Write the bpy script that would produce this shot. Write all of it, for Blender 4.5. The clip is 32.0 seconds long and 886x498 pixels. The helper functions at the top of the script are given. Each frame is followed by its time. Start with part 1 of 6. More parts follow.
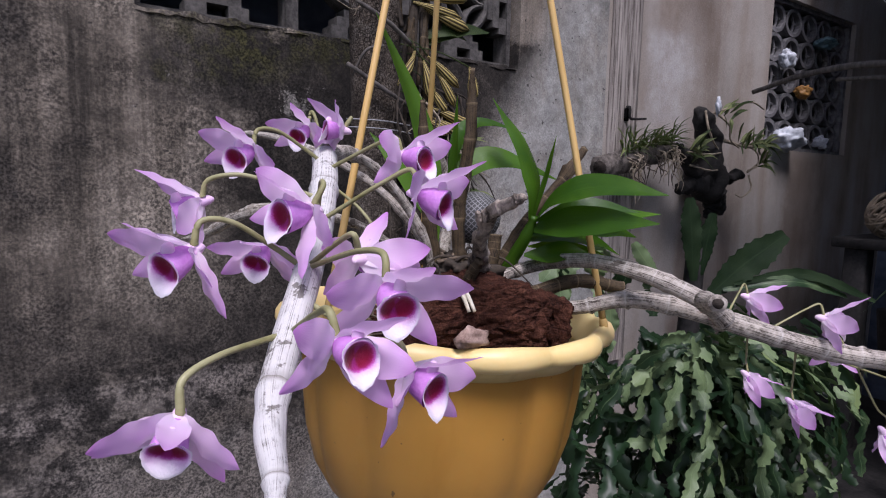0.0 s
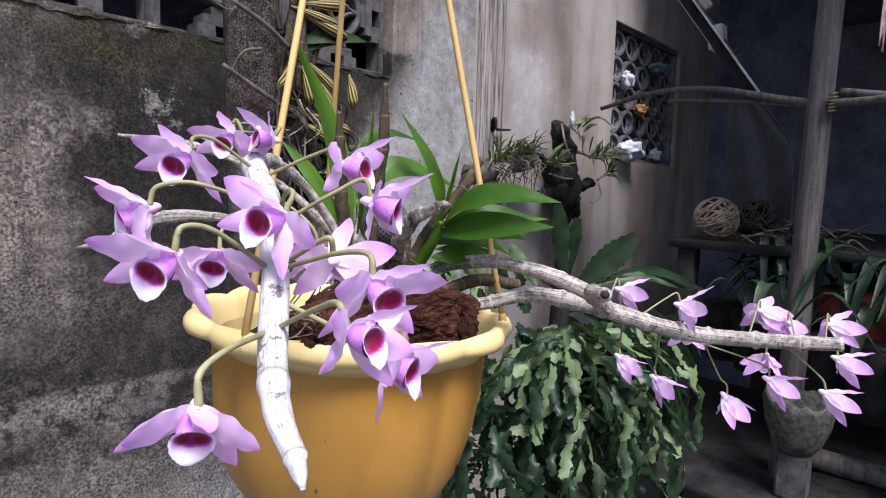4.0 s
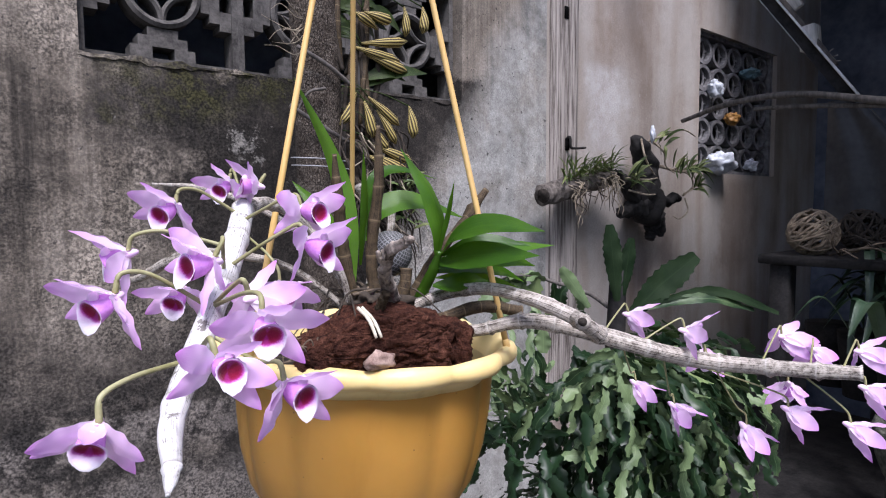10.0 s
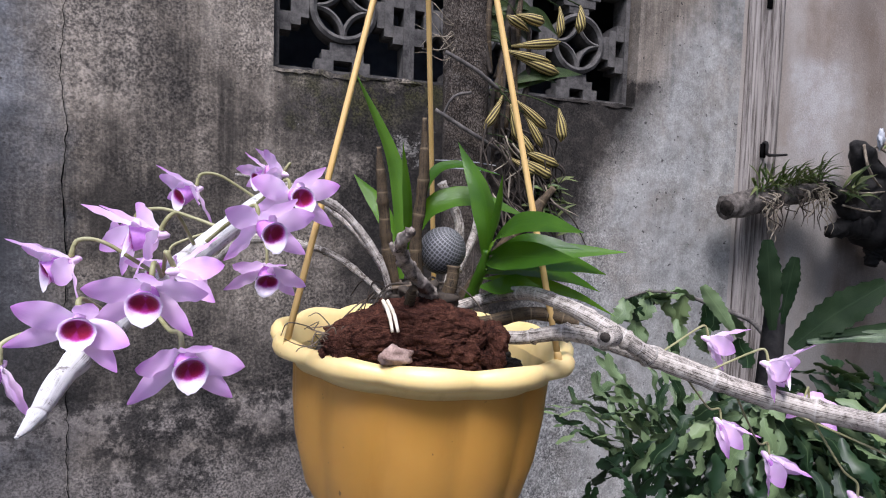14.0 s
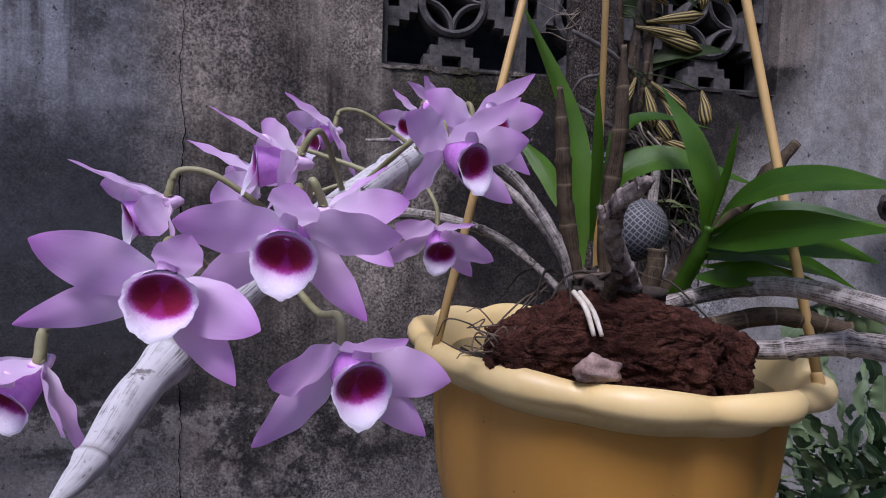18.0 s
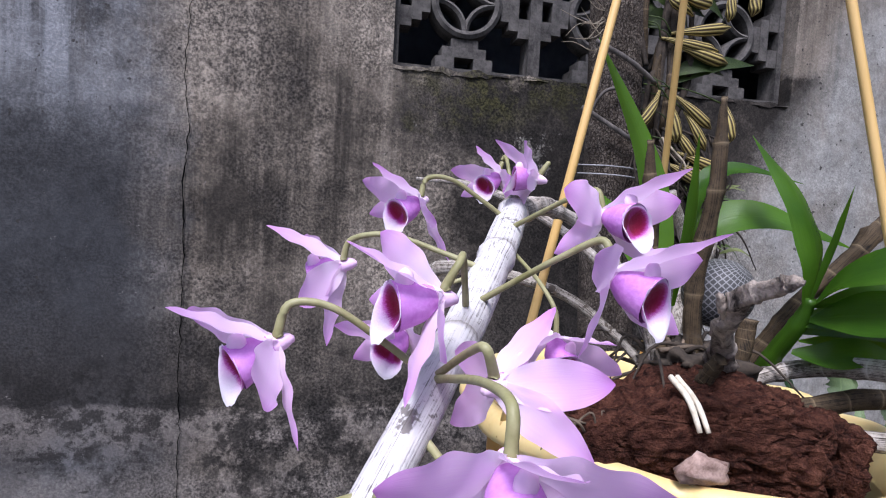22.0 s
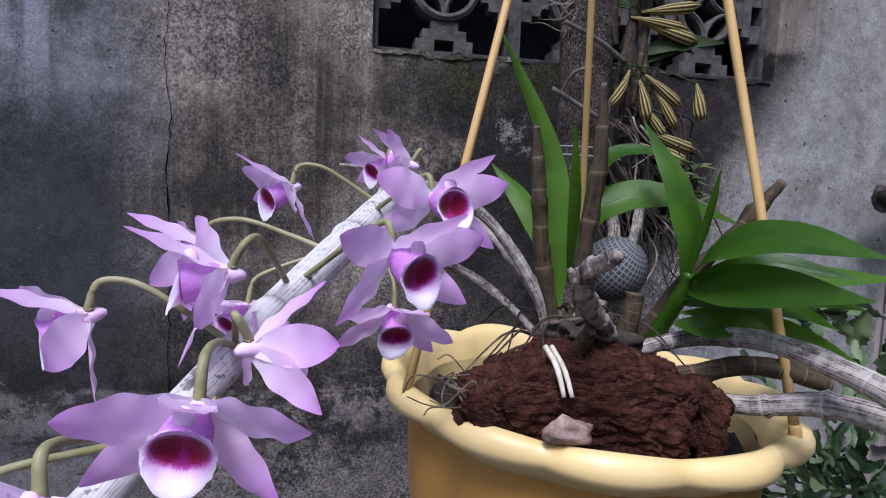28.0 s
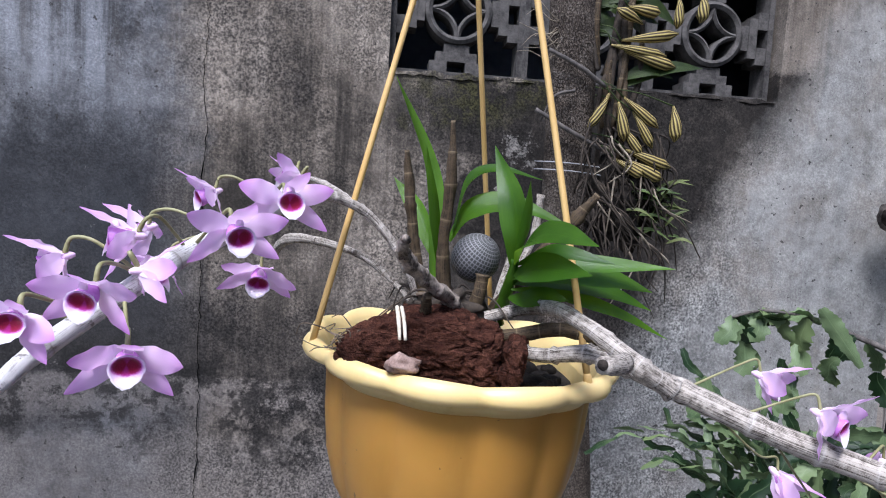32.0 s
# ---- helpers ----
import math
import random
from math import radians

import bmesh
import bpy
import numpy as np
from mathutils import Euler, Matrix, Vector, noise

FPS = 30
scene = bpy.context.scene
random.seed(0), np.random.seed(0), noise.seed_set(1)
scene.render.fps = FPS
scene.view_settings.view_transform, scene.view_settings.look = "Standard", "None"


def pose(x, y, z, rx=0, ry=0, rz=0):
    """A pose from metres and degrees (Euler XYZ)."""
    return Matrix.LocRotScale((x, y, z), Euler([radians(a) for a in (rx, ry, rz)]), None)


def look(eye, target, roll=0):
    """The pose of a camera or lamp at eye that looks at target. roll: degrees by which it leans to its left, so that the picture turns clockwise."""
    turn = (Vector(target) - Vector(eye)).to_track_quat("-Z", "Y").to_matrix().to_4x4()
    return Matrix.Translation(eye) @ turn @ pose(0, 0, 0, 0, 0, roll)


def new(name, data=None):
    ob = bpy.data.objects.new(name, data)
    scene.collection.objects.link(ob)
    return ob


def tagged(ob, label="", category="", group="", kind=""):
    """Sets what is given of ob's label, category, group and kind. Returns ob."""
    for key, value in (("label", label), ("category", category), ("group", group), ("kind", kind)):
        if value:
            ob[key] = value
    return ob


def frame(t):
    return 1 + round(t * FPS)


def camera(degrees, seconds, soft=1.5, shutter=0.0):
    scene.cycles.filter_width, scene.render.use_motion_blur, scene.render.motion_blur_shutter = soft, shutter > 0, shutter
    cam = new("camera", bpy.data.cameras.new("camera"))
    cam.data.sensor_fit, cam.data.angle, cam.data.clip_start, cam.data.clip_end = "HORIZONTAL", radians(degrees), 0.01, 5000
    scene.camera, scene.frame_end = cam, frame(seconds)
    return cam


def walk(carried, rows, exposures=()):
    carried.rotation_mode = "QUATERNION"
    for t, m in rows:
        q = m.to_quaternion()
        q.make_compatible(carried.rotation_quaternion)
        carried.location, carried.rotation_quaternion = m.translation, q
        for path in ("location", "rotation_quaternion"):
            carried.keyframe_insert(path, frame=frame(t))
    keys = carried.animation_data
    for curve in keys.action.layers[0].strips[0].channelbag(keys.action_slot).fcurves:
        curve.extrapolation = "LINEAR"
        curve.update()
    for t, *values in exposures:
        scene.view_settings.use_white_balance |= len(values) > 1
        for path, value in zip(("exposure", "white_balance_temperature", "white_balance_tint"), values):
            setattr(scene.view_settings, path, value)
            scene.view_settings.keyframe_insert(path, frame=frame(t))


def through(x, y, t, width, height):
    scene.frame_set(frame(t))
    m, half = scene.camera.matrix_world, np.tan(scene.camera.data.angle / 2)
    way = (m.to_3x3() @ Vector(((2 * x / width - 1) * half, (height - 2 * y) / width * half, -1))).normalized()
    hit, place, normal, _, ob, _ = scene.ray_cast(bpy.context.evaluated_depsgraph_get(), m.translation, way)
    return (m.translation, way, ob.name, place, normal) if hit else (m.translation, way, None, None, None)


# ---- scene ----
cam = camera(75.0, 32.0, soft=1.1)
PATH = [
    (0, (-0.135, -0.229, 1.613), (0.985, 1.41, 1.374), 1.2),
    (0.5, (-0.141, -0.237, 1.6), (1.019, 1.373, 1.347), 1.5),
    (1, (-0.155, -0.228, 1.601), (1.098, 1.309, 1.345), 1.7),
    (1.5, (-0.158, -0.223, 1.605), (1.16, 1.26, 1.351), 1.2),
    (2, (-0.154, -0.228, 1.609), (1.195, 1.228, 1.359), 1.9),
    (2.5, (-0.162, -0.233, 1.609), (1.219, 1.193, 1.367), 1.6),
    (3, (-0.173, -0.226, 1.611), (1.258, 1.151, 1.384), 1.7),
    (3.5, (-0.174, -0.228, 1.612), (1.279, 1.128, 1.393), 1.7),
    (5.5, (-0.176, -0.229, 1.619), (1.315, 1.093, 1.452), 1.1),
    (6, (-0.18, -0.234, 1.618), (1.314, 1.087, 1.458), 0.6),
    (6.5, (-0.184, -0.234, 1.616), (1.314, 1.082, 1.464), 0.1),
    (7, (-0.184, -0.242, 1.616), (1.317, 1.071, 1.47), 0.6),
    (7.5, (-0.183, -0.244, 1.617), (1.323, 1.065, 1.476), 0.6),
    (8, (-0.184, -0.241, 1.614), (1.314, 1.077, 1.477), -0.0),
    (8.5, (-0.165, -0.247, 1.614), (1.27, 1.139, 1.473), 0.2),
    (9, (-0.152, -0.262, 1.616), (1.191, 1.213, 1.469), 0.3),
    (9.5, (-0.15, -0.279, 1.618), (1.128, 1.252, 1.475), -0.4),
    (10, (-0.136, -0.291, 1.623), (1.096, 1.278, 1.48), -0.4),
    (10.5, (-0.112, -0.299, 1.619), (1.075, 1.304, 1.473), -0.3),
    (11, (-0.105, -0.3, 1.618), (1.047, 1.329, 1.475), -0.3),
    (11.5, (-0.101, -0.308, 1.618), (0.981, 1.367, 1.472), -0.1),
    (12, (-0.076, -0.326, 1.622), (0.938, 1.391, 1.478), 0.1),
    (12.5, (-0.066, -0.329, 1.618), (0.859, 1.439, 1.489), 0.7),
    (13, (-0.065, -0.331, 1.615), (0.739, 1.496, 1.493), 0.8),
    (13.5, (-0.052, -0.332, 1.613), (0.659, 1.533, 1.494), 1.8),
    (14, (-0.036, -0.325, 1.615), (0.631, 1.556, 1.494), 1.8),
    (14.5, (-0.034, -0.308, 1.611), (0.583, 1.591, 1.491), 1.7),
    (16.5, (-0.038, -0.267, 1.594), (0.418, 1.677, 1.479), 1.1),
    (17, (-0.035, -0.256, 1.584), (0.366, 1.701, 1.473), 1.4),
    (17.5, (-0.044, -0.234, 1.586), (0.328, 1.728, 1.488), 1.6),
    (18, (-0.057, -0.214, 1.588), (0.305, 1.751, 1.496), 1.7),
    (18.5, (-0.063, -0.215, 1.591), (0.281, 1.754, 1.508), 2.5),
    (19, (-0.069, -0.202, 1.596), (0.284, 1.765, 1.519), 2.8),
    (19.5, (-0.077, -0.194, 1.599), (0.303, 1.768, 1.521), 2.3),
    (20, (-0.077, -0.195, 1.6), (0.324, 1.763, 1.52), 2.7),
    (20.5, (-0.078, -0.194, 1.605), (0.302, 1.768, 1.521), 3.0),
    (21, (-0.09, -0.188, 1.613), (0.289, 1.774, 1.523), 2.7),
    (21.5, (-0.093, -0.183, 1.618), (0.3, 1.776, 1.519), 2.6),
    (22, (-0.091, -0.176, 1.62), (0.297, 1.782, 1.504), 3.1),
    (22.5, (-0.095, -0.167, 1.626), (0.3, 1.789, 1.497), 2.8),
    (23, (-0.088, -0.16, 1.633), (0.328, 1.79, 1.479), 2.7),
    (23.5, (-0.077, -0.156, 1.633), (0.329, 1.794, 1.458), 3.3),
    (24, (-0.08, -0.154, 1.635), (0.334, 1.793, 1.443), 3.1),
    (24.5, (-0.085, -0.152, 1.638), (0.336, 1.793, 1.435), 2.7),
    (26.5, (-0.075, -0.17, 1.62), (0.331, 1.777, 1.416), 2.7),
    (27, (-0.063, -0.184, 1.62), (0.332, 1.766, 1.419), 2.6),
    (27.5, (-0.053, -0.191, 1.62), (0.336, 1.762, 1.432), 2.2),
    (28, (-0.043, -0.203, 1.623), (0.334, 1.753, 1.446), 2.1),
    (28.5, (-0.027, -0.228, 1.625), (0.325, 1.734, 1.458), 2.2),
    (29, (-0.032, -0.243, 1.627), (0.294, 1.724, 1.472), 2.0),
    (29.5, (-0.056, -0.266, 1.628), (0.238, 1.709, 1.504), 1.1),
    (30, (-0.055, -0.307, 1.63), (0.256, 1.663, 1.488), 2.2),
    (30.5, (-0.017, -0.323, 1.623), (0.28, 1.65, 1.49), 2.8),
    (31, (0.006, -0.312, 1.624), (0.289, 1.664, 1.503), 2.9),
    (31.5, (0.035, -0.315, 1.628), (0.29, 1.664, 1.483), 3.3),
    (32, (0.039, -0.328, 1.623), (0.265, 1.654, 1.478), 3.3),
]
walk(cam, [(t, look(eye, target, roll)) for t, eye, target, roll in PATH], exposures=[(0.0, 0.24, 6090, 24), (1.0, 0.25, 5990, 26), (2.0, 0.63, 6040, 20), (3.0, 0.81, 6040, 19), (6.0, 0.99, 6040, 19), (8.0, 0.79, 6040, 20), (10.0, 0.88, 6040, 20), (11.0, 1.14, 6040, 16), (13.0, 1.02, 6040, 17), (14.0, 0.81, 5990, 19), (17.0, 0.13, 5900, 27), (18.0, -0.10, 5720, 29), (19.0, -0.08, 5770, 29), (20.0, 0.17, 5850, 26), (21.0, 0.56, 5950, 22), (22.0, 0.68, 5890, 20), (23.0, 0.91, 5940, 18), (24.0, 0.92, 5790, 17), (27.0, 0.40, 5800, 22), (28.0, 0.28, 5650, 22), (30.0, 0.55, 5740, 18), (31.0, 0.63, 5740, 18), (32.0, 0.81, 5790, 16)])

# ---- light: an overcast courtyard ----
SUN_EL, SUN_AZ = radians(58), radians(205)
world = bpy.data.worlds.new("overcast_sky")
world.use_nodes = True
scene.world = world
wn = world.node_tree.nodes
sky = wn.new("ShaderNodeTexSky")
sky.sky_type, sky.sun_disc, sky.sun_elevation, sky.sun_rotation = "NISHITA", False, SUN_EL, SUN_AZ
sky.air_density, sky.dust_density, sky.ozone_density = 1.0, 2.5, 1.2
wn["Background"].inputs["Strength"].default_value = 0.11
world.node_tree.links.new(sky.outputs[0], wn["Background"].inputs[0])
sun = new("sun", bpy.data.lights.new("sun", "SUN"))
sun.data.energy, sun.data.angle, sun.data.color = 3.2, radians(22), (1.0, 0.98, 0.97)
sun.matrix_world = look((0, 0, 6), (0 - 6 * math.cos(SUN_EL) * math.sin(SUN_AZ), 0 - 6 * math.cos(SUN_EL) * math.cos(SUN_AZ), 6 - 6 * math.sin(SUN_EL)))


# ---- materials ----
class Mat:
    """A small builder for node materials."""

    def __init__(self, name, rough=0.6, metal=0.0, spec=0.5):
        self.m = bpy.data.materials.new(name)
        self.m.use_nodes = True
        self.t = self.m.node_tree
        self.p = self.t.nodes["Principled BSDF"]
        self.p.inputs["Roughness"].default_value = rough
        self.p.inputs["Metallic"].default_value = metal
        self.p.inputs["Specular IOR Level"].default_value = spec

    def node(self, kind, **sets):
        n = self.t.nodes.new(kind)
        for k, v in sets.items():
            n.inputs[k].default_value = v
        return n

    def link(self, a, b):
        self.t.links.new(a, b)

    def coords(self, which="Object", scale=(1, 1, 1)):
        tc = self.node("ShaderNodeTexCoord")
        mp = self.node("ShaderNodeMapping")
        mp.inputs["Scale"].default_value = scale
        self.link(tc.outputs[which], mp.inputs["Vector"])
        return mp.outputs[0]

    def noise(self, vec, scale, detail=4.0, rough=0.55, dist=0.0):
        n = self.node("ShaderNodeTexNoise", Scale=scale, Detail=detail, Roughness=rough, Distortion=dist)
        self.link(vec, n.inputs["Vector"])
        return n.outputs[0]

    def ramp(self, fac, stops):
        r = self.node("ShaderNodeValToRGB")
        e = r.color_ramp.elements
        while len(e) < len(stops):
            e.new(0.5)
        for k, (pos, col) in zip(e, stops):
            k.position, k.color = pos, (*col, 1) if len(col) == 3 else col
        self.link(fac, r.inputs[0])
        return r.outputs[0]

    def mix(self, fac, a, b, mode="MIX"):
        n = self.node("ShaderNodeMix")
        n.data_type, n.blend_type = "RGBA", mode
        for v, k in ((fac, 0), (a, 6), (b, 7)):
            if isinstance(v, (int, float)):
                n.inputs[k].default_value = v
            elif isinstance(v, tuple):
                n.inputs[k].default_value = (*v, 1)
            else:
                self.link(v, n.inputs[k])
        return n.outputs[2]

    def math(self, op, a, b=0.0):
        n = self.node("ShaderNodeMath")
        n.operation = op
        for v, k in ((a, 0), (b, 1)):
            if isinstance(v, (int, float)):
                n.inputs[k].default_value = v
            else:
                self.link(v, n.inputs[k])
        return n.outputs[0]

    def bump(self, fac, strength=0.3, dist=0.002):
        n = self.node("ShaderNodeBump", Strength=strength, Distance=dist)
        self.link(fac, n.inputs["Height"])
        self.link(n.outputs[0], self.p.inputs["Normal"])

    def color(self, c):
        if isinstance(c, tuple):
            self.p.inputs["Base Color"].default_value = (*c, 1)
        else:
            self.link(c, self.p.inputs["Base Color"])

    def thin(self, c, amount):
        """Lets part of the light through, as petals and leaves do."""
        tr = self.node("ShaderNodeBsdfTranslucent")
        if isinstance(c, tuple):
            tr.inputs[0].default_value = (*c, 1)
        else:
            self.link(c, tr.inputs[0])
        mx = self.node("ShaderNodeMixShader")
        mx.inputs[0].default_value = amount
        self.link(self.p.outputs[0], mx.inputs[1])
        self.link(tr.outputs[0], mx.inputs[2])
        self.link(mx.outputs[0], self.t.nodes["Material Output"].inputs[0])


def grained(name, dark, light, scale, rough=0.7, stretch=(1, 1, 1), bump=0.3, dist=0.002, detail=6.0, lo=0.35, hi=0.65, spec=0.4):
    """Two-scale noise between two colours, with relief."""
    m = Mat(name, rough, spec=spec)
    v = m.coords("Object", stretch)
    a, b = m.noise(v, scale, detail), m.noise(v, scale * 6, 3.0)
    f = m.math("ADD", m.math("MULTIPLY", a, 0.7), m.math("MULTIPLY", b, 0.3))
    m.color(m.ramp(f, [(lo, dark), (hi, light)]))
    m.bump(f, bump, dist)
    return m.m


WALL_FRONT = 1.277


class Plaster(Mat):
    """Weathered cement plaster: mottled base, rain streaks, coarse sandy grain."""

    def plaster(self, light, mid, dark):
        v = self.v = self.coords()
        big = self.noise(v, 2.6, 6.0, 0.65)
        run = self.noise(self.coords("Object", (7.0, 1.0, 0.55)), 1.7, 6.0, 0.62)
        thin_run = self.noise(self.coords("Object", (26.0, 1.0, 0.9)), 2.0, 5.0, 0.65)
        f = self.math("ADD", self.math("MULTIPLY", big, 0.54), self.math("MULTIPLY", run, 0.28))
        f = self.math("ADD", f, self.math("MULTIPLY", thin_run, 0.18))
        self.col = self.ramp(f, [(0.415, dark), (0.495, mid), (0.585, light)])
        sep = self.node("ShaderNodeSeparateXYZ")
        self.link(v, sep.inputs[0])
        warp = self.math("MULTIPLY", self.math("SUBTRACT", self.noise(v, 3.2, 9.0, 0.72), 0.5), 0.75)
        self.level = self.math("ADD", sep.outputs[2], self.math("MULTIPLY", warp, 0.12))
        self.side = self.math("ADD", sep.outputs[0], self.math("MULTIPLY", warp, 0.35))
        self.x, self.z = self.math("ADD", sep.outputs[0], warp), self.math("ADD", sep.outputs[2], warp)

    def band(self, val, a, b, c, d):
        up = self.math("DIVIDE", self.math("SUBTRACT", val, a), d - a)
        return self.ramp(up, [(0, (0, 0, 0)), ((b - a) / (d - a), (1, 1, 1)), ((c - a) / (d - a), (1, 1, 1)), (1, (0, 0, 0))])

    def patchy(self, scale, lo, hi, floor=0.0, rough=0.75):
        return self.ramp(self.noise(self.v, scale, 8.0, rough), [(lo, (floor, floor, floor)), (hi, (1, 1, 1))])

    def stain(self, mask, amount, colour):
        self.col = self.mix(self.math("MULTIPLY", mask, amount), self.col, colour)

    def grain(self, strength, calm=None):
        """Gritty speckle at many scales, with sand on top."""
        rough, sand = self.noise(self.v, 34.0, 5.0, 0.7), self.noise(self.v, 160.0, 3.0, 0.64)
        crisp = self.ramp(sand, [(0.40, (0.22, 0.22, 0.23)), (0.47, (0.72, 0.72, 0.72)), (0.53, (1.08, 1.08, 1.07)), (0.62, (1.7, 1.68, 1.66))])
        soft = self.ramp(rough, [(0.36, (0.60, 0.60, 0.60)), (0.5, (0.88, 0.88, 0.88)), (0.64, (1.18, 1.17, 1.16))])
        where = self.ramp(self.noise(self.v, 5.0, 6.0, 0.7), [(0.36, (0.3, 0.3, 0.3)), (0.58, (1, 1, 1))])
        if calm:
            where = self.math("MULTIPLY", where, self.math("SUBTRACT", 1.0, self.math("MULTIPLY", calm, 0.72)))
        amount = self.math("SUBTRACT", strength, self.math("MULTIPLY", calm, 0.5)) if calm else strength
        col = self.mix(amount, self.col, soft, "MULTIPLY")
        self.color(self.mix(self.math("MULTIPLY", where, strength), col, crisp, "MULTIPLY"))
        self.bump(sand, 0.5, 0.004)
        return self.m


def stained_wall():
    m = Plaster("old_cement_plaster", 0.92, spec=0.2)
    m.plaster((0.262, 0.230, 0.190), (0.134, 0.116, 0.094), (0.040, 0.035, 0.029))
    x, z = m.x, m.z
    # bluish far stretch: paler above, dark below
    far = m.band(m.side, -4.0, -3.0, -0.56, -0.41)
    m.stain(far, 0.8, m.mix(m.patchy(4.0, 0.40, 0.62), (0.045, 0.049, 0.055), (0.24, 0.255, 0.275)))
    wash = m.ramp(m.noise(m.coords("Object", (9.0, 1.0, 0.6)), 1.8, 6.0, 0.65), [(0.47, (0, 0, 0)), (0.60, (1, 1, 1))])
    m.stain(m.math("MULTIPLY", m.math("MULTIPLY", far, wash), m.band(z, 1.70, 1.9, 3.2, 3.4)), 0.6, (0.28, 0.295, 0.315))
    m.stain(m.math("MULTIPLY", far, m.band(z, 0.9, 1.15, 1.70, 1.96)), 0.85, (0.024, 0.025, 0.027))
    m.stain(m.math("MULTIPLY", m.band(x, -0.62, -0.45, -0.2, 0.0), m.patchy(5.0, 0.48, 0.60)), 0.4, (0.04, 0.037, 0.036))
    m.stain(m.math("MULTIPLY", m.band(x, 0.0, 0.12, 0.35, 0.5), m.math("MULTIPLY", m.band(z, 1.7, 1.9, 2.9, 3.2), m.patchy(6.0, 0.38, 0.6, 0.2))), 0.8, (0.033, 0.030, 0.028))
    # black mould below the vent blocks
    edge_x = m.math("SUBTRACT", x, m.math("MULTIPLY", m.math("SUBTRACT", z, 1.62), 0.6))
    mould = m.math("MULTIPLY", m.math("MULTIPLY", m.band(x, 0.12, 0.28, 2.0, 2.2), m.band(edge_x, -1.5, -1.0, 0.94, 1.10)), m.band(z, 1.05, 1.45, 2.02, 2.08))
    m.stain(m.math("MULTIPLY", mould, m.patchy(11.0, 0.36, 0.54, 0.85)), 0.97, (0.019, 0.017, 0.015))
    west = m.band(x, -5.0, -4.5, 0.92, 1.10)
    # darker lower wall, with a dark band above a paler strip
    m.stain(m.math("MULTIPLY", west, m.math("MULTIPLY", m.band(z, 0.0, 0.1, 1.18, 1.5), m.patchy(5.0, 0.3, 0.6, 0.35))), 0.62, (0.05, 0.046, 0.043))
    m.stain(m.math("MULTIPLY", west, m.band(m.level, 1.12, 1.13, 1.2, 1.38)), 0.45, (0.022, 0.02, 0.018))
    m.stain(m.math("MULTIPLY", m.band(m.level, 0.98, 1.05, 1.115, 1.128), m.patchy(7.0, 0.32, 0.55, 0.4)), 0.5, (0.22, 0.20, 0.182))
    m.stain(m.math("MULTIPLY", m.band(m.level, 0.0, 0.1, 0.93, 0.99), m.patchy(7.0, 0.32, 0.6, 0.4)), 0.55, (0.20, 0.185, 0.17))
    m.stain(m.math("MULTIPLY", west, m.math("MULTIPLY", m.band(z, 0.90, 0.98, 1.12, 1.3), m.patchy(16.0, 0.46, 0.54))), 0.85, (0.016, 0.015, 0.014))
    # pale plaster on the pier, with dark patches left
    pale = m.math("MULTIPLY", m.band(edge_x, 0.94, 1.12, 2.2, 2.6), m.patchy(6.0, 0.36, 0.52, 0.5))
    m.stain(pale, 0.72, m.mix(m.patchy(15.0, 0.36, 0.64), (0.25, 0.255, 0.245), (0.43, 0.44, 0.42)))
    # bare spots where the skin has peeled, and flakes
    spot = m.node("ShaderNodeVectorMath")
    spot.operation = "DISTANCE"
    spot.inputs[1].default_value = (0.421, WALL_FRONT, 1.80)
    m.link(m.v, spot.inputs[0])
    near = m.math("ADD", spot.outputs["Value"], m.math("MULTIPLY", m.math("SUBTRACT", m.noise(m.v, 22.0, 9.0, 0.75), 0.5), 0.34))
    m.stain(m.ramp(near, [(0.022, (1, 1, 1)), (0.034, (0, 0, 0))]), 0.75, (0.22, 0.21, 0.19))
    m.stain(m.patchy(24.0, 0.66, 0.70), 0.5, (0.33, 0.31, 0.29))
    m.stain(m.patchy(70.0, 0.70, 0.72, 0.0, 0.4), 0.8, (0.03, 0.028, 0.026))
    # moss along the ledge
    m.stain(m.math("MULTIPLY", m.math("MULTIPLY", m.band(x, 0.0, 0.2, 0.55, 0.8), m.band(z, 1.84, 1.95, 2.02, 2.1)), m.patchy(20.0, 0.44, 0.56)), 0.75, (0.045, 0.044, 0.016))
    calm = m.math("MAXIMUM", m.band(x, 0.95, 1.2, 2.2, 2.6), m.math("MULTIPLY", far, 0.8))
    return m.grain(0.85, calm)


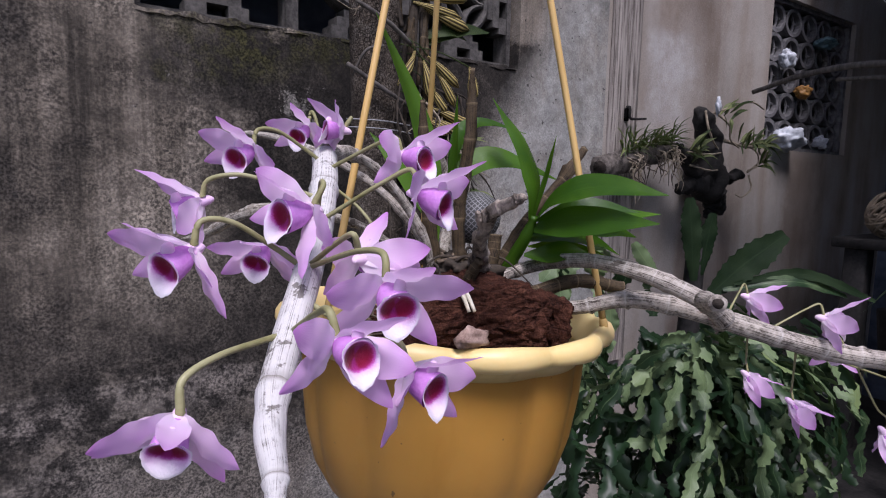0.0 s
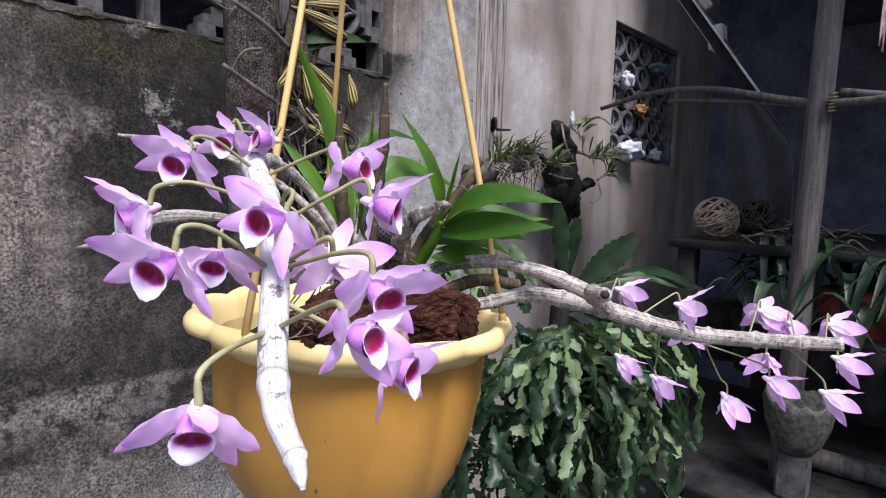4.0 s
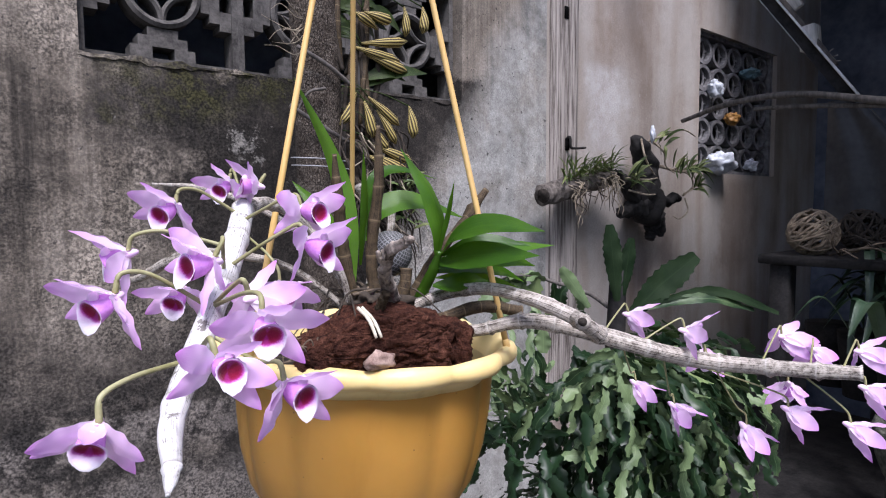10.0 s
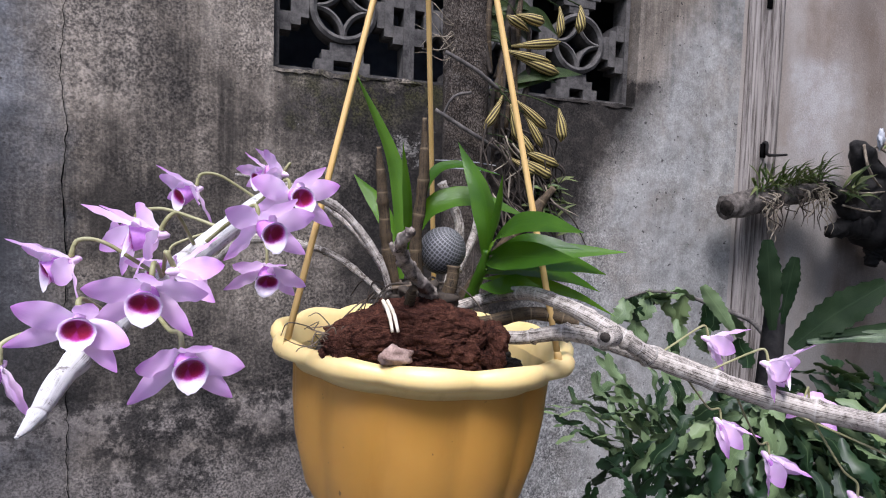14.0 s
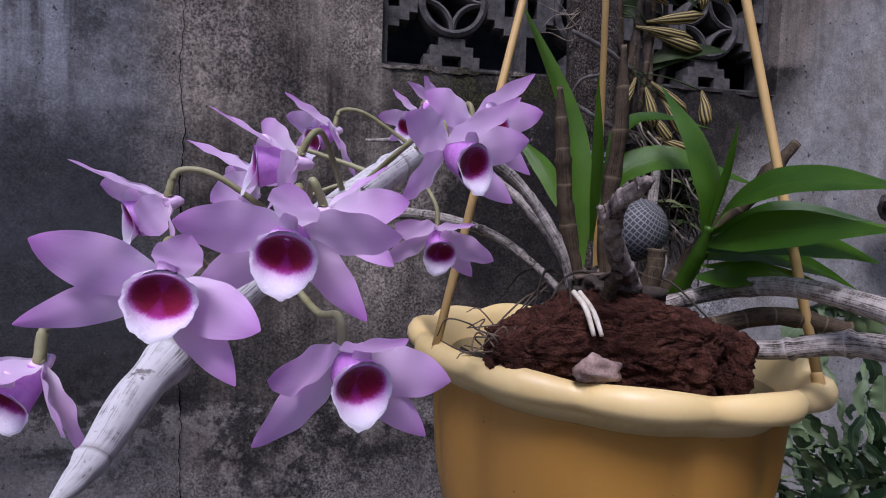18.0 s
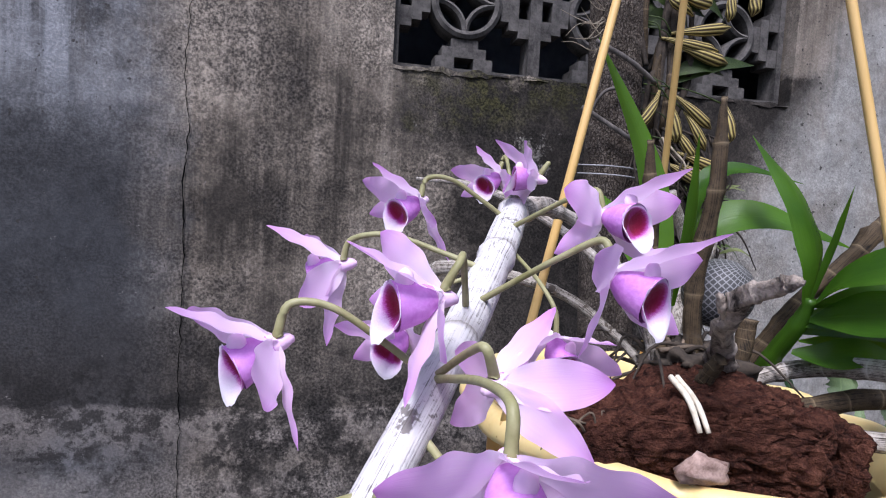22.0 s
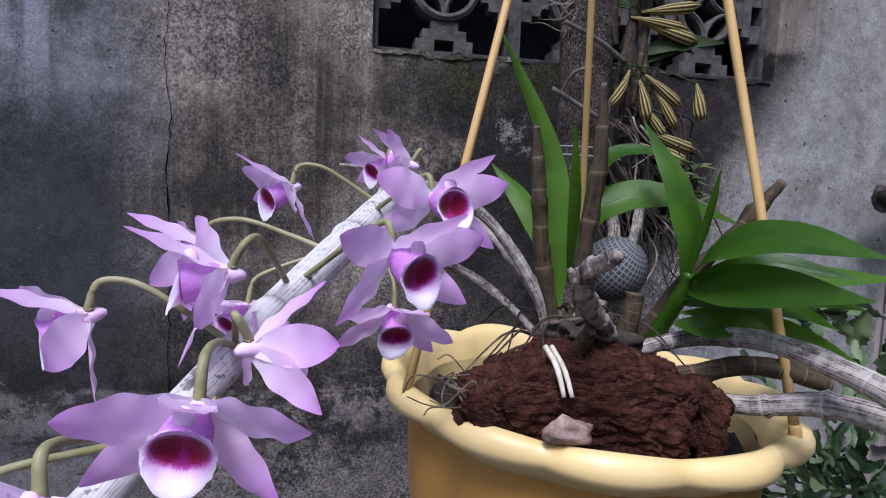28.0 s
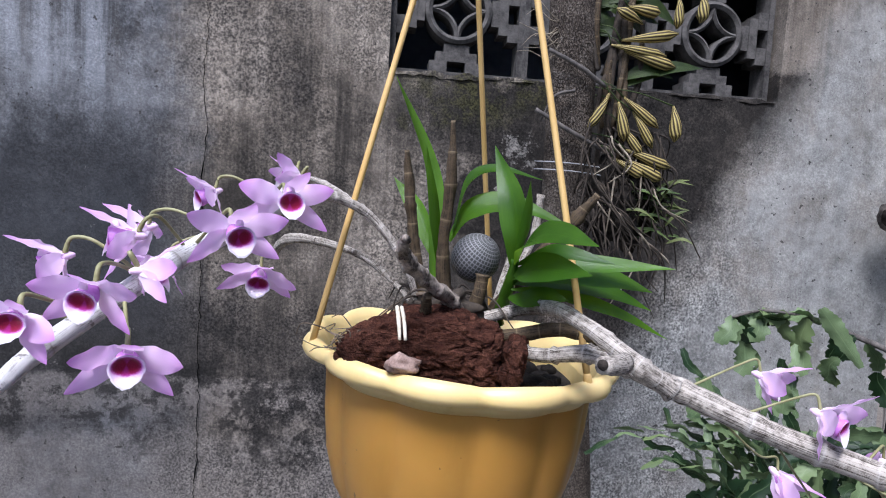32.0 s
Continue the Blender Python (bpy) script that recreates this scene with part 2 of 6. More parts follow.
def pink_wall():
    """Smooth tan plaster with soft brown runs and a whitewashed patch."""
    m = Plaster("pink_stained_plaster", 0.9, spec=0.2)
    m.plaster((0.340, 0.316, 0.286), (0.299, 0.272, 0.241), (0.245, 0.218, 0.190))
    runs = m.noise(m.coords("Object", (3.4, 1.0, 0.28)), 1.6, 4.0, 0.5)
    blot = m.noise(m.coords("Object", (1.2, 1.0, 0.8)), 4.0, 5.0, 0.55)
    soft = m.math("ADD", m.math("MULTIPLY", runs, 0.62), m.math("MULTIPLY", blot, 0.38))
    m.col = m.mix(0.8, m.col, m.ramp(soft, [(0.36, (0.170, 0.129, 0.099)), (0.46, (0.272, 0.235, 0.201)), (0.56, (0.340, 0.316, 0.286)), (0.68, (0.381, 0.364, 0.340))]))
    level, wob = m.level, m.x
    # rusty run from above, whitewash below it
    m.stain(m.math("MULTIPLY", m.band(wob, 1.86, 2.06, 2.20, 2.42), m.band(level, 2.12, 2.36, 3.3, 3.5)), 0.55, (0.143, 0.102, 0.075))
    m.stain(m.math("MULTIPLY", m.band(wob, 1.84, 1.92, 2.06, 2.20), m.math("MULTIPLY", m.band(level, 1.78, 1.95, 2.20, 2.25), m.patchy(9.0, 0.34, 0.56, 0.2))), 0.7, (0.449, 0.445, 0.442))
    m.stain(m.math("MULTIPLY", m.band(wob, 3.0, 3.12, 3.3, 3.5), m.band(level, 1.2, 1.3, 1.74, 1.80)), 0.5, (0.150, 0.112, 0.085))
    m.stain(m.patchy(20.0, 0.62, 0.68), 0.3, (0.381, 0.367, 0.347))
    return m.grain(0.14)


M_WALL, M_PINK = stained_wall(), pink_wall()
M_BLOCK = grained("grey_cement_block", (0.022, 0.0205, 0.019), (0.115, 0.108, 0.099), 26, 0.9, bump=0.4, dist=0.004)
M_LATTICE = grained("pale_cement_lattice", (0.06, 0.06, 0.064), (0.20, 0.197, 0.20), 30, 0.9, bump=0.3, dist=0.003)
M_GROUND = grained("damp_concrete_ground", (0.06, 0.058, 0.055), (0.2, 0.195, 0.185), 3.0, 0.85)
# navy of the shed and rooms: gloom and haze put into the colour
M_DARK = grained("shed_shade_navy", (0.042, 0.050, 0.070), (0.13, 0.147, 0.185), 4.0, 0.85)
M_POST = grained("weathered_grey_timber", (0.035, 0.031, 0.027), (0.14, 0.125, 0.11), 12, 0.85, (6, 6, 0.5))
M_BOARD = grained("weathered_pale_board", (0.075, 0.062, 0.053), (0.33, 0.30, 0.27), 9, 0.9, (9, 9, 0.35), 0.8, 0.004, lo=0.40, hi=0.56)


def bark_material():
    """Grey-brown bark cracked into small plates."""
    m = Mat("cracked_trunk_bark", 0.95, spec=0.12)
    v = m.coords()
    vo = m.node("ShaderNodeTexVoronoi", Scale=1.0)
    vo.feature = "DISTANCE_TO_EDGE"
    warp = m.node("ShaderNodeVectorMath")
    warp.operation = "ADD"
    soft = m.node("ShaderNodeTexNoise", Scale=60.0, Detail=3.0)
    m.link(v, soft.inputs["Vector"])
    shift = m.node("ShaderNodeVectorMath")
    shift.operation = "SCALE"
    shift.inputs["Scale"].default_value = 0.9
    m.link(soft.outputs[1], shift.inputs[0])
    m.link(m.coords("Object", (230, 230, 140)), warp.inputs[0])
    m.link(shift.outputs[0], warp.inputs[1])
    m.link(warp.outputs[0], vo.inputs["Vector"])
    plate = m.ramp(vo.outputs["Distance"], [(0.0, (0.3, 0.3, 0.3)), (0.12, (1, 1, 1))])
    grit, tone = m.noise(v, 260.0, 4.0, 0.7), m.noise(v, 22.0, 6.0, 0.7)
    col = m.ramp(m.math("ADD", m.math("MULTIPLY", grit, 0.5), m.math("MULTIPLY", tone, 0.5)), [(0.36, (0.030, 0.024, 0.019)), (0.50, (0.100, 0.083, 0.067)), (0.64, (0.25, 0.218, 0.182))])
    m.color(m.mix(m.math("SUBTRACT", 1.0, plate), col, (0.016, 0.012, 0.009)))
    m.bump(m.math("ADD", m.math("MULTIPLY", plate, 0.8), m.math("MULTIPLY", grit, 0.4)), 1.0, 0.006)
    return m.m


M_BARK = bark_material()


def chunk_material():
    """Crumbly red-brown bark: granular colour and pitted relief."""
    m = Mat("red_brown_wood_chunk", 0.95, spec=0.12)
    v = m.coords()
    big, mid, fine = m.noise(v, 55.0, 6.0, 0.7), m.noise(v, 240.0, 5.0, 0.7), m.noise(v, 900.0, 3.0, 0.6)
    f = m.math("ADD", m.math("MULTIPLY", big, 0.3), m.math("ADD", m.math("MULTIPLY", mid, 0.45), m.math("MULTIPLY", fine, 0.25)))
    vo = m.node("ShaderNodeTexVoronoi", Scale=48.0)
    vo.feature = "DISTANCE_TO_EDGE"
    m.link(m.coords("Object", (0.6, 1, 1.9)), vo.inputs["Vector"])
    crack = m.ramp(vo.outputs["Distance"], [(0.0, (0.15, 0.15, 0.15)), (0.05, (1, 1, 1))])
    col = m.ramp(f, [(0.36, (0.006, 0.003, 0.002)), (0.47, (0.046, 0.017, 0.011)), (0.56, (0.088, 0.036, 0.022)), (0.68, (0.18, 0.088, 0.058))])
    m.color(m.mix(0.55, col, crack, "MULTIPLY"))
    m.bump(m.math("ADD", f, m.math("MULTIPLY", crack, 0.12)), 1.0, 0.006)
    return m.m


M_BRICKBARK = chunk_material()
M_CRACK = grained("black_crack", (0.002, 0.002, 0.002), (0.006, 0.006, 0.006), 40, 0.95, spec=0.0)
M_DARKROOT = grained("dark_matted_root", (0.008, 0.006, 0.0045), (0.066, 0.051, 0.036), 80, 0.9)
M_SOIL = grained("black_potting_mix", (0.008, 0.007, 0.006), (0.05, 0.042, 0.035), 70, 0.95, bump=0.8, dist=0.004, spec=0.15)
# black driftwood; on shelf and bench the same black stands in for shade
M_DRIFT_SHADE = grained("black_wood_and_shade", (0.006, 0.006, 0.006), (0.03, 0.028, 0.026), 18, 0.8, bump=0.6, dist=0.006, spec=0.18)
M_LOG = grained("rough_grey_log", (0.022, 0.018, 0.015), (0.17, 0.15, 0.13), 44, 0.95, bump=0.7, dist=0.006)
# rafter ends: timber lightened to look lit by the sky
M_PLANK = grained("skylit_plank", (0.30, 0.29, 0.27), (0.66, 0.645, 0.61), 12, 0.85, (6, 6, 0.5))
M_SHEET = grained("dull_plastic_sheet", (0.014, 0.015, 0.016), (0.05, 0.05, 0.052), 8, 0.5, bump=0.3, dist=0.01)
# gutter edge: pale so that it shows a highlight in the shade
M_TIN = grained("highlit_tin_edge", (0.45, 0.45, 0.45), (0.82, 0.82, 0.8), 18, 0.4)
M_WICKER = grained("dry_wicker", (0.08, 0.06, 0.04), (0.28, 0.22, 0.15), 40, 0.8)
M_ROOT = grained("dry_brown_root", (0.04, 0.028, 0.018), (0.19, 0.145, 0.10), 90, 0.85)
M_GNARL = grained("gnarled_grey_stub", (0.024, 0.017, 0.012), (0.40, 0.34, 0.28), 110, 0.9, (1, 1, 0.7), 1.0, 0.003, lo=0.38, hi=0.64)
M_PALEROOT = grained("pale_live_root", (0.5, 0.44, 0.32), (0.78, 0.73, 0.6), 120, 0.7)
M_CHIP = grained("pinkish_stone_chip", (0.11, 0.062, 0.046), (0.40, 0.29, 0.24), 140, 0.9)
M_WIRE = grained("grey_tie_wire", (0.2, 0.2, 0.2), (0.4, 0.4, 0.4), 30, 0.5)
M_ROPE = grained("faded_pink_rope", (0.35, 0.2, 0.19), (0.6, 0.42, 0.4), 60, 0.9)
M_BAG = grained("crumpled_white_plastic", (0.30, 0.33, 0.37), (0.62, 0.65, 0.69), 30, 0.35, bump=0.5, dist=0.01)
M_ORANGE = grained("orange_wrapper", (0.28, 0.13, 0.03), (0.42, 0.22, 0.06), 30, 0.5)
M_BLUE = grained("teal_wrapper", (0.05, 0.10, 0.12), (0.12, 0.2, 0.22), 30, 0.5)
M_BUCKET = grained("scuffed_white_plastic", (0.55, 0.56, 0.57), (0.8, 0.8, 0.8), 9, 0.4, bump=0.1)
M_RED = grained("dull_red_plastic", (0.2, 0.02, 0.012), (0.32, 0.05, 0.03), 8, 0.5)
M_STONE = grained("mossy_stone_bowl", (0.012, 0.014, 0.010), (0.11, 0.11, 0.085), 60, 0.95, bump=0.8, dist=0.008)


def cane_material(name, dark, light, blotch=0.5, rings=9, ring_colour=(0.10, 0.075, 0.05), lo=0.40, hi=0.53):
    """Papery sheaths: lengthwise streaks (u across, v along) and dark blotches."""
    m = Mat(name, 0.75, spec=0.3)
    a = m.noise(m.coords("UV", (22, 0.8, 1)), 3.0, 6.0, 0.7)
    v = m.coords()
    b, big = m.noise(v, 260.0, 4.0, 0.7), m.noise(v, 70.0, 5.0, 0.7)
    f = m.math("ADD", m.math("MULTIPLY", a, 0.65), m.math("MULTIPLY", b, 0.35))
    col = m.ramp(f, [(lo, dark), (hi, light), (0.8, tuple(min(0.95, c * 1.15) for c in light))])
    flake = m.noise(m.coords("UV", (6, 9, 1)), 2.2, 8.0, 0.78)
    spot = m.ramp(m.math("MINIMUM", big, flake), [(0.365, (1, 1, 1)), (0.395, (0, 0, 0))])
    col = m.mix(m.math("MULTIPLY", spot, blotch), col, (0.07, 0.055, 0.04))
    sep = m.node("ShaderNodeSeparateXYZ")
    m.link(m.coords("UV"), sep.inputs[0])
    along = m.math("FRACT", m.math("ADD", m.math("MULTIPLY", sep.outputs[1], rings), m.math("MULTIPLY", big, 0.12)))
    ring = m.ramp(along, [(0.0, (1, 1, 1)), (0.05, (0, 0, 0)), (0.93, (0, 0, 0)), (1.0, (0.5, 0.5, 0.5))])
    col = m.mix(m.math("MULTIPLY", ring, 0.7), col, ring_colour)
    m.color(col)
    m.bump(f, 0.6, 0.0012)
    return m.m


M_CANE_WHITE = cane_material("white_papery_cane", (0.10, 0.09, 0.075), (0.58, 0.57, 0.555), 0.75, 5, lo=0.365, hi=0.48)
M_CANE_GREY = cane_material("grey_striped_cane", (0.040, 0.030, 0.021), (0.44, 0.40, 0.345), 0.7, 11, (0.58, 0.55, 0.50), 0.42, 0.545)
M_STUB = cane_material("brown_old_cane", (0.008, 0.006, 0.0035), (0.075, 0.052, 0.027), 0.6, 6, (0.24, 0.185, 0.11))
M_CANE_PALE = cane_material("pale_dry_cane", (0.05, 0.038, 0.025), (0.42, 0.385, 0.33), 0.95, 8, lo=0.43, hi=0.54)


def pot_material():
    m = Mat("yellow_plastic_pot", 0.38, spec=0.45)
    v = m.coords()
    f = m.noise(v, 9.0, 5.0, 0.6)
    col = m.ramp(f, [(0.3, (0.38, 0.190, 0.031)), (0.7, (0.47, 0.243, 0.048))])
    dirt = m.ramp(m.noise(m.coords("Object", (5, 5, 1)), 8.0, 5.0, 0.65), [(0.56, (1, 1, 1)), (0.78, (0.72, 0.62, 0.5))])
    col = m.mix(0.4, col, dirt, "MULTIPLY")
    speck = m.ramp(m.noise(v, 120.0, 2.0, 0.5), [(0.74, (0, 0, 0)), (0.76, (1, 1, 1))])
    col = m.mix(m.math("MULTIPLY", speck, 0.8), col, (0.09, 0.05, 0.02))
    m.color(col)
    m.p.inputs["Subsurface Weight"].default_value = 0.15
    m.p.inputs["Subsurface Radius"].default_value = (0.01, 0.005, 0.002)
    m.bump(m.noise(v, 220.0, 2.0), 0.06, 0.001)
    return m.m


def rim_material():
    m = Mat("pale_yellow_plastic_rim", 0.4, spec=0.45)
    v = m.coords()
    f = m.noise(v, 14.0, 6.0, 0.7)
    m.color(m.ramp(f, [(0.26, (0.50, 0.34, 0.12)), (0.40, (0.72, 0.545, 0.225)), (0.75, (0.80, 0.64, 0.31))]))
    m.p.inputs["Subsurface Weight"].default_value = 0.15
    m.p.inputs["Subsurface Radius"].default_value = (0.01, 0.006, 0.003)
    m.bump(m.noise(v, 160.0, 3.0), 0.08, 0.001)
    return m.m


M_POT, M_RIM = pot_material(), rim_material()
M_ROD = grained("tan_plastic_rod", (0.52, 0.33, 0.10), (0.68, 0.47, 0.19), 30, 0.45, (1, 1, 0.1), 0.1)


def leaf_material(name, dark, light, rough=0.32, through=0.28, glow=(0.16, 0.36, 0.02), odd=None, midrib=0.3, vary=0.25, spec=0.38):
    m = Mat(name, rough, spec=spec)
    uv = m.coords("UV", (1, 1, 1))
    v = m.coords()
    veins = m.noise(m.coords("UV", (60, 1.5, 1)), 2.0, 3.0, 0.6)
    f = m.math("ADD", m.math("MULTIPLY", m.noise(v, 30.0, 4.0), 0.6), m.math("MULTIPLY", veins, 0.4))
    oi = m.node("ShaderNodeObjectInfo")
    f = m.math("ADD", f, m.math("MULTIPLY", m.math("SUBTRACT", oi.outputs["Random"], 0.5), vary))
    col = m.ramp(f, [(0.35, dark), (0.65, light)])
    if odd:
        geo = m.node("ShaderNodeNewGeometry")
        pick = m.math("ADD", m.math("MULTIPLY", oi.outputs["Random"], 0.5), m.math("MULTIPLY", geo.outputs["Random Per Island"], 0.5))
        col = m.mix(m.ramp(pick, [(0.70, (0, 0, 0)), (0.86, (0.7, 0.7, 0.7))]), col, odd)
        col = m.mix(m.ramp(pick, [(0.18, (0.6, 0.6, 0.6)), (0.38, (0, 0, 0))]), col, tuple(c * 0.6 for c in dark))
    su = m.node("ShaderNodeSeparateXYZ")
    m.link(uv, su.inputs[0])
    rib = m.ramp(m.math("ABSOLUTE", m.math("SUBTRACT", su.outputs[0], 0.5)), [(0.0, (1, 1, 1)), (0.035, (0, 0, 0))])
    col = m.mix(m.math("MULTIPLY", rib, midrib), col, tuple(min(1.0, c * 1.8) for c in light))
    m.color(col)
    m.bump(m.math("SUBTRACT", veins, m.math("MULTIPLY", rib, 0.8)), 0.25, 0.0010)
    m.thin(glow, through)
    return m.m


M_LEAF = leaf_material("glossy_green_leaf", (0.020, 0.066, 0.005), (0.076, 0.178, 0.013), 0.27, 0.30, (0.19, 0.40, 0.02), midrib=0.08)
M_PAD = leaf_material("dark_green_pad", (0.005, 0.013, 0.005), (0.017, 0.030, 0.013), 0.6, 0.04, (0.05, 0.1, 0.03), spec=0.06)
M_CACTUS = leaf_material("dusty_green_flat_stem", (0.012, 0.030, 0.012), (0.13, 0.185, 0.085), 0.38, 0.12, (0.12, 0.20, 0.06), (0.24, 0.29, 0.08), 0.35, 0.62, 0.26)
M_STRAP = leaf_material("dark_strap_leaf", (0.010, 0.026, 0.011), (0.035, 0.062, 0.034), 0.35, 0.08, (0.05, 0.1, 0.03))
M_TUFT = leaf_material("olive_tuft_leaf", (0.06, 0.08, 0.025), (0.17, 0.2, 0.07), 0.6, 0.15, (0.15, 0.2, 0.05))
M_LOGTUFT = leaf_material("fresh_green_tuft_leaf", (0.035, 0.065, 0.018), (0.12, 0.17, 0.05), 0.5, 0.15, (0.12, 0.2, 0.05))
M_VINE = grained("pale_brown_dry_root", (0.12, 0.095, 0.065), (0.36, 0.31, 0.23), 60, 0.85)
M_TREELEAF = leaf_material("dull_green_leaf", (0.014, 0.026, 0.007), (0.050, 0.075, 0.022), 0.5, 0.12, (0.1, 0.16, 0.03), spec=0.2)


def petal_material():
    """Lilac petal: paler at the base, fine veins (u across, v along)."""
    m = Mat("lilac_petal", 0.5, spec=0.25)
    uv = m.coords("UV")
    sep = m.node("ShaderNodeSeparateXYZ")
    m.link(uv, sep.inputs[0])
    veins = m.noise(m.coords("UV", (34, 1.6, 1)), 2.0, 3.0, 0.6)
    along = m.math("ADD", sep.outputs[1], m.math("MULTIPLY", m.math("SUBTRACT", veins, 0.5), 0.35))
    col = m.ramp(along, [(0.0, (0.95, 0.88, 0.90)), (0.16, (0.95, 0.82, 0.94)), (0.45, (0.93, 0.66, 0.93)), (0.75, (0.86, 0.50, 0.90)), (1.0, (0.68, 0.26, 0.75))])
    oi = m.node("ShaderNodeObjectInfo")
    col = m.mix(m.math("MULTIPLY", oi.outputs["Random"], 0.3), col, (0.91, 0.70, 0.93))
    m.color(col)
    m.p.inputs["Sheen Weight"].default_value = 0.15
    m.bump(veins, 0.1, 0.0005)
    m.thin(col, 0.46)
    return m.m


def lip_material():
    """Maroon throat, magenta band, lilac margin and a white downy tongue (u round the mouth, v outward)."""
    m = Mat("white_edged_lip", 0.75, spec=0.12)
    sep = m.node("ShaderNodeSeparateXYZ")
    m.link(m.coords("UV"), sep.inputs[0])
    fuzz = m.noise(m.coords("UV", (40, 3, 1)), 3.0, 4.0, 0.7)
    r = m.math("ADD", sep.outputs[1], m.math("MULTIPLY", m.math("SUBTRACT", fuzz, 0.5), 0.20))
    low = m.ramp(m.math("ABSOLUTE", m.math("SUBTRACT", sep.outputs[0], 0.75)), [(0.06, (1, 1, 1)), (0.20, (0, 0, 0))])
    r = m.math("ADD", r, m.math("MULTIPLY", low, 0.06))
    red = [(0.0, (0.27, 0.008, 0.05)), (0.42, (0.22, 0.004, 0.032)), (0.52, (0.28, 0.010, 0.09))]
    side = m.ramp(r, [*red, (0.57, (0.52, 0.10, 0.42)), (0.66, (0.74, 0.40, 0.74)), (0.80, (0.84, 0.64, 0.85)), (1.0, (0.88, 0.80, 0.90))])
    tongue = m.ramp(r, [*red, (0.57, (0.52, 0.10, 0.42)), (0.62, (0.82, 0.58, 0.82)), (0.74, (0.86, 0.76, 0.87)), (1.0, (0.89, 0.84, 0.90))])
    col = m.mix(low, side, tongue)
    off = m.math("ABSOLUTE", m.math("SUBTRACT", m.math("FRACT", m.math("MULTIPLY", sep.outputs[0], 2.0)), 0.5))
    stripe = m.math("MULTIPLY", m.ramp(off, [(0.05, (1, 1, 1)), (0.15, (0, 0, 0))]), m.ramp(sep.outputs[1], [(0.03, (0.3, 0.3, 0.3)), (0.15, (1, 1, 1)), (0.5, (1, 1, 1)), (0.6, (0, 0, 0))]))
    col = m.mix(m.math("MULTIPLY", stripe, 0.55), col, (0.40, 0.03, 0.28))
    m.color(col)
    m.p.inputs["Sheen Weight"].default_value = 0.3
    m.bump(m.noise(m.coords(), 1500.0, 3.0), 0.4, 0.0006)
    m.thin(col, 0.15)
    return m.m


M_PETAL, M_LIP = petal_material(), lip_material()
M_TUBE = grained("purple_lip_tube", (0.40, 0.13, 0.46), (0.58, 0.28, 0.64), 120, 0.6)
M_SPUR = grained("cream_flower_spur", (0.74, 0.48, 0.74), (0.80, 0.62, 0.76), 80, 0.6)
M_PEDICEL = grained("olive_green_stalk", (0.17, 0.165, 0.06), (0.33, 0.32, 0.17), 60, 0.5)


def pod_material():
    m = Mat("striped_seed_pod", 0.6, spec=0.3)
    w = m.node("ShaderNodeTexWave", Scale=1.0, Distortion=0.6)
    w.wave_type, w.bands_direction = "BANDS", "X"
    m.link(m.coords("UV", (2.9, 0.05, 1)), w.inputs["Vector"])
    col = m.ramp(w.outputs[1], [(0.22, (0.040, 0.028, 0.012)), (0.50, (0.22, 0.17, 0.048)), (0.95, (0.42, 0.34, 0.12))])
    m.color(col)
    m.bump(w.outputs[1], 0.4, 0.003)
    return m.m


M_POD = pod_material()


def net_material():
    m = Mat("grey_net_ball", 0.6, spec=0.3)
    vo = m.node("ShaderNodeTexVoronoi", Scale=1.0, Randomness=0.12)
    vo.feature = "DISTANCE_TO_EDGE"
    m.link(m.coords("UV", (40, 20, 1)), vo.inputs["Vector"])
    m.color(m.ramp(vo.outputs["Distance"], [(0.06, (0.20, 0.20, 0.205)), (0.16, (0.045, 0.046, 0.047))]))
    m.bump(vo.outputs["Distance"], -0.6, 0.001)
    return m.m


M_NET = net_material()


# ---- building helpers ----
def finish(name, bm, material, parent=None, label="", smooth=True):
    me = bpy.data.meshes.new(name)
    bm.normal_update()
    bm.to_mesh(me)
    bm.free()
    if smooth:
        for p in me.polygons:
            p.use_smooth = True
    me.materials.append(material)
    ob = new(name, me)
    if parent:
        ob.parent = parent
    if label:
        ob["label"] = label
    return ob


def part(name, bm, material, parent, label="", smooth=True):
    return finish(name, bm, material, parent, label, smooth)


def thing(name, label, category, group="", kind=""):
    return tagged(new(name), label, category, group, kind)


def share(name, me, parent, m):
    ob = new(name, me)
    ob.parent = parent
    ob.matrix_basis = m
    return ob


def box_bm(lo, hi, bevel=0.0, segs=1):
    bm = bmesh.new()
    bmesh.ops.create_cube(bm, size=1.0)
    for v in bm.verts:
        v.co = Vector([lo[k] + (v.co[k] + 0.5) * (hi[k] - lo[k]) for k in range(3)])
    if bevel:
        bmesh.ops.bevel(bm, geom=bm.edges[:], offset=bevel, segments=segs, affect="EDGES")
    return bm


def spline(pts, n):
    """Catmull-Rom through the points, n samples."""
    p = [Vector(q) for q in pts]
    p = [p[0] * 2 - p[1]] + p + [p[-1] * 2 - p[-2]]
    out = []
    for k in range(n):
        s = k / (n - 1) * (len(p) - 3)
        i = min(int(s), len(p) - 4)
        t = s - i
        a, b, c, d = p[i:i + 4]
        out.append(0.5 * ((2 * b) + (c - a) * t + (2 * a - 5 * b + 4 * c - d) * t * t + (3 * b - a - 3 * c + d) * t ** 3))
    return out


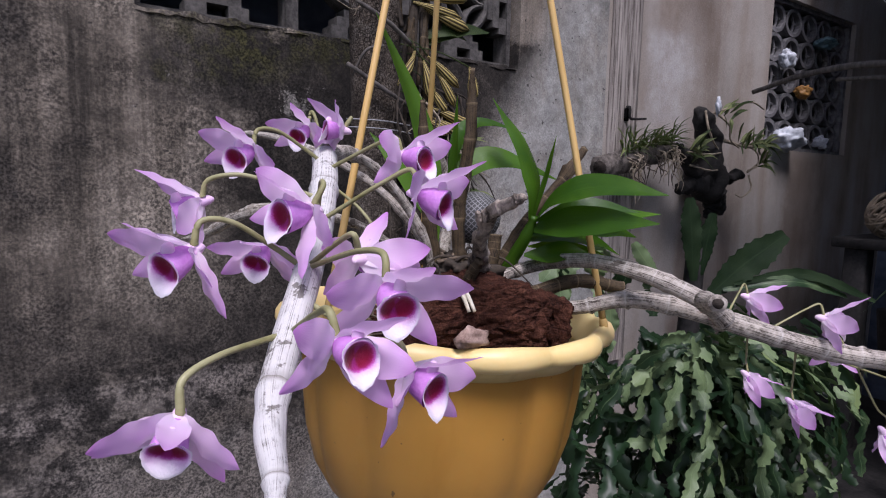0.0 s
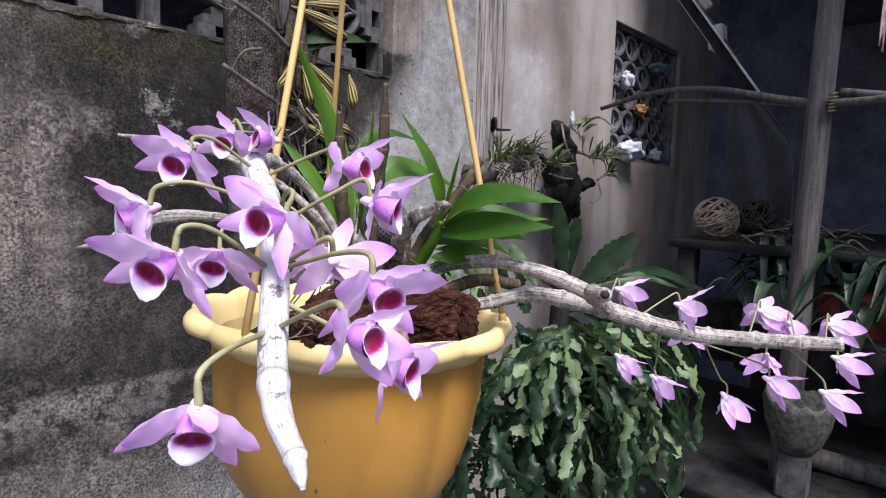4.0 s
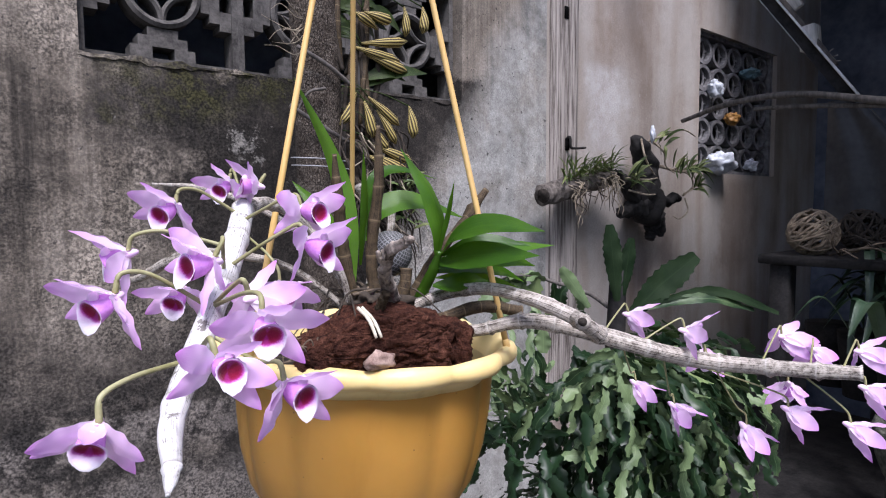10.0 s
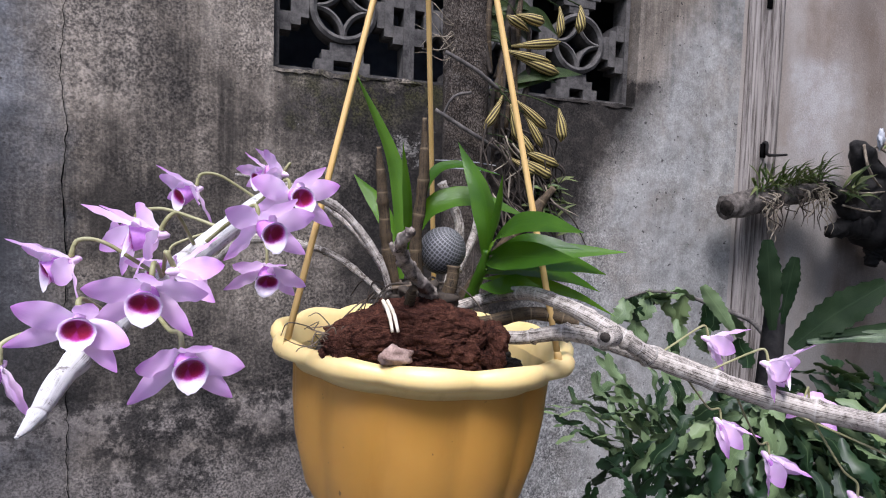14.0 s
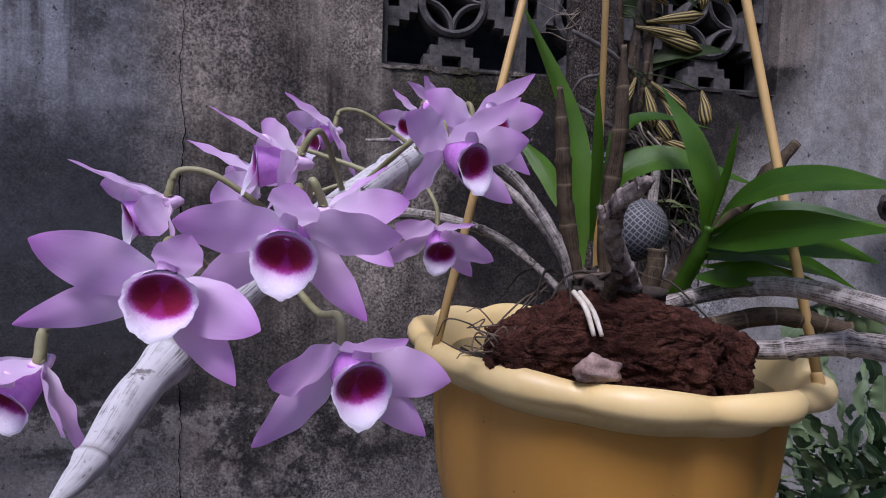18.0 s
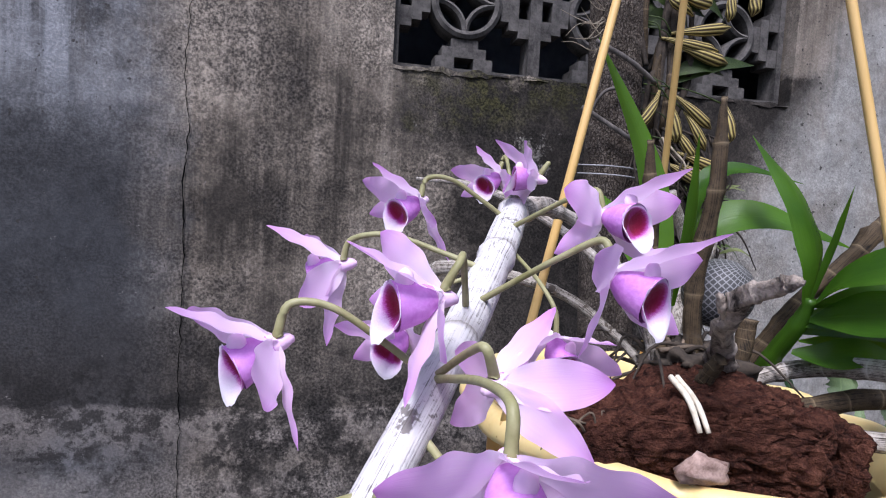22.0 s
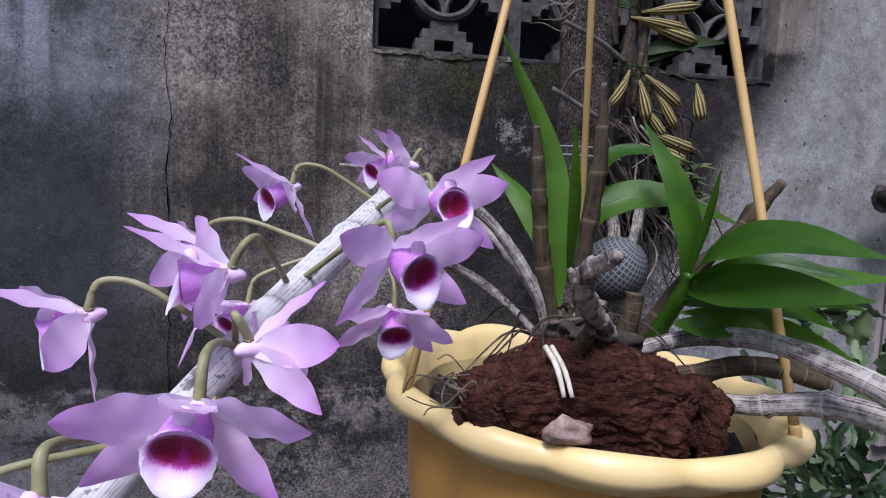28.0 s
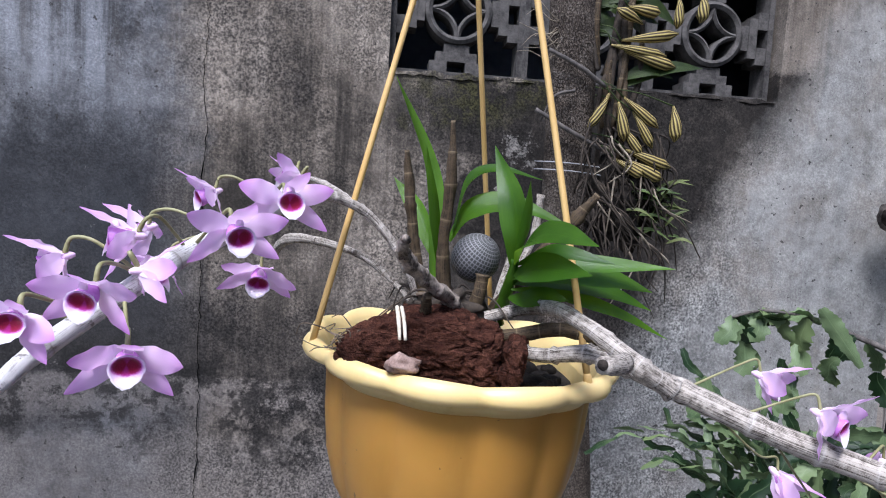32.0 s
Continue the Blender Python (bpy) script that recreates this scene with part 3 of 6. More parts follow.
def tube_bm(pts, radii, sides=10, n=24, rough=0.0, nodes=0, caps=True, seed=0, bm=None, swell=0.24):
    """A swept tube. radii: along the length; nodes: swollen joints; rough: unevenness."""
    line = spline(pts, n)
    bm = bm or bmesh.new()
    uvl = bm.loops.layers.uv.verify()
    rnd = random.Random(seed)
    ref = Vector((0.31, 0.17, 0.93))
    rings = []
    for k, p in enumerate(line):
        d = (line[min(k + 1, n - 1)] - line[max(k - 1, 0)]).normalized()
        a = d.cross(ref)
        if a.length < 1e-3:
            a = d.cross(Vector((1, 0, 0)))
        a.normalize()
        b = d.cross(a)
        s = k / (n - 1)
        f = s * (len(radii) - 1)
        i = min(int(f), len(radii) - 2)
        r = radii[i] + (radii[i + 1] - radii[i]) * (f - i)
        if nodes:
            ph = (s * nodes) % 1.0
            r *= 1.0 + swell * math.exp(-((min(ph, 1 - ph)) / 0.05) ** 2) - 0.05 * math.exp(-((ph - 0.14) / 0.05) ** 2)
        ring = []
        for j in range(sides):
            t = 2 * math.pi * j / sides
            q = r * (1 + rough * (noise.noise(Vector((math.cos(t) * 1.5, math.sin(t) * 1.5, s * 9 + seed * 3.1)))))
            ring.append(bm.verts.new(p + a * math.cos(t) * q + b * math.sin(t) * q))
        rings.append(ring)
    for k in range(n - 1):
        for j in range(sides):
            f = bm.faces.new((rings[k][j], rings[k][(j + 1) % sides], rings[k + 1][(j + 1) % sides], rings[k + 1][j]))
            for lp, (u, v) in zip(f.loops, ((j, k), (j + 1, k), (j + 1, k + 1), (j, k + 1))):
                lp[uvl].uv = (u / sides, v / (n - 1))
    if caps:
        bm.faces.new(rings[0][::-1])
        bm.faces.new(rings[-1])
    return bm


def blade_bm(line, widths, side, fold=0.15, wave=0.0, nx=6, bm=None, seed=0, notch=0.0):
    """A leaf or petal: a curved thin sheet along a line of points; side: its cross direction; fold: V or cup; notch: scalloped edge."""
    n = len(line)
    bm = bm or bmesh.new()
    uvl = bm.loops.layers.uv.verify()
    top = []
    for k, p in enumerate(line):
        d = (line[min(k + 1, n - 1)] - line[max(k - 1, 0)]).normalized()
        a = (side - d * side.dot(d)).normalized()
        nrm = d.cross(a)
        w = widths[k]
        if notch:
            w *= 1 - notch * (0.5 + 0.5 * math.cos(k * math.pi))
        rt = []
        for j in range(nx + 1):
            s = 2 * j / nx - 1
            h = -fold * abs(s) ** 1.5 * w + wave * w * math.sin(k * 0.9 + seed) * s * abs(s)
            q = p + a * (s * w) - nrm * h
            rt.append(bm.verts.new(q))
        top.append(rt)
    for k in range(n - 1):
        for j in range(nx):
            q = [(top[k][j], j, k), (top[k][j + 1], j + 1, k), (top[k + 1][j + 1], j + 1, k + 1), (top[k + 1][j], j, k + 1)]
            f = bm.faces.new([v for v, _, _ in q])
            for lp, (_, u, v) in zip(f.loops, q):
                lp[uvl].uv = (u / nx, v / (n - 1))
    return bm


def lens_widths(n, w, base=0.25, peak=0.45, tip=0.02):
    """Half widths of a lance-shaped leaf."""
    out = []
    for k in range(n):
        s = k / (n - 1)
        if s < peak:
            t = s / peak
            out.append(w * (base + (1 - base) * math.sin(t * math.pi / 2)))
        else:
            t = (s - peak) / (1 - peak)
            out.append(w * (tip + (1 - tip) * math.cos(t * math.pi / 2) ** 1.05))
    return out


def lump_bm(centre, size, seed=0, amp=0.25, freq=2.0, subdiv=3, squash=None):
    """An uneven lump."""
    bm = bmesh.new()
    bmesh.ops.create_icosphere(bm, subdivisions=subdiv, radius=1.0)
    off = Vector((seed * 3.7, seed * 1.3, seed * 5.1))
    for v in bm.verts:
        d = v.co.normalized()
        r = 1 + amp * noise.fractal(d * freq + off, 1.0, 2.0, 4)
        q = d * r
        v.co = Vector(centre) + Vector([q[k] * size[k] for k in range(3)])
    return bm


# ---- the large structure ----
WALL_Y = 1.277
GRILLE_X0, GRILLE_Z0, BLOCK = 0.045, 1.985, 0.376


def structure(name, bm, material, label, category, smooth=False):
    return tagged(finish(name, bm, material, smooth=smooth), label, category, kind="structure")


bm = bmesh.new()
bmesh.ops.create_grid(bm, x_segments=40, y_segments=40, size=60)
structure("ground", bm, M_GROUND, "damp grey concrete yard", "ground")

X1 = GRILLE_X0 + 3 * BLOCK
WX0, WX1, WZ0, WZ1 = 2.80, 3.72, 1.80, 2.54


def wall_panel(lo, hi, hole, amp, seed, step=0.05):
    """A plastered wall with an uneven front and one opening (x0, x1, z0, z1) right through it."""
    def cuts(a, b, marks):
        out = []
        ends = [a] + [q for q in marks if a < q < b] + [b]
        for p, q in zip(ends, ends[1:]):
            n = max(1, round((q - p) / step))
            out += [p + (q - p) * k / n for k in range(n)]
        return out + [b]
    xs = cuts(lo[0], hi[0], hole[:2] if hole else ())
    zs = cuts(lo[2], hi[2], hole[2:] if hole else ())
    bm = bmesh.new()
    front, back = {}, {}
    for i, x in enumerate(xs):
        for k, z in enumerate(zs):
            d = amp * noise.fractal(Vector((x * 3, z * 3, seed)), 1.0, 2.0, 4) if 0 < i < len(xs) - 1 else 0
            front[i, k] = bm.verts.new((x, lo[1] - d, z))
            back[i, k] = bm.verts.new((x, hi[1], z))
    inside = lambda i, k: hole and hole[0] - 1e-6 <= xs[i] < hole[1] - 1e-6 and hole[2] - 1e-6 <= zs[k] < hole[3] - 1e-6  # noqa: E731
    def solid(i, k):
        return 0 <= i < len(xs) - 1 and 0 <= k < len(zs) - 1 and not inside(i, k)
    for i in range(len(xs) - 1):
        for k in range(len(zs) - 1):
            if not solid(i, k):
                continue
            f = bm.faces.new((front[i, k], front[i + 1, k], front[i + 1, k + 1], front[i, k + 1]))
            f.smooth = True
            bm.faces.new((back[i, k], back[i, k + 1], back[i + 1, k + 1], back[i + 1, k]))
            for di, dk, p, q in ((-1, 0, (i, k + 1), (i, k)), (1, 0, (i + 1, k), (i + 1, k + 1)), (0, -1, (i, k), (i + 1, k)), (0, 1, (i + 1, k + 1), (i, k + 1))):
                if not solid(i + di, k + dk):
                    f = bm.faces.new((front[p], back[p], back[q], front[q]))
                    for e in f.edges:
                        e.smooth = False
    return bm


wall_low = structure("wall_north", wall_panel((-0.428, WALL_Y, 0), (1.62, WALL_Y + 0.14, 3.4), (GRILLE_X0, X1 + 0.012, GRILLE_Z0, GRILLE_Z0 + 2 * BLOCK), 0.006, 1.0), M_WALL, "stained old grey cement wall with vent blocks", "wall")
structure("wall_north_left", wall_panel((-4.0, WALL_Y + 0.004, 0), (-0.428, WALL_Y + 0.14, 3.4), None, 0.005, 2.0, 0.08), M_WALL, "dark bluish-grey cement wall", "wall")
structure("wall_pink", wall_panel((1.62, WALL_Y + 0.004, 0), (6.0, WALL_Y + 0.15, 3.4), (WX0, WX1, WZ0, WZ1), 0.005, 5.0, 0.08), M_PINK, "pinkish stained plaster wall with a lattice window", "wall")
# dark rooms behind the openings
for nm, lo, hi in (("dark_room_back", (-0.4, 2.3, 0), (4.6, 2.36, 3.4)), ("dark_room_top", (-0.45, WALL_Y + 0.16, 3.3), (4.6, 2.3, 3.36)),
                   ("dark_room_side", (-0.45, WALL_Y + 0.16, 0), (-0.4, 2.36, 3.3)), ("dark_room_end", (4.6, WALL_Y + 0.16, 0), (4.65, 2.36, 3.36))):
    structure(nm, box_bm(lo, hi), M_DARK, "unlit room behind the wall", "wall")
# wall behind the viewer, closing the yard
structure("wall_south", box_bm((-4.0, -3.3, 0), (6.0, -3.15, 2.0)), M_WALL, "plain grey yard wall", "wall")
# the shed on the far side: dark lining, and roofs that block light
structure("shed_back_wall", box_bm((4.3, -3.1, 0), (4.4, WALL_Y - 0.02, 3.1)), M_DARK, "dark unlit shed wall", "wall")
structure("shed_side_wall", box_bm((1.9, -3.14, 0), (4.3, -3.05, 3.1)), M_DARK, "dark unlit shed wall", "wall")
# upper slab and riser: unseen, added to keep sun off the pink wall
structure("sun_block_slab", box_bm((2.8, 0.56, 3.42), (4.4, 1.42, 3.48)), M_DARK, "unseen slab added to shade the wall by the window", "roof")
structure("sun_block_riser", box_bm((2.8, 0.50, 2.764), (4.4, 0.556, 3.48)), M_DARK, "unseen panel added to close the sun gap between the roofs", "wall")
# low roof carried on out of view to keep the sky out
structure("shed_roof", box_bm((1.50, -3.1, 2.70), (4.4, 0.50, 2.76)), M_DARK, "low shed roof out of view, extended to keep sky light out", "roof")


def breeze_block():
    """A cement vent block: square frame, ring with a four-petal star, stepped spokes."""
    bm = bmesh.new()
    h, d = BLOCK / 2, 0.07

    def slab(x0, x1, z0, z1, y0=0.0, y1=d):
        vs = [bm.verts.new((x, y, z)) for y in (y0, y1) for x, z in ((x0, z0), (x1, z0), (x1, z1), (x0, z1))]
        for q in ((0, 1, 2, 3), (7, 6, 5, 4), (0, 4, 5, 1), (1, 5, 6, 2), (2, 6, 7, 3), (3, 7, 4, 0)):
            bm.faces.new([vs[k] for k in q])
    t = 0.016
    for x0, x1, z0, z1 in ((-h, h, -h, -h + t), (-h, h, h - t, h), (-h, -h + t, -h + t, h - t), (h - t, h, -h + t, h - t)):
        slab(x0, x1, z0, z1)
    for a, (w, r0, r1) in enumerate(((0.076, 0.0, 0.03), (0.058, 0.03, 0.056), (0.036, 0.056, 0.078))):
        y0 = 0.004 + 0.002 * a
        e0, e1 = h - t - r0, h - t - r1
        for sgn in (-1, 1):
            if a == 0:
                for s2 in (-1, 1):
                    lo, hi = sorted((s2 * 0.026, s2 * w))
                    slab(lo, hi, *sorted((sgn * e0, sgn * e1)), y0)
                    slab(*sorted((sgn * e0, sgn * e1)), lo, hi, y0)
            else:
                slab(-w, w, *sorted((sgn * e0, sgn * e1)), y0)
                slab(*sorted((sgn * e0, sgn * e1)), -w, w, y0)

    def arc(cx, cz, r0, r1, a0, a1, n, y0, y1):
        prev = None
        for k in range(n + 1):
            a = a0 + (a1 - a0) * k / n
            c, s = math.cos(a), math.sin(a)
            mid = (r0 + r1) / 2
            q = [bm.verts.new((cx + r * c, y, cz + r * s)) for r, y in ((r0, y0 + 0.006), (mid, y0), (r1, y0 + 0.006), (r1, y1), (r0, y1))]
            if prev:
                for j in range(5):
                    bm.faces.new((prev[j], prev[(j + 1) % 5], q[(j + 1) % 5], q[j]))
            prev = q
    R = 0.094
    arc(0, 0, R - 0.019, R, 0, 2 * math.pi, 32, -0.004, d)
    for k in range(4):
        a = math.pi / 4 + k * math.pi / 2
        c = 0.108
        arc(c * math.cos(a), c * math.sin(a), 0.068, 0.082, a + math.pi - 0.86, a + math.pi + 0.86, 12, 0.002, d - 0.004)
    bmesh.ops.recalc_face_normals(bm, faces=bm.faces[:])
    me = bpy.data.meshes.new("breeze_block")
    bm.to_mesh(me)
    bm.free()
    me.materials.append(M_BLOCK)
    return me


block_me = breeze_block()
for r in range(2):
    for c in range(3):
        share("breeze_block", block_me, wall_low, pose(GRILLE_X0 + BLOCK * (c + 0.5), WALL_Y + 0.035, GRILLE_Z0 + BLOCK * (r + 0.5)))
# crumbling ledge under the vent blocks
bm = bmesh.new()
for k in range(60):
    x = GRILLE_X0 - 0.01 + (X1 + 0.012 - GRILLE_X0) * k / 59
    for y, z in ((WALL_Y - 0.002 - 0.012 * noise.noise(Vector((x * 13, 0, 1))), GRILLE_Z0 - 0.004 - 0.016 * abs(noise.noise(Vector((x * 23, 5, 1))))), (WALL_Y + 0.002 - 0.012 * noise.noise(Vector((x * 15, 3, 1))), GRILLE_Z0 + 0.003 + 0.012 * noise.noise(Vector((x * 21, 7, 1)))), (WALL_Y + 0.036, GRILLE_Z0 + 0.006), (WALL_Y + 0.036, GRILLE_Z0 - 0.014)):
        bm.verts.new((x, y, z))
bm.verts.ensure_lookup_table()
for k in range(59):
    for j in range(4):
        a, b = k * 4 + j, k * 4 + (j + 1) % 4
        bm.faces.new([bm.verts[q] for q in (a, b, b + 4, a + 4)])
bmesh.ops.recalc_face_normals(bm, faces=bm.faces[:])
part("ledge", bm, M_WALL, wall_low, "crumbled cement ledge", False)
# crack: a dark broken gap runs down the joint between the two walls
bm = bmesh.new()
cr = random.Random(3)
pts = []
x = -0.428
for k in range(260):
    z = 0.3 + 3.0 * k / 259
    x = -0.428 + 0.012 * noise.noise(Vector((z * 7, 2, 0))) + 0.006 * noise.noise(Vector((z * 40, 4, 0))) + 0.0015 * cr.uniform(-1, 1)
    w = 0.0007 + 0.0022 * abs(noise.noise(Vector((z * 11, 5, 0))))
    pts.append((bm.verts.new((x - w, WALL_Y - 0.0045, z)), bm.verts.new((x + w, WALL_Y - 0.0045, z))))
for a, b in zip(pts, pts[1:]):
    bm.faces.new((a[0], a[1], b[1], b[0]))
part("crack", bm, M_CRACK, wall_low, "thin dark crack", False)

# lattice window of cement rings
window = tagged(finish("window_1", box_bm((WX0 - 0.0, WALL_Y + 0.03, WZ0), (WX0 + 0.03, WALL_Y + 0.1, WZ1)), M_LATTICE, smooth=False), "grey cement lattice window", "window", kind="structure")
for nm, lo, hi in (("frame", (WX1 - 0.03, WALL_Y + 0.03, WZ0), (WX1, WALL_Y + 0.1, WZ1)), ("frame", (WX0 + 0.03, WALL_Y + 0.03, WZ0), (WX1 - 0.03, WALL_Y + 0.1, WZ0 + 0.02)), ("frame", (WX0 + 0.03, WALL_Y + 0.03, WZ1 - 0.02), (WX1 - 0.03, WALL_Y + 0.1, WZ1))):
    part(nm, box_bm(lo, hi), M_LATTICE, window, smooth=False)
bm = bmesh.new()
for k in range(20):
    a = 2 * math.pi * k / 20
    c, s = math.cos(a), math.sin(a)
    for r, y in ((0.041, 0.0), (0.055, 0.0), (0.055, 0.05), (0.041, 0.05)):
        bm.verts.new((r * c, y, r * s))
bm.verts.ensure_lookup_table()
for k in range(20):
    for j in range(4):
        a, b = k * 4 + j, k * 4 + (j + 1) % 4
        n2 = (k + 1) % 20 * 4
        bm.faces.new([bm.verts[q] for q in (a, b, n2 + (j + 1) % 4, n2 + j)])
for bow in (-0.019, 0.019):  # a pointed lens inside the ring
    tube_bm([(0.0, 0.022, 0.046), (bow, 0.022, 0.018), (bow, 0.022, -0.018), (0.0, 0.022, -0.046)], [0.0055, 0.0055], 6, 9, bm=bm)
for sx in (-1, 1):
    tube_bm([(sx * 0.018, 0.022, 0.0), (sx * 0.032, 0.022, 0.006), (sx * 0.046, 0.022, 0.0)], [0.005, 0.005], 6, 5, bm=bm)
bmesh.ops.recalc_face_normals(bm, faces=bm.faces[:])
ring_me = bpy.data.meshes.new("lattice_ring")
bm.to_mesh(ring_me)
bm.free()
ring_me.materials.append(M_LATTICE)
for i in range(5):
    for k in range(5):
        share("lattice_ring", ring_me, window, pose(WX0 + 0.116 + 0.172 * i, WALL_Y + 0.045, WZ0 + 0.09 + 0.140 * k) @ Matrix.Diagonal((1.56, 1.0, 1.27, 1.0)))

# ---- wooden board on the wall, with its hook ----
board = thing("wall_board", "weathered white vertical board fixed to the wall", "board")
bm = bmesh.new()
n = 40
for k in range(n + 1):
    z = 0.9 + 2.4 * k / n
    w0, w1 = 1.642 + 0.004 * noise.noise(Vector((z * 4, 1, 0))), 1.778 + 0.004 * noise.noise(Vector((z * 4, 9, 0)))
    row = []
    for j in range(9):
        s = j / 8
        row.append((w0 + (w1 - w0) * s, WALL_Y - 0.03 + 0.008 * abs(noise.noise(Vector((s * 9, z * 0.8, 4)))), z))
    for q in [(w0, WALL_Y + 0.01, z)] + row + [(w1, WALL_Y + 0.01, z)]:
        bm.verts.new(q)
bm.verts.ensure_lookup_table()
for k in range(n):
    for j in range(10):
        a = k * 11 + j
        bm.faces.new([bm.verts[q] for q in (a, a + 1, a + 12, a + 11)])
part("plank", bm, M_BOARD, board)
for x, z in ((1.690, 2.365), (1.700, 1.850)):
    part("slot", box_bm((x, WALL_Y - 0.034, z), (x + 0.024, WALL_Y - 0.015, z + 0.048), 0.002), M_CRACK, board, "dark cut slot in the board")
part("hook", tube_bm([(1.715, 1.255, 1.90), (1.715, 1.235, 1.9), (1.715, 1.232, 1.862), (1.74, 1.225, 1.858), (1.79, 1.215, 1.862)], [0.006, 0.006, 0.004], 6, 14), M_DRIFT_SHADE, board, "rusty dark hook")

# ---- the hanging pot ----
POT_C = Vector((0.1093, 0.1238, 1.5128))
# each rod: where it enters the rim, and its upper end
RODS = [(Vector((-0.0045, 0.0868, 1.519)), Vector((0.098, 0.1185, 1.945))), (Vector((0.181, 0.033, 1.516)), Vector((0.1075, 0.0875, 1.945))), (Vector((0.155, 0.234, 1.516)), Vector((0.083, 0.085, 1.945)))]
pn = Vector((0.0483, -0.0188, 1.0)).normalized()
px = (Vector((1, -0.29, 0)) - pn * Vector((1, -0.29, 0)).dot(pn)).normalized()
POT_M = Matrix((px, pn.cross(px), pn)).transposed().to_4x4()
POT_M.translation = POT_C
APEX = Vector((0.0965, 0.0965, 1.955))
LOBES = 12
pot = thing("hanging_pot", "yellow plastic hanging pot with a scalloped rim, on three rods", "plant pot")


def revolve(profile, lobes_at, n=144):
    """profile: (radius, z, lobe amount); a closed shell of rings."""
    bm = bmesh.new()
    rings = []
    for r, z, a, dz in profile:
        ring = []
        for j in range(n):
            t = 2 * math.pi * j / n
            w = abs(math.cos(LOBES * t / 2 + lobes_at))
            ring.append(bm.verts.new(((r + a * (w - 0.6)) * math.cos(t), (r + a * (w - 0.6)) * math.sin(t), z + dz * (w - 0.6))))
        rings.append(ring)
    for p, q in zip(rings, rings[1:]):
        for j in range(n):
            bm.faces.new((p[j], p[(j + 1) % n], q[(j + 1) % n], q[j]))
    return bm


# body: outer skin, foot, inner skin
prof = [(0.1036, -0.014, 0.003, 0), (0.1036, -0.022, 0.0034, 0), (0.1022, -0.05, 0.0034, 0), (0.0985, -0.08, 0.0034, 0), (0.0912, -0.108, 0.003, 0), (0.0792, -0.130, 0.0025, 0), (0.0626, -0.146, 0.002, 0), (0.0516, -0.153, 0, 0), (0.0507, -0.166, 0, 0),
        (0.0460, -0.166, 0, 0), (0.0451, -0.152, 0, 0), (0.0018, -0.150, 0, 0), (0.0018, -0.147, 0, 0), (0.0608, -0.142, 0.002, 0), (0.0764, -0.128, 0.0025, 0), (0.0884, -0.106, 0.003, 0), (0.0957, -0.08, 0.0034, 0), (0.0994, -0.05, 0.0034, 0), (0.1010, -0.014, 0.003, 0)]
b = part("body", revolve(prof[:12], 0.0), M_POT, pot)
b.matrix_basis = POT_M
b = part("lining", revolve(prof[11:], 0.0), M_RIM, pot, "pale yellow inside of the pot")
b.matrix_basis = POT_M
rim = [(0.1025, -0.016, 0.003, 0), (0.1050, -0.008, 0.003, 0.0), (0.1080, -0.0005, 0.0035, 0.002), (0.1115, 0.0045, 0.0045, 0.0032), (0.1155, 0.0060, 0.0060, 0.0034), (0.1190, 0.0045, 0.0066, 0.003), (0.1212, 0.0010, 0.0070, 0.0015), (0.1216, -0.0030, 0.0068, 0.0005), (0.1200, -0.0065, 0.0062, 0), (0.1160, -0.0082, 0.005, 0), (0.1105, -0.0095, 0.0038, 0), (0.1055, -0.013, 0.003, 0), (0.1040, -0.018, 0.003, 0), (0.1025, -0.016, 0.003, 0)]
b = part("rim", revolve(rim, 0.0), M_RIM, pot, "pale yellow scalloped rim")
b.matrix_basis = POT_M
for h, t in RODS:
    d = (t - h).normalized()
    part("hanger_rod", tube_bm([h - d * 0.005, h.lerp(t, 0.33), h.lerp(t, 0.66), t, APEX + Vector((0, 0, 0.006))], [0.0024, 0.0023, 0.0023, 0.0022], 10, 14), M_ROD, pot, "tan plastic rod")
    part("rod_foot", tube_bm([h - d * 0.005, h + d * 0.0005, h + d * 0.003], [0.0030, 0.0030, 0.0024], 10, 6), M_ROD, pot)
part("hook", tube_bm([APEX + Vector((0, 0, -0.012)), APEX + Vector((0, 0.02, 0.03)), APEX + Vector((0, 0.012, 0.068)), APEX + Vector((0, -0.012, 0.07)), APEX + Vector((0, -0.018, 0.045))], [0.005, 0.004, 0.004], 8, 16), M_ROD, pot, "tan plastic hook")
pole_up = thing("overhead_beam", "grey timber beam high over the yard, from which the pot hangs by a wire", "beam")
part("beam", tube_bm([(-2.2, 0.0965, 3.07), (0.1, 0.0965, 3.075), (1.6, 0.0965, 3.07)], [0.03, 0.03], 10, 12, 0.1), M_POST, pole_up)
for x in (-2.1, 1.5):
    part("strut", tube_bm([(x, 0.09, 3.07), (x, 0.7, 3.2), (x, 1.29, 3.3)], [0.02, 0.02], 8, 6), M_POST, pole_up)
part("wire", tube_bm([(0.0965, 0.0965, 2.02), (0.0965, 0.0965, 2.5), (0.0965, 0.0965, 3.06)], [0.0015, 0.0015], 6, 6), M_WIRE, pole_up)

# potting mix
mix = thing("potting_mix", "black bark and charcoal potting mix inside the pot", "soil")
bm = bmesh.new()
for k in range(14):
    r = 0.0985 * k / 13
    for j in range(48):
        t = 2 * math.pi * j / 48
        bm.verts.new((r * math.cos(t), r * math.sin(t), -0.026 + 0.012 * noise.fractal(Vector((r * 60 * math.cos(t), r * 60 * math.sin(t), 2)), 1.0, 2.0, 4)))
bm.verts.ensure_lookup_table()
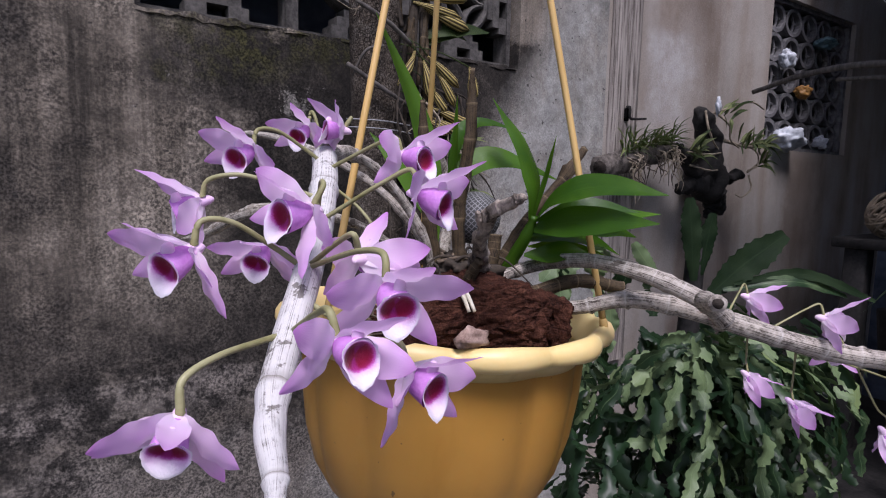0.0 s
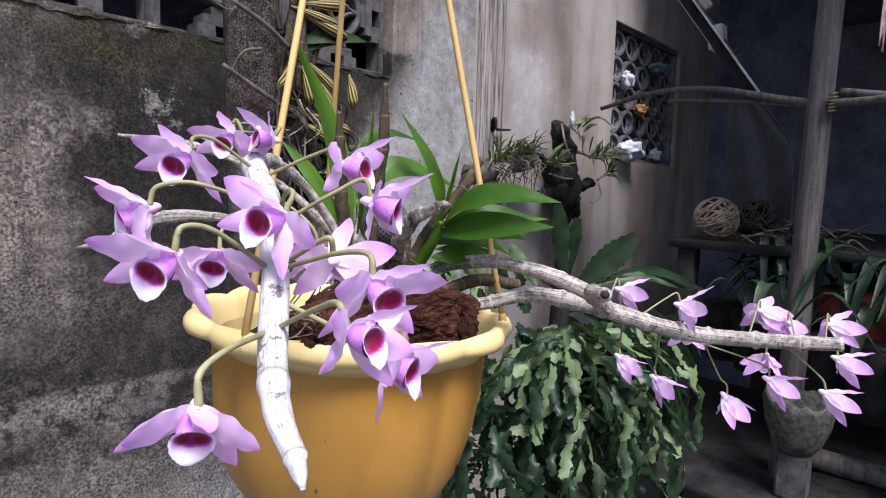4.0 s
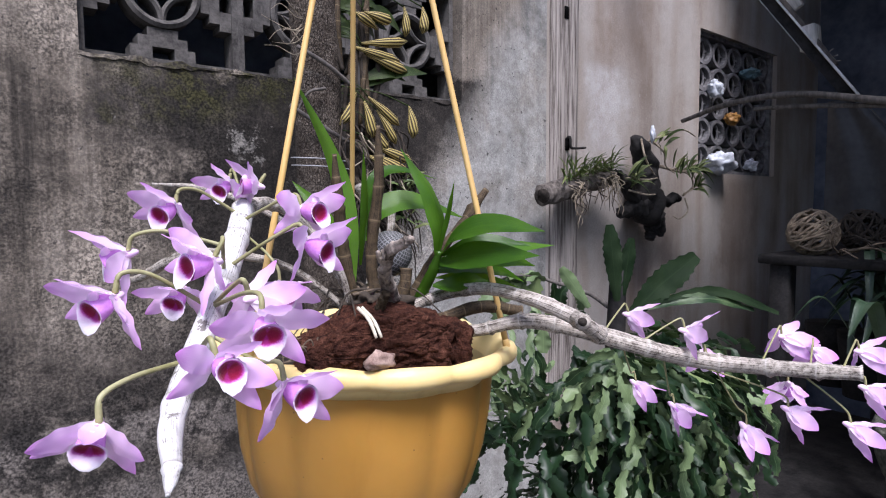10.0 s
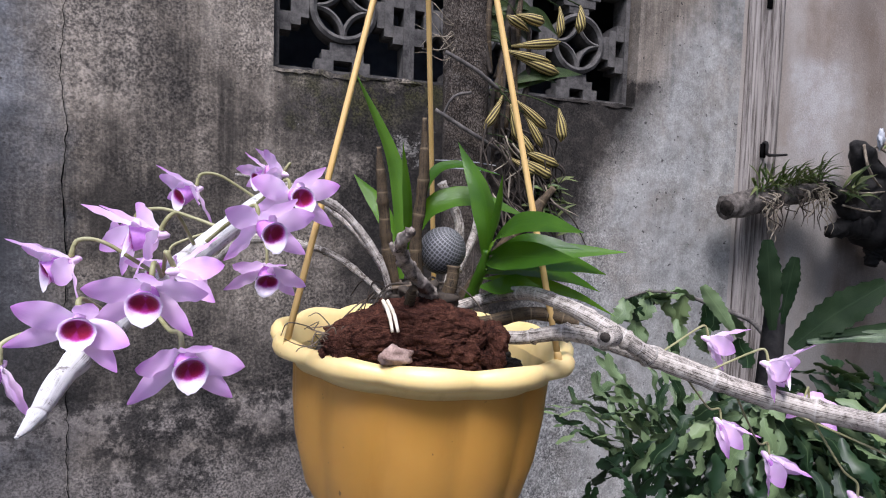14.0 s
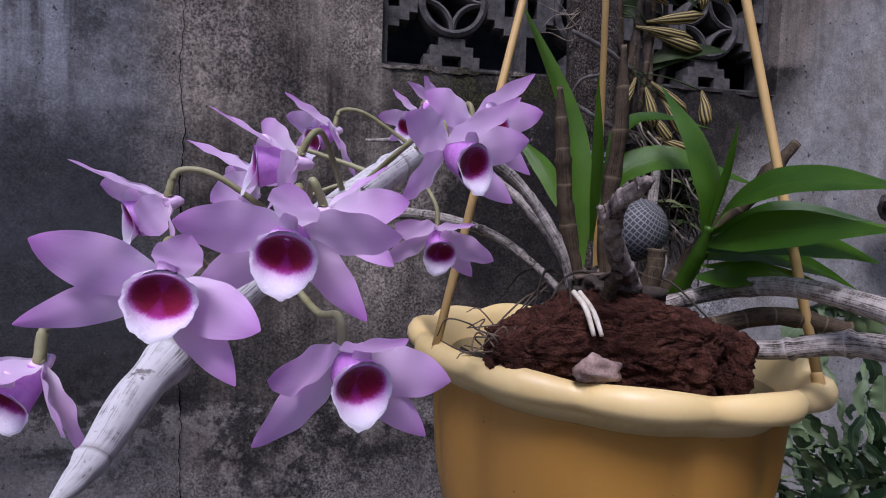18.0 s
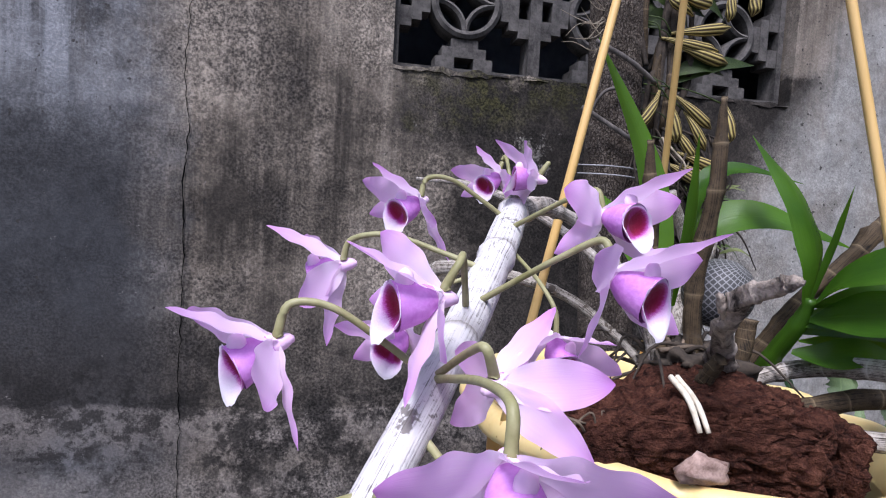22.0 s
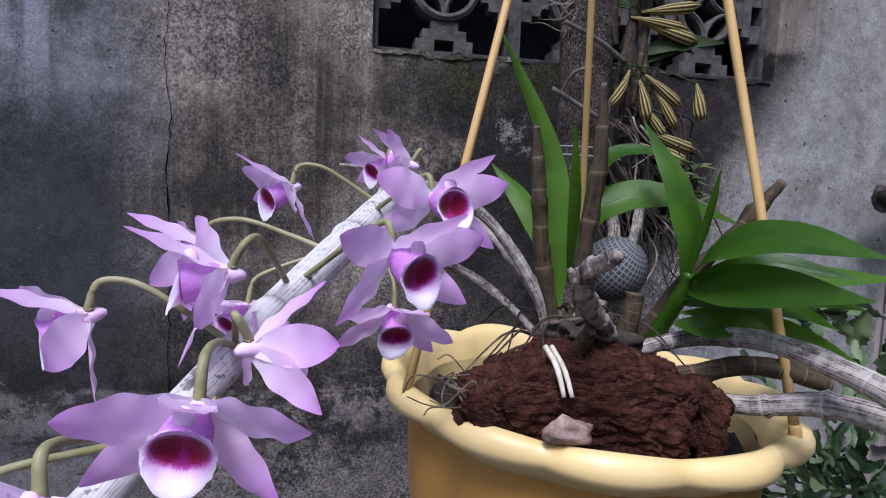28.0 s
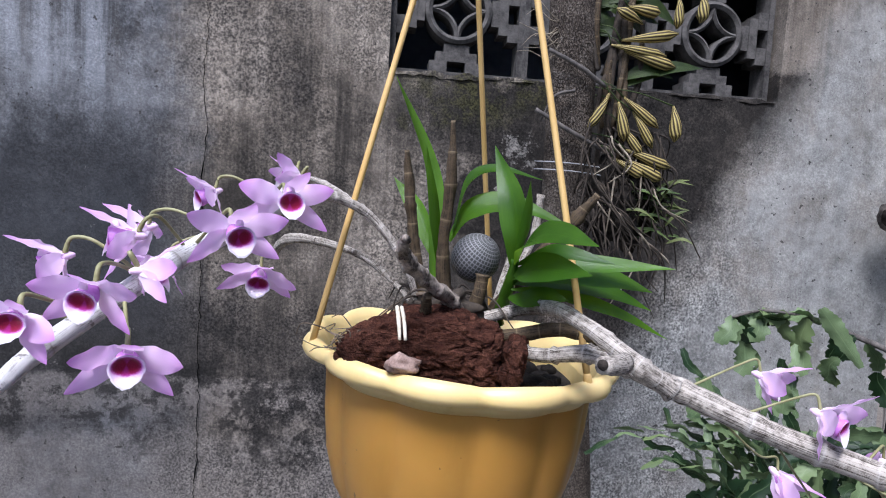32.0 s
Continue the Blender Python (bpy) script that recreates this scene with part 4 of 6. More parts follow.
for k in range(13):
    for j in range(48):
        a, b2 = k * 48 + j, k * 48 + (j + 1) % 48
        bm.faces.new([bm.verts[q] for q in (a, a + 48, b2 + 48, b2)])
bmesh.ops.remove_doubles(bm, verts=bm.verts[:], dist=1e-6)
b = part("mix", bm, M_SOIL, mix)
b.matrix_basis = POT_M
rs = random.Random(5)
for k in range(26):
    a, r = rs.uniform(0, 6.28), 0.078 * math.sqrt(rs.random())
    p = POT_M @ Vector((r * math.cos(a), r * math.sin(a), -0.016))
    s = rs.uniform(0.006, 0.013)
    part("lump", lump_bm(p, (s, s * 0.8, s * 0.7), k, 0.5, 1.5, 2), M_SOIL, mix)

# bark chunk
chunk = thing("bark_chunk", "rough red-brown tree-bark chunk lying in the pot", "bark")
def bark_piece(hx, hy, zlo, zhi, seed, cuts):
    bm = bmesh.new()
    bmesh.ops.create_cube(bm, size=2.0)
    bmesh.ops.subdivide_edges(bm, edges=bm.edges[:], cuts=cuts, use_grid_fill=True)
    for v in bm.verts:
        q = v.co.copy()
        q /= max(1.0, (abs(q.x) ** 6 + abs(q.y) ** 6 + abs(q.z) ** 6) ** (1 / 6))
        x, y, z = q.x, q.y, q.z
        taper = 1.0 - 0.85 * max(0, -x - 0.15) - 0.12 * max(0, x - 0.6) - 0.22 * x * x + 0.12 * noise.noise(Vector((x * 2.2, y * 2, seed)))
        p = Vector((hx * x, hy * y * (1.0 - 0.2 * max(0, -x)), zlo * z * (1.0 - 0.55 * max(0, -x - 0.1)) if z < 0 else zhi * z * taper))
        o = Vector((p.x * 45 + seed, p.y * 45, p.z * 70))
        big, fine = noise.fractal(o, 1.0, 2.1, 4), noise.fractal(o * 4.5, 0.8, 2.1, 4)
        lumps = noise.voronoi(p * 75 + Vector((seed, 0, 0)))[0][0] + 0.45 * noise.voronoi(p * 190)[0][0]
        two = noise.voronoi(Vector((p.x * 34 + seed, p.y * 34, p.z * 42)))[0]
        split = two[1] - two[0]
        crack = abs(noise.noise(Vector((p.x * 55 + 3 + seed, p.y * 45, p.z * 60 + 7))))
        cells = noise.voronoi(Vector((p.x * 60 + seed, p.y * 70, p.z * 95)))
        step = noise.cell(cells[1][0] * 7.3)
        small = noise.cell(noise.voronoi(p * 210 + Vector((seed, 2, 0)))[1][0] * 3.1)
        v.co = p + q.normalized() * (0.0011 * big + 0.0010 * fine + 0.0010 + 0.0016 * step + 0.0009 * small - 0.0010 * lumps - 0.0024 * max(0, 0.07 - split) / 0.07 - 0.0018 * max(0, 0.06 - crack) / 0.06)
    return bm


ch = part("slab", bark_piece(0.0540, 0.0265, 0.026, 0.022, 0.0, 64), M_BRICKBARK, chunk)
ch.matrix_basis = pose(0.070, 0.0525, 1.531, 4, 0, -12)
ch = part("broken_end", bark_piece(0.0085, 0.022, 0.022, 0.0125, 5.0, 22), M_BRICKBARK, chunk, "split-off end of the bark")
ch.matrix_basis = pose(0.1305, 0.0395, 1.527, 2, 6, -16)
stone = tagged(finish("stone_chip", lump_bm((0.0585, 0.0225, 1.5245), (0.0105, 0.005, 0.0058), 4, 0.45, 1.6, 3), M_CHIP), "pinkish stone chip wedged against the bark", "stone")

# ---- the orchid plant: canes, stubs, leaves, roots ----
orchid = thing("orchid_plant", "orchid with bare white canes, brown stubs and fresh green leaves", "orchid")
WHITE = [(0.075, 0.085, 1.530), (0.062, 0.080, 1.575), (0.035, 0.082, 1.612), (0.005, 0.070, 1.626), (-0.018, 0.050, 1.622), (-0.037, 0.006, 1.607), (-0.060, -0.040, 1.588), (-0.0905, -0.0895, 1.558), (-0.097, -0.110, 1.546), (-0.100, -0.118, 1.542)]
part("cane", tube_bm(WHITE[:5], [0.0023, 0.0027, 0.0031, 0.0060], 14, 60, 0.28, 7, seed=1), M_CANE_GREY, orchid, "grey striped cane")
part("cane", tube_bm(WHITE[4:], [0.0061, 0.0060, 0.0052, 0.0042, 0.0028, 0.0006], 18, 110, 0.10, 5, seed=2, swell=0.13), M_CANE_WHITE, orchid, "thick white papery cane")
part("cane", tube_bm([(0.080, 0.080, 1.535), (0.052, 0.096, 1.566), (0.020, 0.108, 1.586), (-0.027, 0.131, 1.592), (-0.050, 0.175, 1.574), (-0.061, 0.195, 1.569)], [0.0020, 0.0023, 0.0028, 0.0036, 0.0034, 0.0006], 12, 70, 0.28, 8, seed=3), M_CANE_PALE, orchid, "slender pale cane")
part("cane", tube_bm([(0.082, 0.080, 1.535), (0.055, 0.092, 1.588), (0.022, 0.112, 1.620), (-0.010, 0.150, 1.638), (-0.039, 0.183, 1.642)], [0.0023, 0.0027, 0.0025, 0.0022, 0.0009], 10, 50, 0.28, 7, seed=4), M_CANE_GREY, orchid, "thin dark dry cane")
part("cane", tube_bm([(0.100, 0.078, 1.540), (0.139, 0.068, 1.553), (0.154, 0.030, 1.562), (0.163, -0.012, 1.558), (0.178, -0.040, 1.546), (0.198, -0.043, 1.533)], [0.0042, 0.0046, 0.0048, 0.0052, 0.0056], 14, 50, 0.1, 6, seed=5), M_CANE_GREY, orchid, "grey striped arching cane")
part("cane", tube_bm([(0.128, 0.062, 1.527), (0.148, 0.030, 1.531), (0.172, 0.003, 1.539), (0.200, -0.030, 1.533), (0.245, -0.062, 1.517), (0.283, -0.083, 1.507), (0.300, -0.130, 1.509), (0.312, -0.168, 1.512)], [0.0044, 0.0048, 0.0056, 0.0062, 0.0062, 0.0056, 0.0045], 16, 110, 0.16, 11, seed=6, swell=0.3), M_CANE_GREY, orchid, "long grey striped flowering cane")
part("cut_stub", tube_bm([(0.168, -0.048, 1.548), (0.158, -0.060, 1.550), (0.149, -0.067, 1.552)], [0.0056, 0.005, 0.0046], 12, 8, 0.15, seed=7), M_CANE_GREY, orchid, "cut-off cane stub")
part("cut_end", tube_bm([(0.1505, -0.0660, 1.5518), (0.1484, -0.0675, 1.5522)], [0.003, 0.0028], 10, 3, 0.1), M_SOIL, orchid, "dark hollow cut end")
part("stub", tube_bm([(0.092, 0.080, 1.535), (0.085, 0.076, 1.590), (0.087, 0.068, 1.640), (0.086, 0.066, 1.682)], [0.0048, 0.0044, 0.004, 0.0036, 0.0012], 12, 48, 0.35, 6, seed=8), M_STUB, orchid, "upright brown cane stub")
part("stub", tube_bm([(0.078, 0.085, 1.535), (0.066, 0.083, 1.590), (0.060, 0.079, 1.630), (0.056, 0.076, 1.661)], [0.0046, 0.0044, 0.004, 0.0036, 0.0014], 12, 44, 0.35, 5, seed=9), M_STUB, orchid, "upright brown cane stub")
part("stub", tube_bm([(0.102, 0.073, 1.546), (0.086, 0.053, 1.564), (0.0695, 0.033, 1.577), (0.058, 0.014, 1.589), (0.0535, 0.000, 1.598), (0.0537, -0.0175, 1.6045)], [0.0056, 0.0050, 0.0042, 0.0040, 0.0034, 0.0026], 14, 80, 0.75, 7, seed=10), M_GNARL, orchid, "gnarled weathered stub")
part("broken_tip", tube_bm([(0.0537, -0.0165, 1.6042), (0.0537, -0.0205, 1.6052), (0.0545, -0.0225, 1.6050)], [0.0026, 0.0019, 0.0008], 9, 8, 0.5, seed=4), M_GNARL, orchid, "pale broken tip")
part("stub", tube_bm([(0.058, 0.014, 1.589), (0.053, 0.012, 1.592), (0.0495, 0.010, 1.5965)], [0.0034, 0.0026, 0.0012], 10, 14, 0.6, 2, seed=30), M_GNARL, orchid, "short side spur of the gnarled stub")
part("stub", tube_bm([(0.075, 0.052, 1.548), (0.072, 0.044, 1.556), (0.073, 0.037, 1.566)], [0.0040, 0.0036, 0.0026], 10, 16, 0.6, 2, seed=31), M_STUB, orchid, "short broken stub")
part("stub", tube_bm([(0.104, 0.075, 1.540), (0.112, 0.073, 1.562), (0.114, 0.073, 1.577)], [0.0048, 0.0048, 0.0042], 12, 14, 0.2, 2, seed=11), M_STUB, orchid, "short brown stub")
part("stub", tube_bm([(0.150, 0.190, 1.535), (0.168, 0.205, 1.590), (0.166, 0.208, 1.615), (0.148, 0.203, 1.645)], [0.005, 0.005, 0.0045, 0.004], 12, 26, 0.12, 3, seed=12), M_CANE_PALE, orchid, "pale cane behind the net ball")
part("stub", tube_bm([(0.165, 0.195, 1.560), (0.185, 0.205, 1.600), (0.190, 0.206, 1.640)], [0.003, 0.004, 0.0035], 10, 18, 0.12, 3, seed=13), M_CANE_PALE, orchid)
part("stub", tube_bm([(0.120, 0.090, 1.540), (0.150, 0.080, 1.585), (0.175, 0.072, 1.615), (0.192, 0.068, 1.638)], [0.004, 0.0042, 0.0044, 0.005, 0.0022], 12, 34, 0.5, 4, seed=14), M_STUB, orchid, "slanting brown stub")
part("stub", tube_bm([(0.125, 0.060, 1.535), (0.165, 0.045, 1.545), (0.195, 0.030, 1.540)], [0.005, 0.005, 0.0045], 12, 20, 0.2, 4, seed=15), M_STUB, orchid, "leaning dark cane")


def leaf(base, mid, tip, width, side, fold=0.22, n=22, mat=None, parent=None, name="leaf", label="", seed=0, base_w=0.3, peak=0.45, wave=0.04):
    line = spline([base, *mid, tip] if isinstance(mid, list) else [base, mid, tip], n)
    return part(name, blade_bm(line, lens_widths(n, width, base_w, peak), Vector(side), fold, wave, 8, seed=seed), mat or M_LEAF, parent or orchid, label)


leaf((0.080, 0.096, 1.565), [(0.081, 0.104, 1.615), (0.074, 0.112, 1.660)], (0.047, 0.120, 1.720), 0.0078, (0.72, -0.68, 0.05), 0.25, seed=1, peak=0.4, label="tall upright green leaf")
leaf((0.082, 0.105, 1.585), (0.068, 0.120, 1.620), (0.0496, 0.1335, 1.6445), 0.0075, (0.55, 0.35, 0.6), 0.2, seed=2)
leaf((0.084, 0.090, 1.580), (0.077, 0.070, 1.622), (0.068, 0.056, 1.663), 0.0038, (1.0, 0.2, 0.1), 0.4, seed=3)
leaf((0.094, 0.100, 1.600), [(0.105, 0.104, 1.642), (0.125, 0.103, 1.6535)], (0.159, 0.093, 1.647), 0.0080, (0.1, 0.85, 0.5), 0.2, seed=4, label="arching green leaf")
leaf((0.092, 0.100, 1.598), [(0.108, 0.100, 1.622), (0.136, 0.093, 1.6285)], (0.178, 0.079, 1.614), 0.0112, (0.15, 0.65, 0.75), 0.12, seed=5, label="broad dark green leaf")
leaf((0.1322, 0.058, 1.582), [(0.132, 0.054, 1.608), (0.129, 0.064, 1.637)], (0.1203, 0.0881, 1.6695), 0.0118, (0.9, 0.35, 0.1), 0.2, seed=6, label="broad curved upright leaf", peak=0.52, base_w=0.12)
leaf((0.1325, 0.056, 1.586), (0.138, 0.049, 1.617), (0.136, 0.041, 1.643), 0.0046, (1.0, 0.5, 0.0), 0.4, seed=7, base_w=0.15)
leaf((0.1325, 0.055, 1.586), [(0.135, 0.036, 1.603), (0.1445, 0.008, 1.6105)], (0.158, -0.028, 1.6065), 0.0113, (0.65, 0.25, 0.70), 0.2, seed=8, label="bright green arching leaf", peak=0.5, base_w=0.08)
leaf((0.1322, 0.055, 1.580), [(0.137, 0.036, 1.586), (0.1445, 0.010, 1.589)], (0.157, -0.024, 1.590), 0.0116, (0.45, 0.40, 0.80), 0.15, seed=10, label="broad dark green leaf", base_w=0.08, peak=0.5)
leaf((0.1325, 0.056, 1.582), [(0.155, 0.046, 1.590), (0.190, 0.038, 1.591)], (0.234, 0.030, 1.591), 0.0085, (0.2, 0.6, 0.75), 0.15, seed=9, label="long green leaf", peak=0.42, base_w=0.1)
leaf((0.1325, 0.056, 1.586), (0.153, 0.031, 1.598), (0.184, 0.010, 1.594), 0.0062, (0.45, 0.45, 0.75), 0.2, seed=15, base_w=0.1)
leaf((0.1320, 0.058, 1.577), [(0.160, 0.052, 1.583), (0.195, 0.047, 1.581)], (0.2265, 0.044, 1.573), 0.0112, (0.05, 0.65, 0.75), 0.2, seed=12, base_w=0.1)
leaf((0.1320, 0.060, 1.573), [(0.165, 0.062, 1.576), (0.205, 0.066, 1.569)], (0.240, 0.070, 1.556), 0.0092, (0.1, 0.7, 0.7), 0.2, seed=13, base_w=0.1)
leaf((0.1320, 0.060, 1.569), [(0.165, 0.058, 1.567), (0.210, 0.058, 1.555)], (0.250, 0.062, 1.537), 0.0068, (0.1, 0.7, 0.6), 0.2, seed=14, base_w=0.1)
leaf((0.1315, 0.063, 1.563), [(0.142, 0.050, 1.564), (0.154, 0.044, 1.567)], (0.166, 0.038, 1.566), 0.0088, (0.4, 0.6, 0.65), 0.2, seed=11, base_w=0.15)
part("shoot", tube_bm([(0.128, 0.082, 1.542), (0.1305, 0.074, 1.558), (0.132, 0.062, 1.576), (0.1325, 0.055, 1.590)], [0.0048, 0.0046, 0.0042, 0.0024], 12, 20, 0.08, 3), M_LEAF, orchid, "fresh green shoot")
# roots
part("root", tube_bm([(0.0535, 0.042, 1.557), (0.0545, 0.030, 1.551), (0.0555, 0.0225, 1.540)], [0.0013, 0.0014, 0.001], 8, 10, 0.1), M_PALEROOT, orchid, "pale live root")
part("root", tube_bm([(0.0565, 0.042, 1.557), (0.0580, 0.030, 1.550), (0.0590, 0.0220, 1.540)], [0.0012, 0.0013, 0.001], 8, 10, 0.1), M_PALEROOT, orchid, "pale live root")
# lump added to darken the gap between stubs: dense roots and their shade
part("root_shade_lump", lump_bm((0.090, 0.080, 1.550), (0.022, 0.018, 0.013), 8, 0.7, 2.6, 4), M_DARKROOT, orchid, "dark root lump added to deepen the shade between the stubs")
rr = random.Random(11)
for k in range(52):
    a, sp = rr.uniform(0, 6.28), rr.uniform(0.02, 0.060)
    p0 = Vector((0.080 + rr.uniform(-0.015, 0.02), 0.085 + rr.uniform(-0.012, 0.012), 1.545 + rr.uniform(0, 0.018)))
    p3 = p0 + Vector((math.cos(a) * sp, math.sin(a) * sp * 0.8, -rr.uniform(0.012, 0.03)))
    pm = (p0 + p3) / 2 + Vector((rr.uniform(-0.008, 0.008), rr.uniform(-0.008, 0.008), rr.uniform(0.004, 0.016)))
    part("root", tube_bm([p0, pm, p3], [rr.uniform(0.0009, 0.0018), 0.0008, 0.0004], 6, 10, 0.2, seed=k), M_ROOT if k % 4 == 0 else M_DARKROOT, orchid)
for k in range(10):
    p0 = Vector((0.012 + rr.uniform(0, 0.035), 0.058 + rr.uniform(-0.012, 0.024), 1.527 + rr.uniform(0, 0.008)))
    p3 = p0 + Vector((-rr.uniform(0.012, 0.036), -rr.uniform(-0.012, 0.012), rr.uniform(-0.006, 0.014)))
    mids = [p0.lerp(p3, f) + Vector((rr.uniform(-0.006, 0.006), rr.uniform(-0.006, 0.006), rr.uniform(-0.005, 0.009))) for f in (0.25, 0.5, 0.75)]
    part("root", tube_bm([p0, *mids, p3], [0.0006, 0.0005, 0.0004, 0.0003], 5, 20, 0.2, seed=k), M_ROOT, orchid, "thin curly root")

# net ball
ball = thing("net_ball", "grey net-wrapped ball of fertiliser among the canes", "ball")
bm = bmesh.new()
uvl = bm.loops.layers.uv.verify()
R_BALL = 0.0168
prof = [(max(0.0008, R_BALL * math.sin(a)), R_BALL * math.cos(a)) for a in [math.pi * k / 14 for k in range(15)]]
rings = [[bm.verts.new((r * math.cos(2 * math.pi * j / 28), r * math.sin(2 * math.pi * j / 28), z)) for j in range(28)] for r, z in prof]
for k in range(len(prof) - 1):
    for j in range(28):
        f = bm.faces.new((rings[k][j], rings[k + 1][j], rings[k + 1][(j + 1) % 28], rings[k][(j + 1) % 28]))
        for lp, (u, v) in zip(f.loops, ((j, k), (j, k + 1), (j + 1, k + 1), (j + 1, k))):
            lp[uvl].uv = (u / 28, v / 14)
q = part("net", bm, M_NET, ball)
q.matrix_basis = pose(0.112, 0.0940, 1.5868, 28, 30, 0) @ Matrix.Diagonal((1.08, 1.08, 1.12, 1))
part("knot", lump_bm((0.1178, 0.0872, 1.5985), (0.0042, 0.0030, 0.0034), 2, 0.5), M_SOIL, ball, "dark gathered hole of the net")


# ---- flowers ----
def tepal_widths(n, w, base, peak, blunt):
    """Half widths of a tepal: narrow foot, widest at peak, tip more or less pointed."""
    out = []
    for k in range(n):
        s = k / (n - 1)
        if s < peak:
            out.append(w * (base + (1 - base) * math.sin(s / peak * math.pi / 2)))
        else:
            out.append(w * max(0.012, 1 - ((s - peak) / (1 - peak)) ** blunt) ** 0.74)
    return out


def lip_outline(t):
    """Throat and margin of the lip round its mouth: wide mouth, long downy tongue below."""
    c, s = math.cos(t), math.sin(t)
    dn, upw = max(0.0, -s), max(0.0, s)
    throat = Vector((0.0051 * c, (0.0040 if s > 0 else 0.0044) * s))
    edge = Vector((0.0063 * c * (1 - 0.20 * dn ** 3), 0.0049 * upw - 0.0075 * dn * (0.84 + 0.16 * dn)))
    return throat, edge, dn, upw


ON_CANES = "orchid flowers on the canes"


def bloom(eye, face, up, size, node, seed, dorsal=(90, 52), petal_r=(9, 28), petal_l=(9, 28), sepal_r=(-34, 21), sepal_l=(-34, 21), label="lilac orchid flower with a maroon throat, on a bare cane", arch=0.004, thick=1.0, lip_size=1.0):
    """One bloom. eye: the mouth of the lip; face: the way it looks; node: where its stalk leaves the cane.
    Each tepal: the angle round the face, and how far it leans forward, in degrees."""
    rd = random.Random(seed)
    z = Vector(face).normalized()
    y = Vector(up)
    y = (y - z * y.dot(z)).normalized()
    m = Matrix((y.cross(z), y, z)).transposed().to_4x4()
    m.translation = Vector(eye)
    S = size
    ob = thing("orchid_flower", label, "flower", ON_CANES)
    heart = Vector((0, 0.0013, -0.0098)) * S
    zf = Vector((0, 0, 1))

    def tepal(name, pose2, mirror, length, width, bend, cup, peak, blunt, roll):
        """A tepal from the heart: it springs forward and curves back by bend degrees over its length."""
        ang, lean = pose2
        a = radians(180 - ang if mirror else ang)
        d = Vector((math.cos(a), math.sin(a), 0))
        s = Vector((-math.sin(a), math.cos(a), 0))
        n = 20
        p = heart + d * 0.0010 * S
        pts = [p]
        for k in range(1, n):
            f = k / (n - 1)
            ph = radians(lean + bend * (0.55 - 1.1 * f))
            p = p + (d * math.cos(ph) + zf * math.sin(ph)) * (length * S / (n - 1))
            pts.append(p)
        tw = radians(roll)
        s = s * math.cos(tw) + (zf * math.cos(radians(lean)) - d * math.sin(radians(lean))) * math.sin(tw)
        part(name, blade_bm([m @ q for q in pts], tepal_widths(n, width * S, 0.40, peak, blunt), m.to_3x3() @ s, cup, 0.10, 8, seed=seed + ang), M_PETAL, ob)
    j = lambda v, k=0.07: v * (1 + rd.uniform(-k, k))  # noqa: E731
    tepal("dorsal_sepal", dorsal, False, j(0.0235, 0.04), j(0.0045), rd.uniform(4, 14), -0.22, 0.46, 1.5, rd.uniform(-8, 8))
    for mirror, p, q in ((False, petal_r, sepal_r), (True, petal_l, sepal_l)):
        tepal("petal", p, mirror, j(0.0225, 0.04), j(0.0052), rd.uniform(18, 36), -0.13, 0.50, 1.9, rd.uniform(-14, 14))
        tepal("lateral_sepal", q, mirror, j(0.0228, 0.04), j(0.0044), rd.uniform(10, 26), -0.18, 0.42, 1.5, rd.uniform(-12, 12))
    # lip: a funnel with a maroon throat and a long downy white tongue
    bm = bmesh.new()
    uvl = bm.loops.layers.uv.verify()
    N, K, T = 52, 13, 7
    rows = []
    for k in range(K):
        row = []
        for i in range(N):
            t = 2 * math.pi * i / N
            throat, edge, dn, upw = lip_outline(t)
            if k <= T:
                f = k / T
                q, zz = throat * f, -0.0022 + 0.0022 * f ** 2.5 - 0.0008 * dn * f * (1 - f)
            else:
                f = (k - T) / (K - 1 - T)
                q = throat.lerp(edge, f)
                zz = 0.0014 * f * (1 - upw) + 0.0022 * dn * math.sin(f * math.pi * 0.62) - 0.0010 * f * (1 - dn) * (1 - 0.7 * upw)
                q = q * (1 + 0.02 * f * math.sin(11 * t + seed) + 0.03 * f * f * rd.uniform(-1, 1))
            row.append(bm.verts.new(m @ (Vector((q.x * lip_size, q.y * lip_size, zz)) * S)))
        rows.append(row)
    for k in range(K - 1):
        for i in range(N):
            f = bm.faces.new((rows[k][i], rows[k][(i + 1) % N], rows[k + 1][(i + 1) % N], rows[k + 1][i]))
            for lp, (u, v) in zip(f.loops, ((i, k), (i + 1, k), (i + 1, k + 1), (i, k + 1))):
                lp[uvl].uv = (u / N, v / (K - 1))
    lip = part("lip", bm, M_LIP, ob, "white downy lip with a maroon throat")
    tube = [(heart + zf * 0.001 * S, 0.0024), (Vector((0, 0.0006, -0.0055)) * S, 0.0041), (Vector((0, 0.0, -0.0003)) * S, 0.0051)]
    part("lip_tube", tube_bm([m @ p for p, _ in tube], [r * S * lip_size for _, r in tube], 18, 9, caps=False), M_TUBE, lip, "purple outside of the lip")
    part("column", lump_bm(m @ (Vector((0, 0.0051, -0.0022)) * S), (0.0019 * S, 0.0010 * S, 0.0026 * S), seed, 0.15, 1.0, 2), M_SPUR, ob, "pale column over the throat")
    # chin at the back, and the stalk that hooks over to it
    part("spur", tube_bm([m @ (heart + zf * 0.003 * S), m @ (heart + Vector((0, -0.0004, -0.0020)) * S), m @ (heart + Vector((0, -0.0010, -0.0040)) * S)], [0.0026 * S, 0.0018 * S, 0.0007 * S], 12, 10), M_SPUR, ob, "cream chin of the flower")
    nd = Vector(node)
    up3 = Vector((0, 0, 1))
